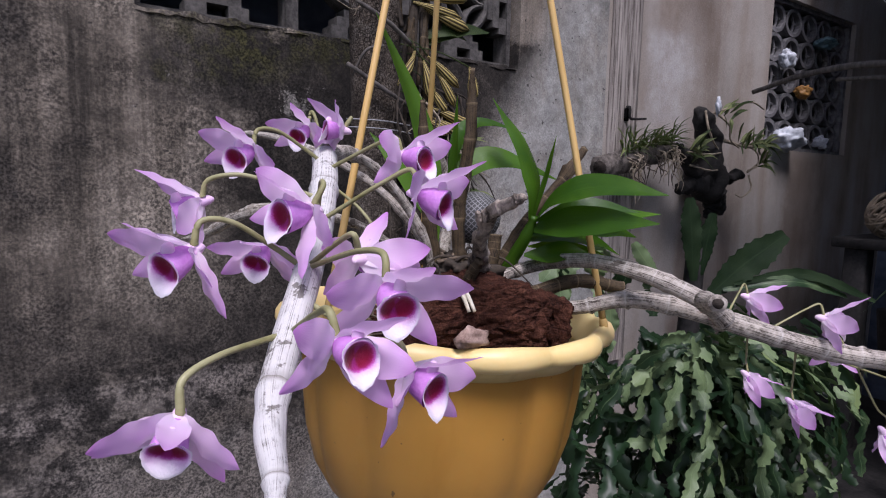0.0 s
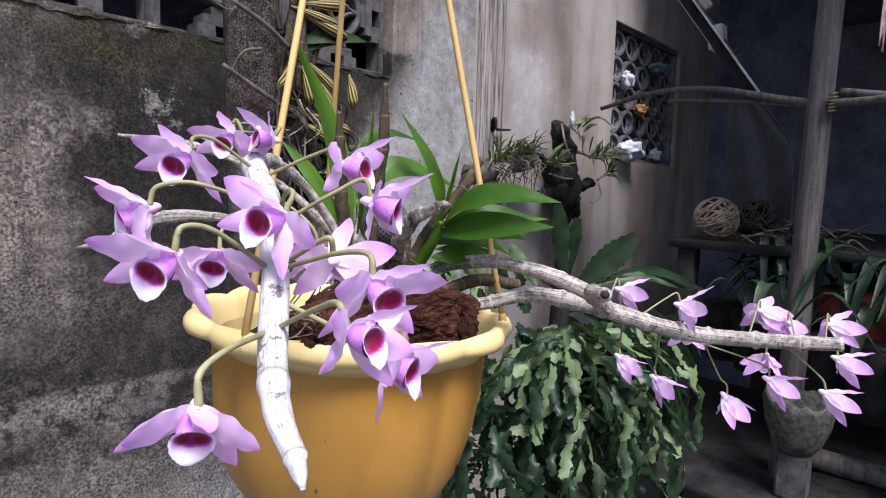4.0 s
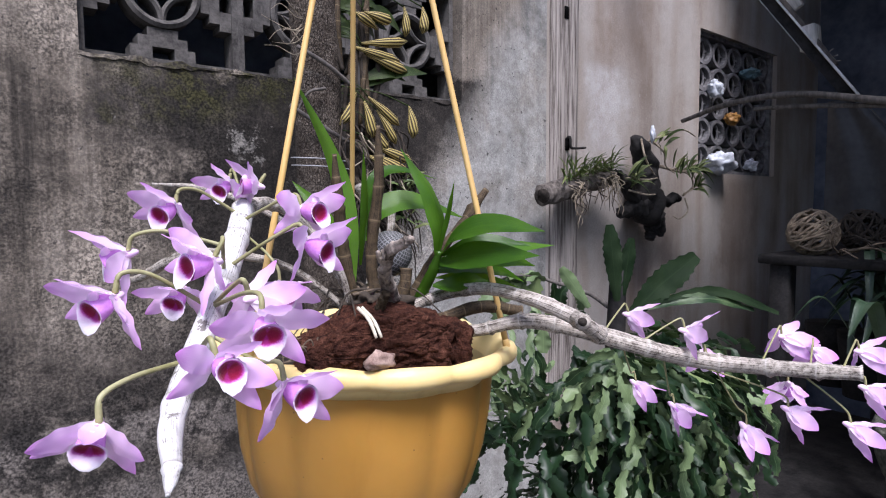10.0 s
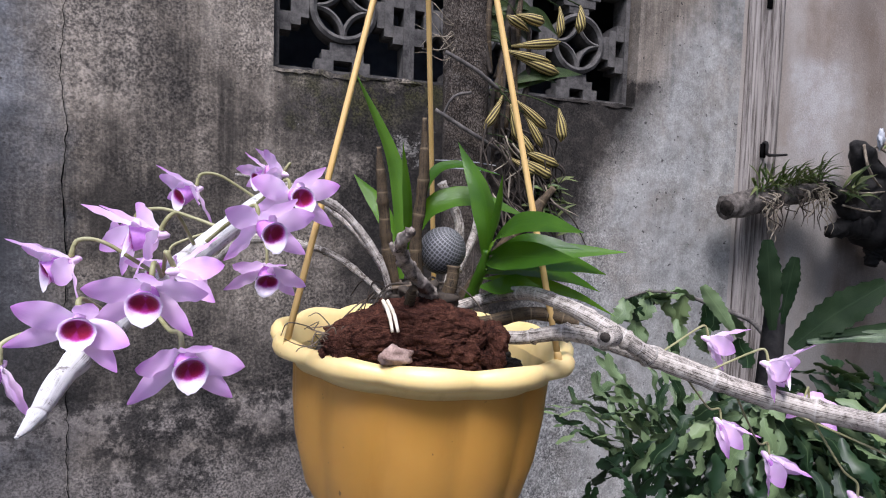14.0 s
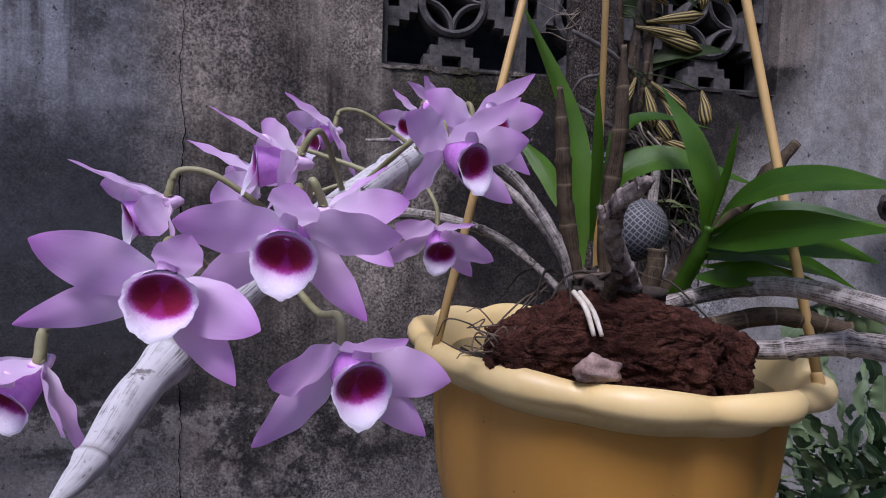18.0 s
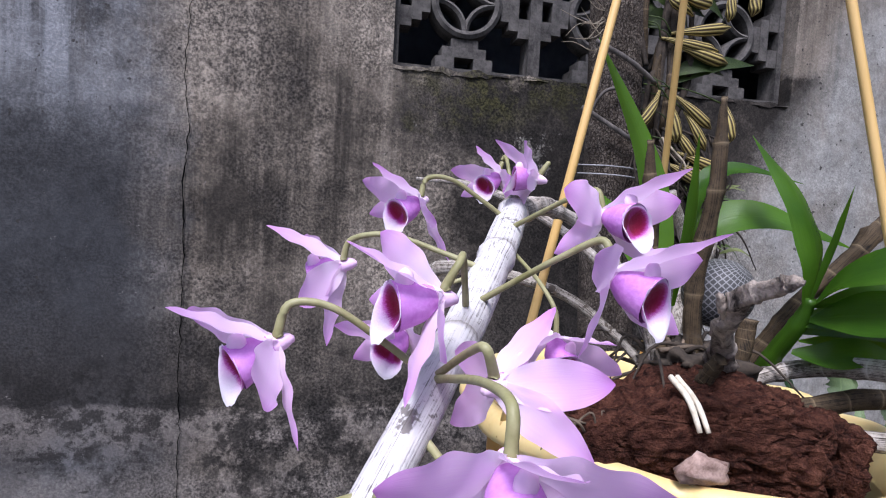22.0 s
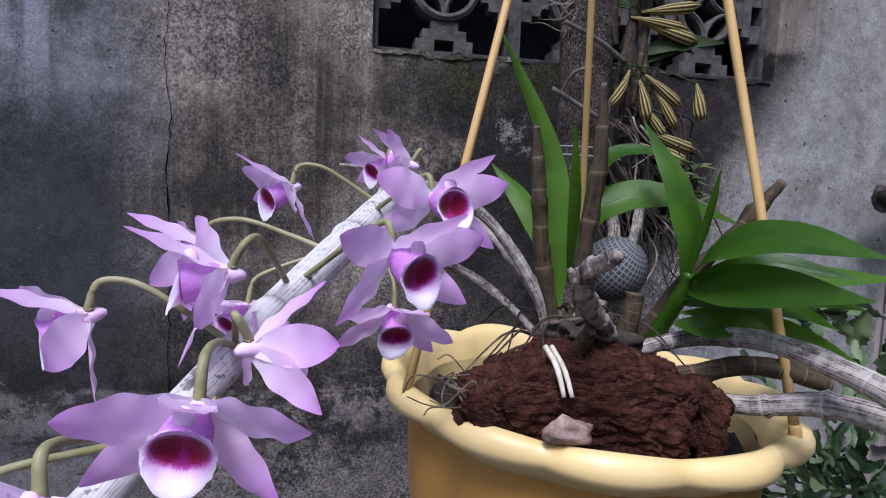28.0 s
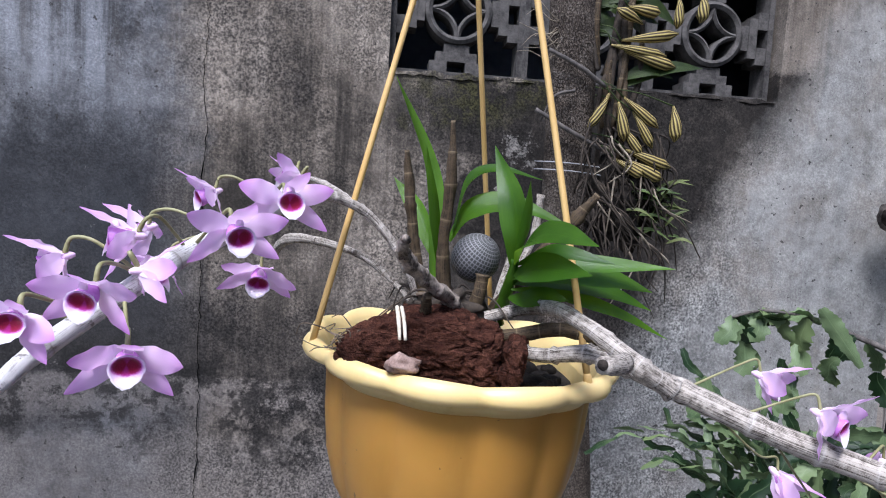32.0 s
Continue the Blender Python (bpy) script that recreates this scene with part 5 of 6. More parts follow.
    end = m @ (heart + Vector((0, 0.0024, -0.0012)) * S)
    crest = end + up3 * 0.0040 + (m.to_3x3() @ Vector((0, 0.3, -1))).normalized() * 0.0030
    lift = Vector((0, 0, arch))
    part("stalk", tube_bm([nd, nd.lerp(crest, 0.33) + lift * 0.6, nd.lerp(crest, 0.72) + lift, crest, end, end - up3 * 0.001], [r * thick for r in (0.0010, 0.00085, 0.00085, 0.00095, 0.0011, 0.0012)], 10, 40), M_PEDICEL, ob, "olive green stalk")
    return ob


N_TOP, N_UP, N_MID, N_LOW, N_END = (-0.024, 0.036, 1.619), (-0.028, 0.025, 1.616), (-0.044, -0.009, 1.604), (-0.053, -0.026, 1.596), (-0.067, -0.050, 1.583)
N_TIP = (-0.080, -0.073, 1.569)
bloom((-0.0677, 0.0291, 1.6199), (-0.82, -0.46, -0.35), (-0.15, -0.42, 0.90), 1.07, N_TOP, 20, (94, 45), (8, 29), (12, 25), (-38, 10), (-25, 20))
bloom((-0.0256, 0.0686, 1.6337), (-0.79, -0.45, -0.43), (-0.26, -0.38, 0.89), 0.97, (-0.016, 0.055, 1.623), 21, (85, 37), (9, 29), (7, 27), (-34, 21), (-31, 21))
bloom((-0.0057, -0.0254, 1.6207), (0.43, -0.90, -0.03), (0.03, -0.02, 1.00), 1.14, N_UP, 22, (74, 60), (16, 26), (13, 14), (-36, 16), (-25, 9), arch=0.001)
bloom((-0.0215, -0.0636, 1.6039), (0.56, -0.79, -0.24), (0.11, -0.22, 0.97), 1.09, N_LOW, 23, (87, 53), (16, 25), (21, 15), (-32, 28), (-31, 18), arch=0.001)
bloom((-0.0220, -0.0195, 1.5775), (0.12, -0.82, -0.56), (0.32, -0.50, 0.80), 1.01, (-0.029, 0.022, 1.611), 24, (87, 48), (6, 35), (16, 27), (-30, 14), (-31, 24), arch=0.002, thick=0.8)
bloom((-0.0660, -0.1093, 1.5813), (-0.09, -0.94, -0.33), (0.07, -0.33, 0.94), 0.95, N_END, 25, (84, 52), (14, 26), (8, 27), (-41, 21), (-38, 16), arch=0.002)
bloom((-0.0826, -0.1224, 1.5756), (0.23, -0.97, 0.00), (0.21, 0.05, 0.98), 0.84, N_TIP, 26, (79, 65), (-12, 38), (12, 27), (-44, 21), (-26, 21), arch=0.001)
bloom((-0.0518, -0.1047, 1.5565), (0.38, -0.90, -0.20), (0.16, -0.15, 0.98), 1.01, (-0.072, -0.059, 1.576), 27, (87, 61), (-1, 34), (5, 34), (-38, 26), (-33, 24), arch=-0.003)
bloom((-0.1164, -0.0967, 1.5523), (-0.39, -0.72, -0.57), (0.02, -0.63, 0.78), 0.84, N_TIP, 28, (90, 52), (3, 37), (-1, 38), (-41, 25), (-34, 21), arch=0.002)
bloom((-0.1093, -0.0539, 1.5864), (-0.85, -0.39, -0.36), (-0.20, -0.39, 0.90), 1.00, N_END, 29, (95, 48), (7, 30), (10, 30), (-36, 17), (-32, 21))
bloom((-0.0955, 0.0098, 1.5982), (-0.92, 0.20, -0.34), (-0.39, -0.39, 0.83), 1.07, N_MID, 30, (91, 41), (9, 29), (10, 36), (-34, 23), (-34, 21))
bloom((-0.0780, -0.0593, 1.6009), (-0.98, -0.21, -0.05), (0.00, -0.25, 0.97), 1.07, (-0.055, -0.030, 1.595), 31, (85, 60), (-4, 20), (18, 17), (-45, 30), (-23, 23), arch=0.005)
bloom((-0.074, -0.019, 1.581), (-0.62, -0.62, -0.48), (-0.2, -0.4, 0.9), 0.90, N_MID, 32, arch=0.001, thick=0.8)
bloom((-0.021, 0.043, 1.636), (-0.97, 0.15, 0.08), (0.1, 0.4, 0.9), 0.98, (-0.014, 0.058, 1.624), 41, label="lilac orchid flower seen from behind, on a bare cane", arch=0.001)
bloom((-0.052, -0.070, 1.587), (0.80, 0.55, -0.10), (-0.1, 0.0, 1), 0.95, N_END, 42, label="lilac orchid flower turned away on a bare cane", arch=0.001)


def bell(foot, face, size, node, seed, up=(0, 0, 1), close=0, arch=0.001):
    """A half-closed bloom of the long cane, hung by its foot."""
    d = Vector(face).normalized()
    bloom(Vector(foot) + d * 0.0163 * size, face, up, size, node, seed, (90, 50 + close), (9, 42 + close), (9, 40 + close), (-34, 36 + close), (-34, 38 + close), "pale lilac orchid flower drooping from the long cane", arch, 0.75, 0.9)


bell((0.257, -0.018, 1.538), (0.66, -0.62, -0.36), 1.12, (0.212, -0.038, 1.534), 60)
bell((0.256, -0.066, 1.533), (0.50, -0.80, -0.30), 1.15, (0.235, -0.055, 1.526), 61, close=-10)
bell((0.2795, -0.0113, 1.479), (0.50, -0.50, -0.68), 1.10, (0.222, -0.046, 1.522), 62, close=12, arch=-0.006)
bell((0.300, -0.034, 1.462), (0.28, -0.66, -0.66), 1.15, (0.247, -0.064, 1.510), 63, close=10, arch=-0.008)
bell((0.304, -0.091, 1.461), (0.35, -0.42, -0.80), 1.15, (0.283, -0.084, 1.502), 64, close=10, arch=-0.004)
bell((0.306, -0.118, 1.479), (0.38, -0.76, -0.50), 1.12, (0.276, -0.080, 1.503), 65, close=4)
bell((0.3195, -0.1527, 1.474), (0.42, -0.74, -0.50), 1.10, (0.302, -0.135, 1.506), 66, close=6)
bell((0.336, -0.156, 1.497), (0.46, -0.76, -0.44), 1.10, (0.300, -0.128, 1.506), 67, close=2)
bell((0.328, -0.108, 1.524), (0.90, -0.05, -0.32), 1.15, (0.295, -0.112, 1.512), 68, close=4)
bell((0.352, -0.149, 1.517), (0.82, -0.40, -0.28), 1.10, (0.308, -0.158, 1.515), 69, close=4)
bell((0.340, -0.128, 1.517), (0.72, 0.20, -0.50), 1.05, (0.303, -0.140, 1.514), 70, close=8)
bell((0.300, -0.066, 1.506), (0.75, 0.30, -0.50), 1.05, (0.280, -0.080, 1.510), 71, close=8)
bell((0.322, -0.120, 1.494), (0.55, 0.30, -0.72), 1.00, (0.300, -0.130, 1.505), 72, close=8)

# ---- tree trunk with an orchid in seed ----
trunk = thing("tree_trunk", "cracked grey-brown tree trunk in front of the wall", "tree trunk")
part("bark", tube_bm([(0.50, 0.88, 0.06), (0.49, 0.86, 0.8), (0.425, 0.835, 1.5), (0.405, 0.82, 2.2), (0.40, 0.82, 3.2)], [0.06, 0.055, 0.049, 0.046, 0.045], 28, 120, 0.14, seed=21), M_BARK, trunk)
for k, z in enumerate((1.705, 1.72)):
    part("tie_wire", tube_bm([(0.34, 0.80, z + 0.004), (0.38, 0.765, z + 0.002), (0.43, 0.765, z), (0.52, 0.79, z - 0.006)], [0.0012, 0.0012], 6, 16), M_WIRE, trunk, "grey tie wire")
part("buckle", box_bm((0.505, 0.778, 1.708), (0.523, 0.79, 1.722), 0.002), M_CHIP, trunk, "small tie buckle")
podplant = thing("trunk_orchid", "leafy orchid with ribbed yellow seed pods tied to the trunk", "orchid")
PODS = [((0.60, 0.79, 1.985), (0.49, 0.80, 1.965)), ((0.58, 0.79, 1.94), (0.47, 0.80, 1.955)), ((0.60, 0.79, 1.92), (0.50, 0.80, 1.945)), ((0.43, 0.785, 1.79), (0.47, 0.79, 1.86)), ((0.505, 0.785, 1.77), (0.49, 0.79, 1.845)),
        ((0.57, 0.78, 1.80), (0.50, 0.79, 1.855)), ((0.605, 0.78, 1.775), (0.60, 0.785, 1.845)), ((0.54, 0.78, 1.745), (0.50, 0.79, 1.80)), ((0.60, 0.775, 1.725), (0.51, 0.785, 1.755)), ((0.545, 0.775, 1.705), (0.49, 0.785, 1.735)), ((0.585, 0.775, 1.70), (0.515, 0.785, 1.735)),
        ((0.598, 0.795, 1.995), (0.60, 0.80, 2.06)), ((0.645, 0.795, 2.01), (0.65, 0.80, 2.07)), ((0.47, 0.785, 2.02), (0.53, 0.80, 2.0)), ((0.56, 0.79, 2.02), (0.50, 0.80, 2.03)), ((0.56, 0.778, 1.76), (0.52, 0.79, 1.83))]
for k, (a, b) in enumerate(PODS):
    a, b = Vector(a) + Vector((0, -0.022, 0)), Vector(b) + Vector((0, -0.022, 0))
    r = (0.0112, 0.0100, 0.0118, 0.0092)[k % 4]
    part("seed_pod", tube_bm([a, a.lerp(b, 0.3) + Vector((0, -0.006, -0.003)), a.lerp(b, 0.7) + Vector((0, -0.006, -0.002)), b], [0.0015, r, r * 0.95, r * 0.5, 0.0022], 12, 18, 0.05, seed=k), M_POD, podplant, "ribbed yellow-brown seed pod")
    c = Vector((0.45, 0.79, b.z + 0.03))
    part("stalk", tube_bm([b, b.lerp(c, 0.5) + Vector((0, -0.01, 0.006)), c], [0.0016, 0.0011, 0.0013], 6, 10), M_TREELEAF, podplant)
tl = random.Random(8)
for k in range(18):
    z = tl.uniform(1.98, 2.26)
    b0 = Vector((tl.uniform(0.44, 0.51), 0.805, z))
    a = tl.uniform(-0.6, 1.0)
    L = tl.uniform(0.07, 0.14)
    tipv = b0 + Vector((L * math.cos(a) * tl.choice((1, 1, 0.7, -0.4)), tl.uniform(0.0, 0.04), L * math.sin(a) * 0.7))
    leaf(b0, b0.lerp(tipv, 0.5) + Vector((0, -0.01, 0.012)), tipv, tl.uniform(0.012, 0.02), (tl.uniform(-0.5, 0.5), 0.3, 1), 0.2, 12, M_TREELEAF, podplant, seed=k)
for a, b in (((0.50, 0.79, 1.895), (0.60, 0.775, 1.90)), ((0.50, 0.79, 1.88), (0.66, 0.775, 1.925))):
    leaf(a, Vector(a).lerp(Vector(b), 0.5) + Vector((0, -0.01, 0.015)), b, 0.017, (0, 0.5, 0.85), 0.15, 16, M_TREELEAF, podplant, label="broad dull green leaf")
part("root_clump", lump_bm((0.525, 0.80, 1.655), (0.075, 0.035, 0.085), 12, 0.6, 2.4, 4), M_SOIL, podplant, "dark matted root clump")
for k in range(110):
    z = tl.uniform(1.55, 1.80)
    p0 = Vector((tl.uniform(0.42, 0.58), 0.775 + tl.uniform(-0.02, 0.01), z))
    p3 = p0 + Vector((tl.uniform(-0.03, 0.10), tl.uniform(-0.03, 0.02), -tl.uniform(0.04, 0.16)))
    part("aerial_root", tube_bm([p0, (p0 + p3) / 2 + Vector((tl.uniform(-0.03, 0.04), -0.015, tl.uniform(-0.015, 0.015))), p3], [0.0022, 0.0018, 0.0010], 6, 10, 0.3, seed=k), M_VINE if k % 10 == 0 else M_DARKROOT, podplant)
for k in range(13):
    x0 = tl.uniform(0.445, 0.515)
    z0, z1 = tl.uniform(1.68, 1.92), tl.uniform(1.95, 2.22)
    lean = tl.uniform(-0.03, 0.05)
    part("old_cane", tube_bm([(x0, 0.79 + tl.uniform(-0.015, 0.02), z0), (x0 + lean * 0.4 + tl.uniform(-0.015, 0.015), 0.785, (z0 + z1) / 2), (x0 + lean, 0.79, z1)], [0.004, tl.uniform(0.005, 0.009), 0.004], 8, 16, 0.3, 4, seed=k), M_STUB if k % 3 == 0 else M_DARKROOT, podplant, "dark old cane")
for k in range(11):
    z = tl.uniform(1.93, 2.0)
    p0 = Vector((0.375, 0.80, z))
    p3 = p0 + Vector((-tl.uniform(0.03, 0.10), tl.uniform(-0.03, 0.0), tl.uniform(-0.05, 0.04)))
    part("aerial_root", tube_bm([p0, p0.lerp(p3, 0.35) + Vector((0, -0.01, tl.uniform(-0.02, 0.02))), p0.lerp(p3, 0.7) + Vector((0, 0, tl.uniform(-0.02, 0.02))), p3], [0.0011, 0.0008, 0.0004], 5, 12, 0.3, seed=k), M_VINE, podplant, "pale aerial root")
for k in range(34):
    b0 = Vector((0.56 + tl.uniform(-0.05, 0.05), 0.77, 1.62 + tl.uniform(-0.05, 0.06)))
    a = tl.uniform(-0.7, 2.4)
    L = tl.uniform(0.05, 0.10)
    tipv = b0 + Vector((L * math.cos(a), tl.uniform(-0.04, 0.02), L * math.sin(a) * 0.7))
    leaf(b0, b0.lerp(tipv, 0.5) + Vector((0, -0.005, 0.012)), tipv, 0.0058, (0.2, 0.8, 0.5), 0.3, 9, M_TUFT if k % 2 else M_LOGTUFT, podplant, "thin_leaf", seed=k)
part("stick", tube_bm([(0.327, 0.77, 1.82), (0.396, 0.762, 1.782), (0.465, 0.77, 1.752)], [0.004, 0.0045, 0.004], 8, 14, 0.2), M_POST, podplant, "grey stick")
part("stick", tube_bm([(0.345, 0.77, 1.934), (0.407, 0.762, 1.904), (0.462, 0.77, 1.873)], [0.004, 0.0045, 0.004], 8, 14, 0.2, seed=2), M_POST, podplant, "grey stick")
part("stick", tube_bm([(0.40, 0.765, 1.86), (0.36, 0.76, 1.845), (0.34, 0.775, 1.80)], [0.003, 0.003, 0.002], 8, 14, 0.2, seed=4), M_POST, podplant, "grey stick")

# ---- flat-stemmed cactus hanging beside the pot ----
cactus = thing("flat_cactus", "bushy hanging cactus with flat notched green stems", "cactus")


def segment_mesh(L, w, seed, teeth=(0.74, 0.93, 1.08)):
    n = 14
    rd = random.Random(seed + 50)
    line = [Vector((0.003 * math.sin(k * 0.5 + seed * 2), 0.006 * math.sin(k / (n - 1) * 2.6 + seed), -L * k / (n - 1))) for k in range(n)]
    widths = [wd * teeth[k % 3] * rd.uniform(0.92, 1.08) for k, wd in enumerate(lens_widths(n, w, 0.34, 0.62, 0.55))]
    bm = blade_bm(line, widths, Vector((1, 0, 0)), 0.26, 0.16, 4, seed=seed)
    me = bpy.data.meshes.new("flat_stem")
    bm.normal_update()
    bm.to_mesh(me)
    bm.free()
    for p in me.polygons:
        p.use_smooth = True
    me.materials.append(M_CACTUS)
    return me


SEGS = [(segment_mesh(L, w, k), L) for k, (L, w) in enumerate(((0.044, 0.0094), (0.050, 0.0104), (0.038, 0.0085), (0.054, 0.0092), (0.046, 0.0112), (0.036, 0.0058), (0.030, 0.0076)))]
SLIM = [(segment_mesh(L, w, 20 + k, (0.84, 0.97, 1.04)), L) for k, (L, w) in enumerate(((0.040, 0.0058), (0.048, 0.0066), (0.036, 0.0048), (0.044, 0.0080)))]
WIDE = [(segment_mesh(L, w, 40 + k), L) for k, (L, w) in enumerate(((0.046, 0.0150), (0.054, 0.0165), (0.040, 0.0130), (0.050, 0.0115)))]
cx = random.Random(17)
CORE = Vector((0.66, 0.27, 1.50))
near, spare = 0, []
for c in range(400):
    a = cx.uniform(0, 2 * math.pi)
    deep = cx.random()
    p = CORE + Vector((cx.uniform(-0.05, 0.20), cx.uniform(-0.09, 0.07), cx.uniform(-0.17, -0.09) - 0.22 * deep * deep))
    if c >= 240:  # low hanging skirt
        p = Vector((cx.uniform(0.44, 1.0), cx.uniform(0.26, 0.44), cx.uniform(1.04, 1.30)))
    out = Vector((math.cos(a), math.sin(a) * 0.8, 0)).normalized()
    if p.z > 1.34 and out.x - out.y < 0:  # nothing reaches high towards the wall
        out = -out
    lean = cx.uniform(40, 105)
    for s in range(cx.choice((3, 4, 4, 5, 6))):
        me, L = cx.choice(SEGS)
        dirv = (out * math.sin(radians(lean)) + Vector((0, 0, -math.cos(radians(lean))))).normalized()
        flat = out.cross(Vector((0, 0, 1)))
        nrm = flat.cross(dirv)
        roll = radians(cx.gauss(0, 42))
        zax = -dirv
        xax = flat * math.cos(roll) + nrm * math.sin(roll)
        xax = (xax - zax * xax.dot(zax)).normalized()
        m = Matrix((xax, zax.cross(xax), zax)).transposed().to_4x4()
        m.translation = p
        if p.y < CORE.y - 0.015 and near < 290:
            share("flat_stem", me, cactus, m)
            near += 1
        else:
            spare.append((me, m))
        p = p + dirv * L * 0.97
        lean = max(3, lean - cx.uniform(8, 26))
        out = (out + Vector((cx.uniform(-0.3, 0.3), cx.uniform(-0.3, 0.3), 0))).normalized()
verts, faces = [], []
for me, m in spare:
    o = len(verts)
    verts += [m @ v.co for v in me.vertices]
    faces += [[o + i for i in f.vertices] for f in me.polygons]
me = bpy.data.meshes.new("foliage")
me.from_pydata(verts, [], faces)
for f in me.polygons:
    f.use_smooth = True
me.materials.append(M_CACTUS)
mass = new("foliage", me)
mass.parent = cactus
mass["kind"] = "stuff"
mass["label"] = "crowd of notched flat green stems"
part("old_stem", tube_bm([(0.64, 0.30, 0.0), (0.66, 0.28, 0.7), (0.65, 0.27, 1.2), (0.67, 0.27, 1.52)], [0.02, 0.018, 0.018, 0.014], 12, 30, 0.25, seed=3), M_DRIFT_SHADE, cactus, "dark woody stem")
ARC = [(0.70, 0.31, 1.45), (0.762, 0.40, 1.456), (0.732, 0.455, 1.474), (0.680, 0.467, 1.490), (0.620, 0.474, 1.495), (0.575, 0.478, 1.483)]
part("old_stem", tube_bm(ARC, [0.005, 0.004, 0.0025, 0.002], 8, 40, 0.3, seed=9), M_POST, cactus, "arching woody stem")


def chain(p, dirv, count, sag, seed, kinds):
    """Flat stems end to end, bending down a little from each to the next."""
    rd = random.Random(seed)
    p, dirv = Vector(p), Vector(dirv).normalized()
    for s in range(count):
        me, L = rd.choice(kinds)
        zax = -dirv
        xax = Vector((0.75, -0.65, 0)) * rd.choice((1, -1)) + Vector((rd.uniform(-0.5, 0.5), rd.uniform(-0.5, 0.5), rd.uniform(-0.3, 0.3)))
        xax = (xax - zax * xax.dot(zax)).normalized()
        m = Matrix((xax, zax.cross(xax), zax)).transposed().to_4x4()
        m.translation = p
        share("flat_stem", me, cactus, m)
        p = p + dirv * L * 0.97
        dirv = (dirv + Vector((rd.uniform(-0.15, 0.15), rd.uniform(-0.15, 0.15), -sag))).normalized()


for k, (s, dv, cnt) in enumerate(((0.99, (-0.3, 0.1, -1), 1), (0.95, (0.3, -0.1, -1), 1), (0.9, (-0.4, 0.0, -0.8), 1), (0.84, (0.1, 0, -1), 1), (0.80, (-0.3, 0.1, -0.9), 2), (0.72, (0.5, 0.0, -0.8), 1), (0.66, (-0.8, 0.1, -0.3), 1), (0.60, (0.2, 0.1, -1), 2), (0.55, (-0.8, 0, 0.05), 2), (0.5, (-0.9, 0.1, 0.1), 2), (0.42, (0.1, 0.1, -1), 2), (0.34, (-0.3, 0.2, -0.8), 2), (0.28, (0.4, 0, -0.9), 2))):
    chain(spline(ARC, 101)[int(100 * s)], dv, cnt, 0.1, 200 + k, WIDE)
# slender lighter stems that spread from low down
for k in range(34):
    rd = random.Random(300 + k)
    a = rd.uniform(-1.0, 0.45)
    base = Vector((0.60 + rd.uniform(-0.07, 0.05), 0.42 + rd.uniform(-0.06, 0.05), 1.24 + rd.uniform(-0.06, 0.06)))
    chain(base, (math.sin(a * 1.3) * 0.9, rd.uniform(-0.1, 0.4), math.cos(a) * 0.75), rd.choice((3, 4, 4, 5)), 0.22, 400 + k, SLIM)
# lit stems fanning out from under the long cane
FAN = Vector((0.60, 0.225, 1.405))
for k in range(22):
    rd = random.Random(500 + k)
    a = -1.5 + 3.0 * (k + rd.uniform(-0.4, 0.4)) / 21
    base = FAN + Vector((rd.uniform(-0.02, 0.02), rd.uniform(-0.02, 0.02), rd.uniform(-0.02, 0.01)))
    chain(base, (math.sin(a) * 0.8, -math.sin(a) * 0.5 + rd.uniform(-0.3, 0.1), -0.25 - 0.6 * math.cos(a)), rd.choice((3, 4, 4, 5)), 0.25, 520 + k, SEGS)
PADS = [((0.655, 0.262, 1.47), (0.648, 0.266, 1.54), (0.646, 0.272, 1.594), 0.0155, (0.6, -0.8, 0)), ((0.670, 0.245, 1.45), (0.710, 0.219, 1.496), (0.760, 0.187, 1.543), 0.024, (-0.44, 0.78, 0.88)),
        ((0.662, 0.256, 1.48), (0.668, 0.253, 1.53), (0.674, 0.250, 1.572), 0.013, (0.7, -0.6, 0.1)), ((0.69, 0.22, 1.47), (0.78, 0.166, 1.485), (0.87, 0.104, 1.447), 0.009, (-0.2, 0.5, 0.8)), ((0.68, 0.23, 1.46), (0.76, 0.17, 1.475), (0.84, 0.13, 1.452), 0.011, (0.3, 0.6, 0.7)),
        ((0.553, 0.33, 1.43), (0.555, 0.33, 1.41), (0.556, 0.33, 1.388), 0.014, (0.6, -0.8, 0.1)), ((0.62, 0.29, 1.46), (0.60, 0.31, 1.50), (0.585, 0.32, 1.525), 0.012, (0.6, -0.7, 0.3))]
for k, (a, b, c, w, sd) in enumerate(PADS):
    line = spline([a, b, c], 21)
    part("broad_pad", blade_bm(line, lens_widths(21, w, 0.3, 0.6, 0.4), Vector(sd), 0.2, 0.15, 8, seed=k, notch=0.15), M_PAD if k < 4 else M_CACTUS, cactus, "broad notched pad")

# ---- log and driftwood mounted on the wall ----
log = thing("mounted_log", "short grey log on the wall with green tufts, dangling roots", "log")
part("log", tube_bm([(1.475, 1.16, 1.664), (1.586, 1.17, 1.684), (1.759, 1.18, 1.722), (1.925, 1.19, 1.746)], [0.040, 0.042, 0.040, 0.033], 22, 60, 0.28, seed=31), M_LOG, log)
part("hollow", tube_bm([(1.472, 1.16, 1.6635), (1.478, 1.16, 1.6645)], [0.026, 0.026], 16, 3, 0.2), M_SOIL, log, "dark rotten hollow end")
part("nail", tube_bm([(1.76, 1.19, 1.72), (1.76, 1.29, 1.73)], [0.006, 0.006], 6, 3), M_DRIFT_SHADE, log)
tg = random.Random(23)


def on_log(s):
    return Vector((1.475 + 0.45 * s, 1.15 + 0.03 * s, 1.664 + 0.082 * s))


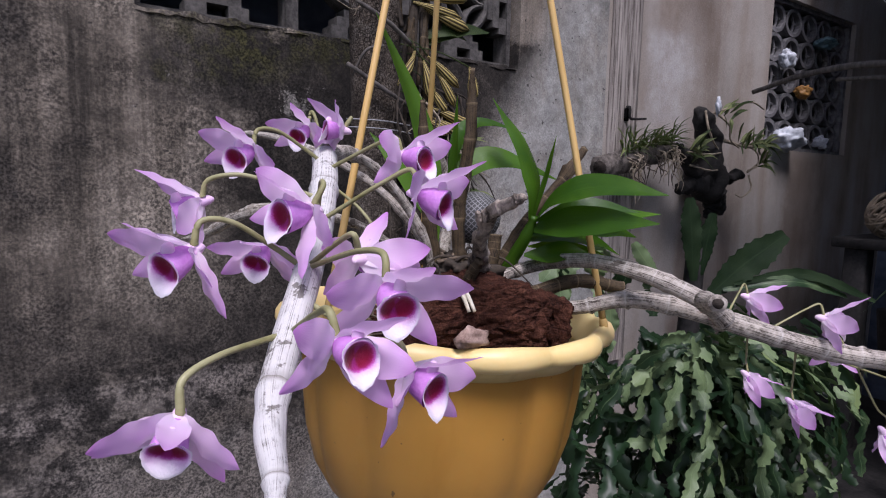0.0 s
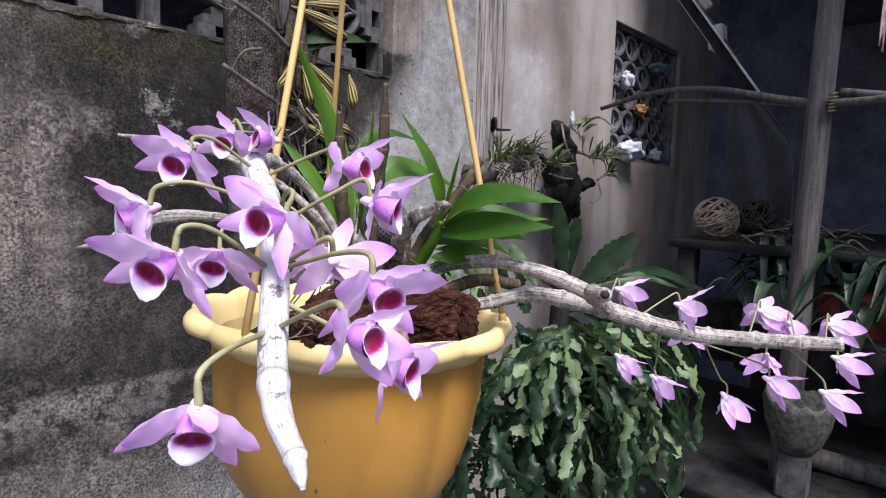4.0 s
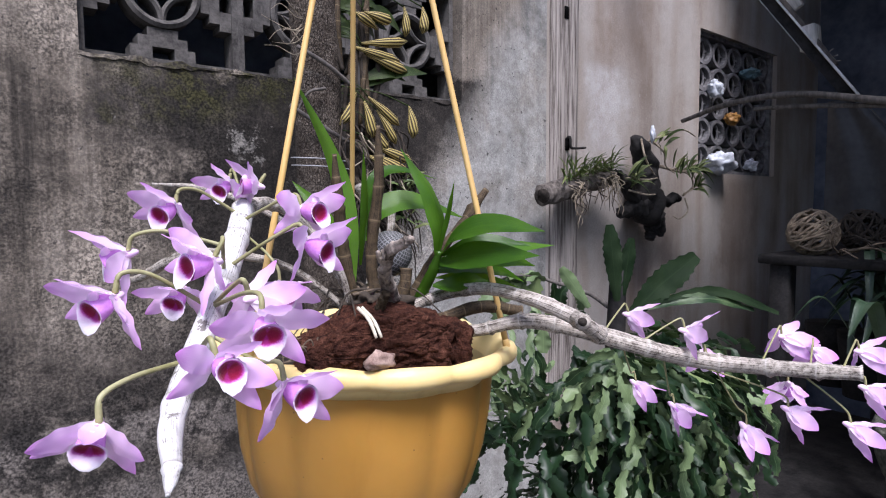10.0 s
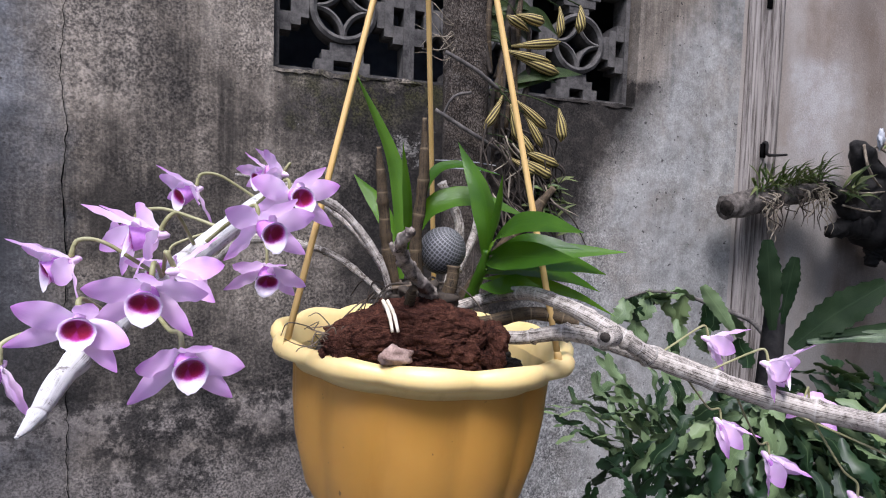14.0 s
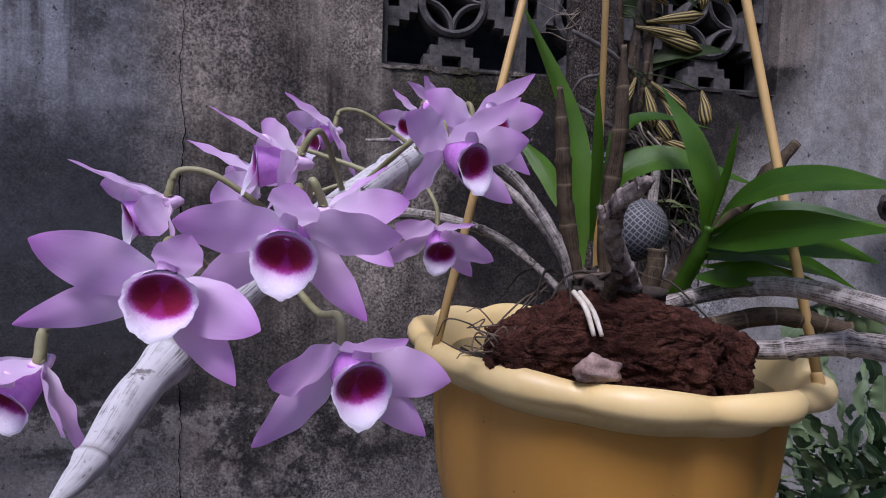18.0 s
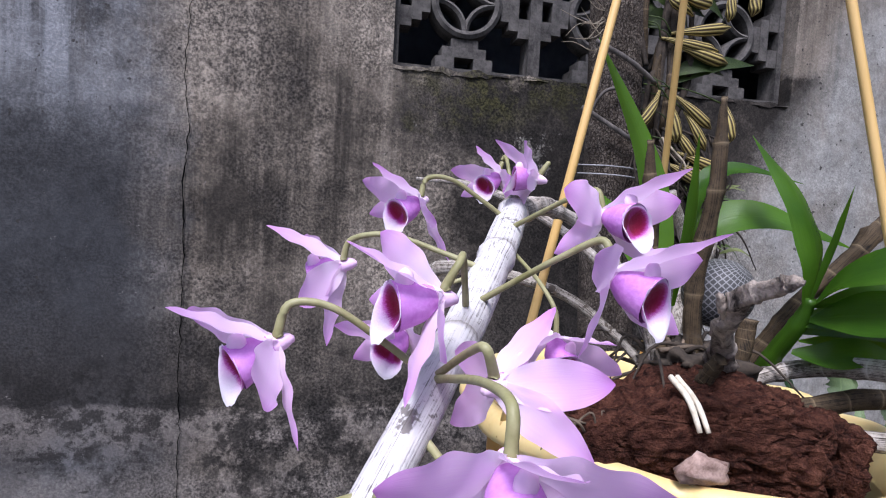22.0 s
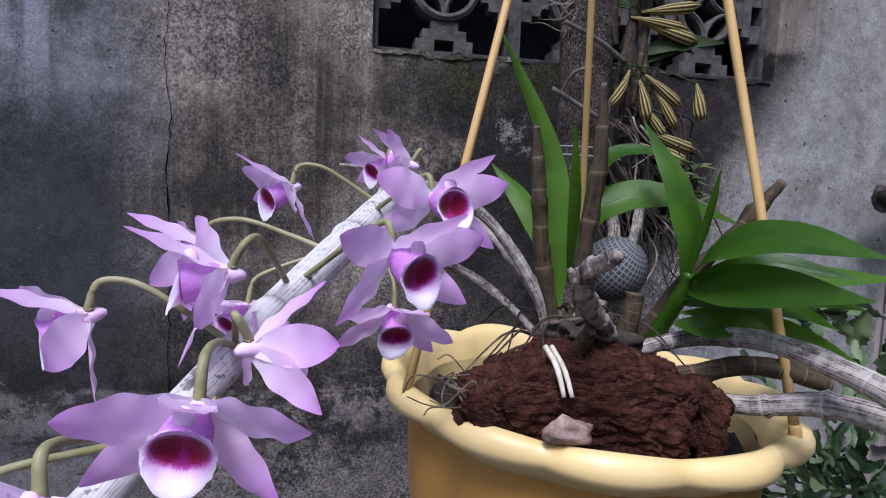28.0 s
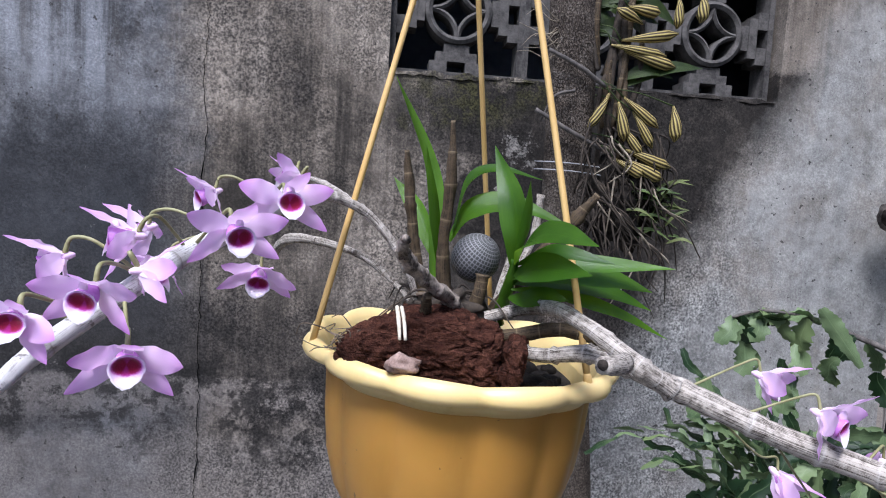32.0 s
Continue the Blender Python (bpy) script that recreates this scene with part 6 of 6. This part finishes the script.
for c, cnt in ((0.30, 10), (0.38, 18), (0.46, 14), (0.55, 14), (0.64, 14), (0.74, 18), (0.86, 18), (0.95, 12)):
    for k in range(cnt):
        b0 = on_log(c + tg.uniform(-0.04, 0.04)) + Vector((0, tg.uniform(-0.02, 0.02), 0.032))
        L = tg.uniform(0.04, 0.15)
        d = Vector((tg.uniform(-1.0, 1.0), -tg.uniform(0.0, 0.8), tg.uniform(-0.1, 1.0))).normalized() * L
        leaf(b0, b0 + d * 0.55 + Vector((0, 0, 0.012)), b0 + d + Vector((0, -0.01, -0.012)), tg.uniform(0.004, 0.0065), (1, 0.3, 0), 0.3, 9, M_LOGTUFT if k % 3 else M_TUFT, log, "grassy_leaf", seed=k)
for k in range(46):
    s = tg.choice((0.24, 0.30, 0.36, 0.42, 0.46, 0.62, 0.68, 0.80, 0.85, 0.88, 0.92)) + tg.uniform(-0.03, 0.03)
    p0 = on_log(s) + Vector((0, -0.035, tg.uniform(-0.02, 0.03)))
    L = tg.uniform(0.03, 0.15)
    p3 = p0 + Vector((tg.uniform(-0.05, 0.06), -tg.uniform(0, 0.03), -L))
    part("dangling_root", tube_bm([p0, p0 + Vector((tg.uniform(-0.02, 0.03), -0.020, -0.1 * L)), p0.lerp(p3, 0.45) + Vector((tg.uniform(-0.03, 0.03), -0.012, 0)), p0.lerp(p3, 0.75) + Vector((tg.uniform(-0.02, 0.02), -0.008, 0)), p3], [0.0026, 0.0024, 0.0020, 0.0015, 0.0008], 6, 18, 0.35, seed=k), M_VINE if k % 3 else M_DARKROOT, log, "thin dangling root")
drift = thing("driftwood_piece", "charred black driftwood on the wall with clinging roots", "driftwood")
for k, (pts, rad) in enumerate((
        ([(2.08, 1.19, 1.925), (2.118, 1.18, 1.875), (2.165, 1.18, 1.80), (2.155, 1.18, 1.70), (2.175, 1.18, 1.61), (2.235, 1.19, 1.54)], [0.014, 0.042, 0.050, 0.060, 0.075, 0.066, 0.040]),
        ([(2.14, 1.18, 1.62), (2.06, 1.18, 1.612), (1.965, 1.17, 1.594)], [0.055, 0.036, 0.022]),
        ([(2.22, 1.19, 1.57), (2.222, 1.18, 1.52), (2.205, 1.18, 1.472)], [0.045, 0.03, 0.02]),
        ([(2.25, 1.19, 1.58), (2.285, 1.18, 1.53), (2.30, 1.18, 1.485)], [0.045, 0.028, 0.012]),
        ([(2.20, 1.18, 1.68), (2.31, 1.17, 1.642), (2.365, 1.165, 1.66), (2.415, 1.16, 1.657)], [0.045, 0.022, 0.026, 0.012]),
        ([(2.13, 1.18, 1.66), (2.03, 1.17, 1.67), (1.985, 1.17, 1.735), (1.925, 1.17, 1.765)], [0.04, 0.02, 0.024, 0.016]))):
    part("branch" if k else "stump", tube_bm(pts, rad, 18, 44, 0.42, seed=40 + k), M_DRIFT_SHADE, drift)
for k, (pts, r) in enumerate((
        ([(2.19, 1.14, 1.80), (2.34, 1.11, 1.778), (2.47, 1.11, 1.795), (2.507, 1.12, 1.735), (2.396, 1.13, 1.672)], 0.008),
        ([(2.12, 1.15, 1.90), (2.16, 1.12, 1.92), (2.24, 1.11, 1.946), (2.34, 1.10, 1.962), (2.435, 1.10, 1.942)], 0.005),
        ([(2.08, 1.15, 1.91), (2.06, 1.12, 1.84), (2.10, 1.12, 1.79), (2.17, 1.13, 1.75)], 0.005),
        ([(1.96, 1.14, 1.74), (2.06, 1.11, 1.735), (2.16, 1.12, 1.745)], 0.005), ([(1.98, 1.14, 1.69), (2.07, 1.11, 1.672), (2.17, 1.11, 1.678)], 0.004),
        ([(2.13, 1.14, 1.91), (2.19, 1.11, 1.86), (2.21, 1.11, 1.80), (2.28, 1.11, 1.77)], 0.005), ([(2.41, 1.13, 1.66), (2.40, 1.11, 1.60), (2.35, 1.12, 1.565), (2.30, 1.12, 1.575)], 0.004),
        ([(2.30, 1.12, 1.79), (2.40, 1.10, 1.76), (2.42, 1.10, 1.70), (2.36, 1.11, 1.68)], 0.004), ([(2.44, 1.12, 1.80), (2.45, 1.10, 1.74), (2.50, 1.10, 1.70)], 0.003))):
    part("clinging_root", tube_bm(pts, [r, r * 0.9, r * 0.6], 7, 34, 0.35, seed=70 + k), M_VINE, drift, "pale clinging root")
for c, cnt in (((2.17, 1.12, 1.90), 9), ((2.30, 1.11, 1.785), 9), ((2.37, 1.10, 1.785), 12), ((2.45, 1.10, 1.79), 9), ((2.46, 1.10, 1.71), 10), ((2.0, 1.12, 1.72), 7), ((1.96, 1.12, 1.75), 8)):
    for k in range(cnt):
        p0 = Vector(c) + Vector((tg.uniform(-0.03, 0.03), tg.uniform(-0.02, 0.02), tg.uniform(-0.02, 0.02)))
        d = Vector((tg.uniform(-0.4, 1.0), -tg.uniform(0.0, 0.5), tg.uniform(-0.4, 0.9))).normalized() * tg.uniform(0.05, 0.11)
        leaf(p0, p0 + d * 0.5 + Vector((0, 0, 0.012)), p0 + d, tg.uniform(0.006, 0.009), (0.3, 0.5, 0.7), 0.3, 9, M_TREELEAF if k % 2 else M_TUFT, drift, "pointed_leaf", seed=k)
part("husk", lump_bm((2.135, 1.13, 1.935), (0.014, 0.010, 0.036), 3, 0.5), M_BAG, drift, "papery white husk")

# ---- bits of wrapping caught in the lattice ----
for nm, c, s, mt, lb in (("plastic_bag", (2.95, 1.245, 1.85), (0.10, 0.06, 0.055), M_BAG, "crumpled white plastic bag stuck in the lattice"), ("plastic_scrap", (2.97, 1.285, 2.25), (0.032, 0.035, 0.045), M_BAG, "crumpled white plastic scrap stuck in the lattice"), ("plastic_scrap", (3.42, 1.285, 1.86), (0.034, 0.034, 0.032), M_BAG, "crumpled white plastic scrap stuck in the lattice"),
                          ("orange_wrapper", (3.17, 1.285, 2.11), (0.042, 0.04, 0.034), M_ORANGE, "crumpled orange wrapper stuck in the lattice"), ("teal_wrapper", (3.36, 1.285, 2.38), (0.055, 0.05, 0.03), M_BLUE, "crumpled teal wrapper stuck in the lattice")):
    tagged(finish(nm, lump_bm(c, s, c[0] * 7, 0.48, 1.7, 4), mt), lb, "litter")

# ---- the shed's timber, tin and clutter ----
post = thing("shed_post", "weathered grey timber shed post", "post")
part("post", tube_bm([(1.74, 0.13, 0.0), (1.735, 0.125, 1.0), (1.745, 0.12, 1.7), (1.77, 0.11, 2.70)], [0.037, 0.035, 0.032, 0.031], 16, 60, 0.12, seed=51), M_POST, post)
for k in range(6):
    z = 1.850 + 0.009 * k
    part("lashing", tube_bm([(1.70, 0.09, z), (1.735, 0.078, z + 0.006), (1.775, 0.10, z)], [0.004, 0.004], 5, 8, 0.2, seed=k), M_ROOT, post, "frayed lashing")
for k, (pts, r, lb) in enumerate((([(2.02, 0.93, 1.955), (1.95, 0.70, 1.985), (1.86, 0.45, 1.965), (1.72, 0.07, 1.875), (1.60, -0.35, 1.90)], 0.013, "grey pole lashed across the post"), ([(1.93, 0.62, 1.95), (1.86, 0.42, 1.925), (1.735, 0.07, 1.865)], 0.009, "thin grey stick"), ([(1.735, 0.07, 1.905), (1.66, -0.15, 1.86), (1.60, -0.4, 1.865)], 0.016, "crooked grey branch"))):
    tg2 = thing("cross_pole", "long grey timber pole lashed across the shed post", "pole", "cross poles")
    part("pole", tube_bm(pts, [r * 0.65, r * 0.8, r * 0.75], 12, 40, 0.2, seed=60 + k), M_POST, tg2)
tin = thing("tin_gutter", "sloping dark tin gutter, its folded edge paled as a highlight", "gutter")
A, B = Vector((2.05, 1.079, 3.0)), Vector((2.04, 0.345, 1.958))
bm = bmesh.new()
across = Vector((0.0, 0.034, -0.016))
for k in range(13):
    p = A.lerp(B, k / 12)
    for f in range(6):
        bm.verts.new(p + across * (f / 5) + Vector((0.012 * math.sin(f / 5 * math.pi), 0, 0.002 * math.sin(k * 1.7 + f))))
bm.verts.ensure_lookup_table()
for k in range(12):
    for f in range(5):
        bm.faces.new([bm.verts[q] for q in (k * 6 + f, k * 6 + f + 1, k * 6 + f + 7, k * 6 + f + 6)])
part("trough", bm, M_DRIFT_SHADE, tin, "near-black trough")
# the bright line along this edge comes from its pale colour
part("edge", tube_bm([A, A.lerp(B, 0.5) + Vector((-0.002, 0, 0.003)), B], [0.0028, 0.0032, 0.0042], 8, 20, 0.15), M_TIN, tin, "folded tin edge with its highlight in the colour")
part("edge", tube_bm([A + across, (A + across).lerp(B + across, 0.5), A.lerp(B, 0.80) + across], [0.0016, 0.0016], 6, 16, 0.15), M_WIRE, tin, "thin worn edge")
# timber ends above the gutter, sky light put into their pale colour; a plastic sheet hung below it
ends = thing("rafter_ends", "weathered rafter ends above the shed gutter, paled as if skylit", "rafters")
q = part("rafter", box_bm((-0.012, -0.036, -0.17), (0.012, 0.036, 0.17), 0.003), M_PLANK, ends)
q.matrix_basis = pose(2.30, 0.735, 2.50, -31, 0, 0)
q = part("block", box_bm((-0.03, -0.028, -0.046), (0.03, 0.028, 0.046), 0.003), M_PLANK, ends)
q.matrix_basis = pose(2.30, 0.590, 2.240, -6, 0, 0)
part("beam", tube_bm([(2.055, 1.085, 3.0), (2.18, 0.97, 2.82), (2.27, 0.84, 2.62), (2.285, 0.69, 2.40), (2.29, 0.555, 2.20), (2.28, 0.50, 2.12)], [0.016, 0.014], 8, 20, 0.15), M_POST, ends, "dark beam under the rafter ends")
for k, (dy, dz) in enumerate(((-0.06, 0.01), (-0.07, -0.012), (-0.045, 0.035))):
    part("splinter", tube_bm([(2.29, 0.555, 2.150), (2.29, 0.555 + dy * 0.5, 2.150 + dz * 0.6), (2.29, 0.555 + dy, 2.150 + dz)], [0.0035, 0.002], 5, 6), M_BOARD, ends)
sheet = thing("plastic_sheet", "dim grey plastic sheet hanging over the shed shelf", "sheet")
bm = bmesh.new()
for k in range(15):
    f = k / 14
    z = 1.4635 + 0.56 * f
    right = 0.312 + 0.02 * max(0.0, f - 0.3) + 0.15 * max(0.0, f - 0.62) / 0.38
    for c in range(11):
        y = 0.58 + (right - 0.58) * c / 10
        bm.verts.new((2.46 + 0.010 * math.sin(c * 1.1 + f * 2) + 0.006 * noise.noise(Vector((c * 0.7, f * 6, 3))), y, z))
bm.verts.ensure_lookup_table()
for k in range(14):
    for c in range(10):
        bm.faces.new([bm.verts[q] for q in (k * 11 + c, k * 11 + c + 1, k * 11 + c + 12, k * 11 + c + 11)])
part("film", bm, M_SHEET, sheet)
part("hem", tube_bm([(2.455, 0.310, 1.466), (2.455, 0.313, 1.64), (2.452, 0.335, 1.83), (2.452, 0.40, 1.93), (2.455, 0.47, 2.022)], [0.0015, 0.0022, 0.0015], 6, 24, 0.3), M_POST, sheet, "worn pale hem")

rope = thing("hanging_rope", "frayed faded pink rope hanging from the shed roof", "rope")
for k in range(6):
    o = Vector((random.Random(k).uniform(-0.012, 0.012), random.Random(k + 9).uniform(-0.012, 0.012), 0))
    part("strand", tube_bm([Vector((1.62, -0.02, 2.66)), Vector((1.62, -0.02, 2.2)) + o, Vector((1.625, -0.02, 1.98 + 0.01 * k)) + o * 1.6], [0.003, 0.003, 0.002], 5, 14, 0.2, seed=k), M_ROPE, rope)


def wicker_ball(c, R, seed, label, mat):
    ob = thing("wicker_ball", label, "wicker ball", "wicker balls")
    rd = random.Random(seed)
    for k in range(26):
        ax = Vector((rd.uniform(-1, 1), rd.uniform(-1, 1), rd.uniform(-1, 1))).normalized()
        u = ax.orthogonal().normalized()
        w = ax.cross(u)
        off = rd.uniform(-0.45, 0.45)
        rr2 = R * math.sqrt(1 - off * off) * rd.uniform(0.95, 1.04)
        pts = [Vector(c) + ax * off * R + (u * math.cos(t) + w * math.sin(t)) * rr2 for t in [i * 2 * math.pi / 10 for i in range(11)]]
        part("strand", tube_bm(pts, [0.0045, 0.0045], 5, 28, caps=False), mat, ob)
    return ob


wicker_ball((1.95, 0.435, 1.535), 0.072, 1, "dry wicker ball of woven twigs in the shed", M_WICKER)
wicker_ball((2.3, 0.40, 1.533), 0.07, 2, "dark wicker ball of woven twigs in the shed", M_DARKROOT)
# shelf timber coloured near black in place of the deep shade
shelf = thing("shed_shelf", "rough timber shelf, blackened for the shed's shade, loaded with clutter", "shelf")
part("plank", box_bm((1.85, -0.9, 1.433), (3.1, 0.56, 1.463), 0.004), M_DRIFT_SHADE, shelf)
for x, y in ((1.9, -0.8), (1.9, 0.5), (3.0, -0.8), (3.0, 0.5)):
    part("leg", box_bm((x - 0.03, y - 0.03, 0), (x + 0.03, y + 0.03, 1.433), 0.004), M_DRIFT_SHADE, shelf)
twigs = thing("twig_pile", "loose pile of dry brown twigs on the shed shelf", "twigs")
tw = random.Random(77)
for k in range(40):
    p0 = Vector((tw.uniform(1.88, 2.15), tw.uniform(0.05, 0.36), 1.468 + tw.uniform(0, 0.03)))
    a, L = tw.uniform(0, 6.28), tw.uniform(0.08, 0.22)
    p3 = p0 + Vector((math.cos(a) * L * 0.5, math.sin(a) * L * 0.7, tw.uniform(-0.02, 0.07) - (0.06 if k % 3 == 0 else 0)))
    p3.z = max(p3.z, 1.467)
    part("twig", tube_bm([p0, p0.lerp(p3, 0.5) + Vector((tw.uniform(-0.02, 0.02), tw.uniform(-0.02, 0.02), tw.uniform(0.0, 0.03))), p3], [0.0035, 0.003, 0.002], 5, 8, 0.3, seed=k), M_ROOT if k % 2 else M_DARKROOT, twigs)
strap = thing("strap_leaf_plants", "dark green strap-leaved plants crowding the shed", "plant")
ts = random.Random(31)
for k in range(110):
    b0 = Vector((ts.uniform(1.55, 2.3), ts.uniform(-0.55, 0.30), 1.16 + ts.uniform(0, 0.18)))
    a = ts.uniform(0, 6.28)
    L = ts.uniform(0.18, 0.34)
    tipv = b0 + Vector((math.cos(a) * L * 0.75, math.sin(a) * L * 0.75, L * ts.uniform(-0.2, 0.55)))
    leaf(b0, b0.lerp(tipv, 0.5) + Vector((0, 0, L * 0.45)), tipv, ts.uniform(0.012, 0.02), (-math.sin(a), math.cos(a), 0), 0.25, 14, M_STRAP, strap, "strap_leaf", seed=k)
for k in range(8):
    x, y = 1.6 + 0.09 * k, -0.45 + 0.13 * k
    part("pot", tube_bm([(x, y, 0.98), (x, y, 1.2)], [0.06, 0.085], 16, 6), M_DRIFT_SHADE, strap, "dark plant pot")
# bench top and legs blackened: the shed's darkness is in their colour
bench = thing("plant_bench", "timber plant bench, blackened for the shed's shade, with a grey block", "bench")
part("top", box_bm((1.45, -0.9, 0.775), (2.5, 0.75, 0.80), 0.005), M_DRIFT_SHADE, bench)
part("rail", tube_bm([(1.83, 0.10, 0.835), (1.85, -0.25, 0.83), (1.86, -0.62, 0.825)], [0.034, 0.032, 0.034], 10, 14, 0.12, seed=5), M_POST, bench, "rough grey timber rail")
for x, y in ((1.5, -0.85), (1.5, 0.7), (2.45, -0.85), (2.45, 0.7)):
    part("leg", box_bm((x - 0.03, y - 0.03, 0), (x + 0.03, y + 0.03, 0.775), 0.004), M_DRIFT_SHADE, bench)
block = tagged(finish("concrete_block", box_bm((1.563, 0.038, 0.80), (1.637, 0.112, 0.93), 0.006, 2), M_BLOCK, smooth=False), "grey concrete block under the stone bowl", "block")
bowl = thing("stone_bowl", "rough mossy stone planter bowl", "planter")
bm = bmesh.new()
prof = [(0.002, 0.0), (0.05, 0.0), (0.075, 0.03), (0.095, 0.08), (0.105, 0.13), (0.108, 0.15), (0.095, 0.152), (0.085, 0.12), (0.002, 0.11)]
rings = []
for r, z in prof:
    rings.append([bm.verts.new((r * (1 + 0.15 * noise.noise(Vector((math.cos(t) * 2, math.sin(t) * 2, z * 20)))) * math.cos(t), r * math.sin(t), z + (0.02 * noise.noise(Vector((math.cos(t) * 3, math.sin(t) * 3, 9))) if z > 0.1 else 0))) for t in [2 * math.pi * j / 32 for j in range(32)]])
for a, b in zip(rings, rings[1:]):
    for j in range(32):
        bm.faces.new((a[j], a[(j + 1) % 32], b[(j + 1) % 32], b[j]))
q = part("bowl", bm, M_STONE, bowl)
q.matrix_basis = pose(1.60, 0.075, 0.93) @ Matrix.Diagonal((0.82, 0.82, 0.97, 1.0))
tagged(finish("red_bucket", tube_bm([(2.05, 0.02, 1.15), (2.05, 0.02, 1.33)], [0.09, 0.11], 20, 6), M_RED), "dull red plastic bucket in the shed", "bucket")

drum = thing("white_planter", "tall white plastic planter holding the tree trunk", "planter")
bm = bmesh.new()
rings = [[bm.verts.new((r * math.cos(2 * math.pi * j / 40), r * math.sin(2 * math.pi * j / 40), z)) for j in range(40)] for r, z in ((0.002, 0.004), (0.078, 0.0), (0.08, 0.02), (0.084, 0.79), (0.090, 0.795), (0.091, 0.828), (0.087, 0.835), (0.080, 0.82), (0.078, 0.02), (0.002, 0.015))]
for a, b in zip(rings, rings[1:]):
    for j in range(40):
        bm.faces.new((a[j], a[(j + 1) % 40], b[(j + 1) % 40], b[j]))
q = part("body", bm, M_BUCKET, drum)
q.matrix_basis = pose(0.492, 0.862, 0)
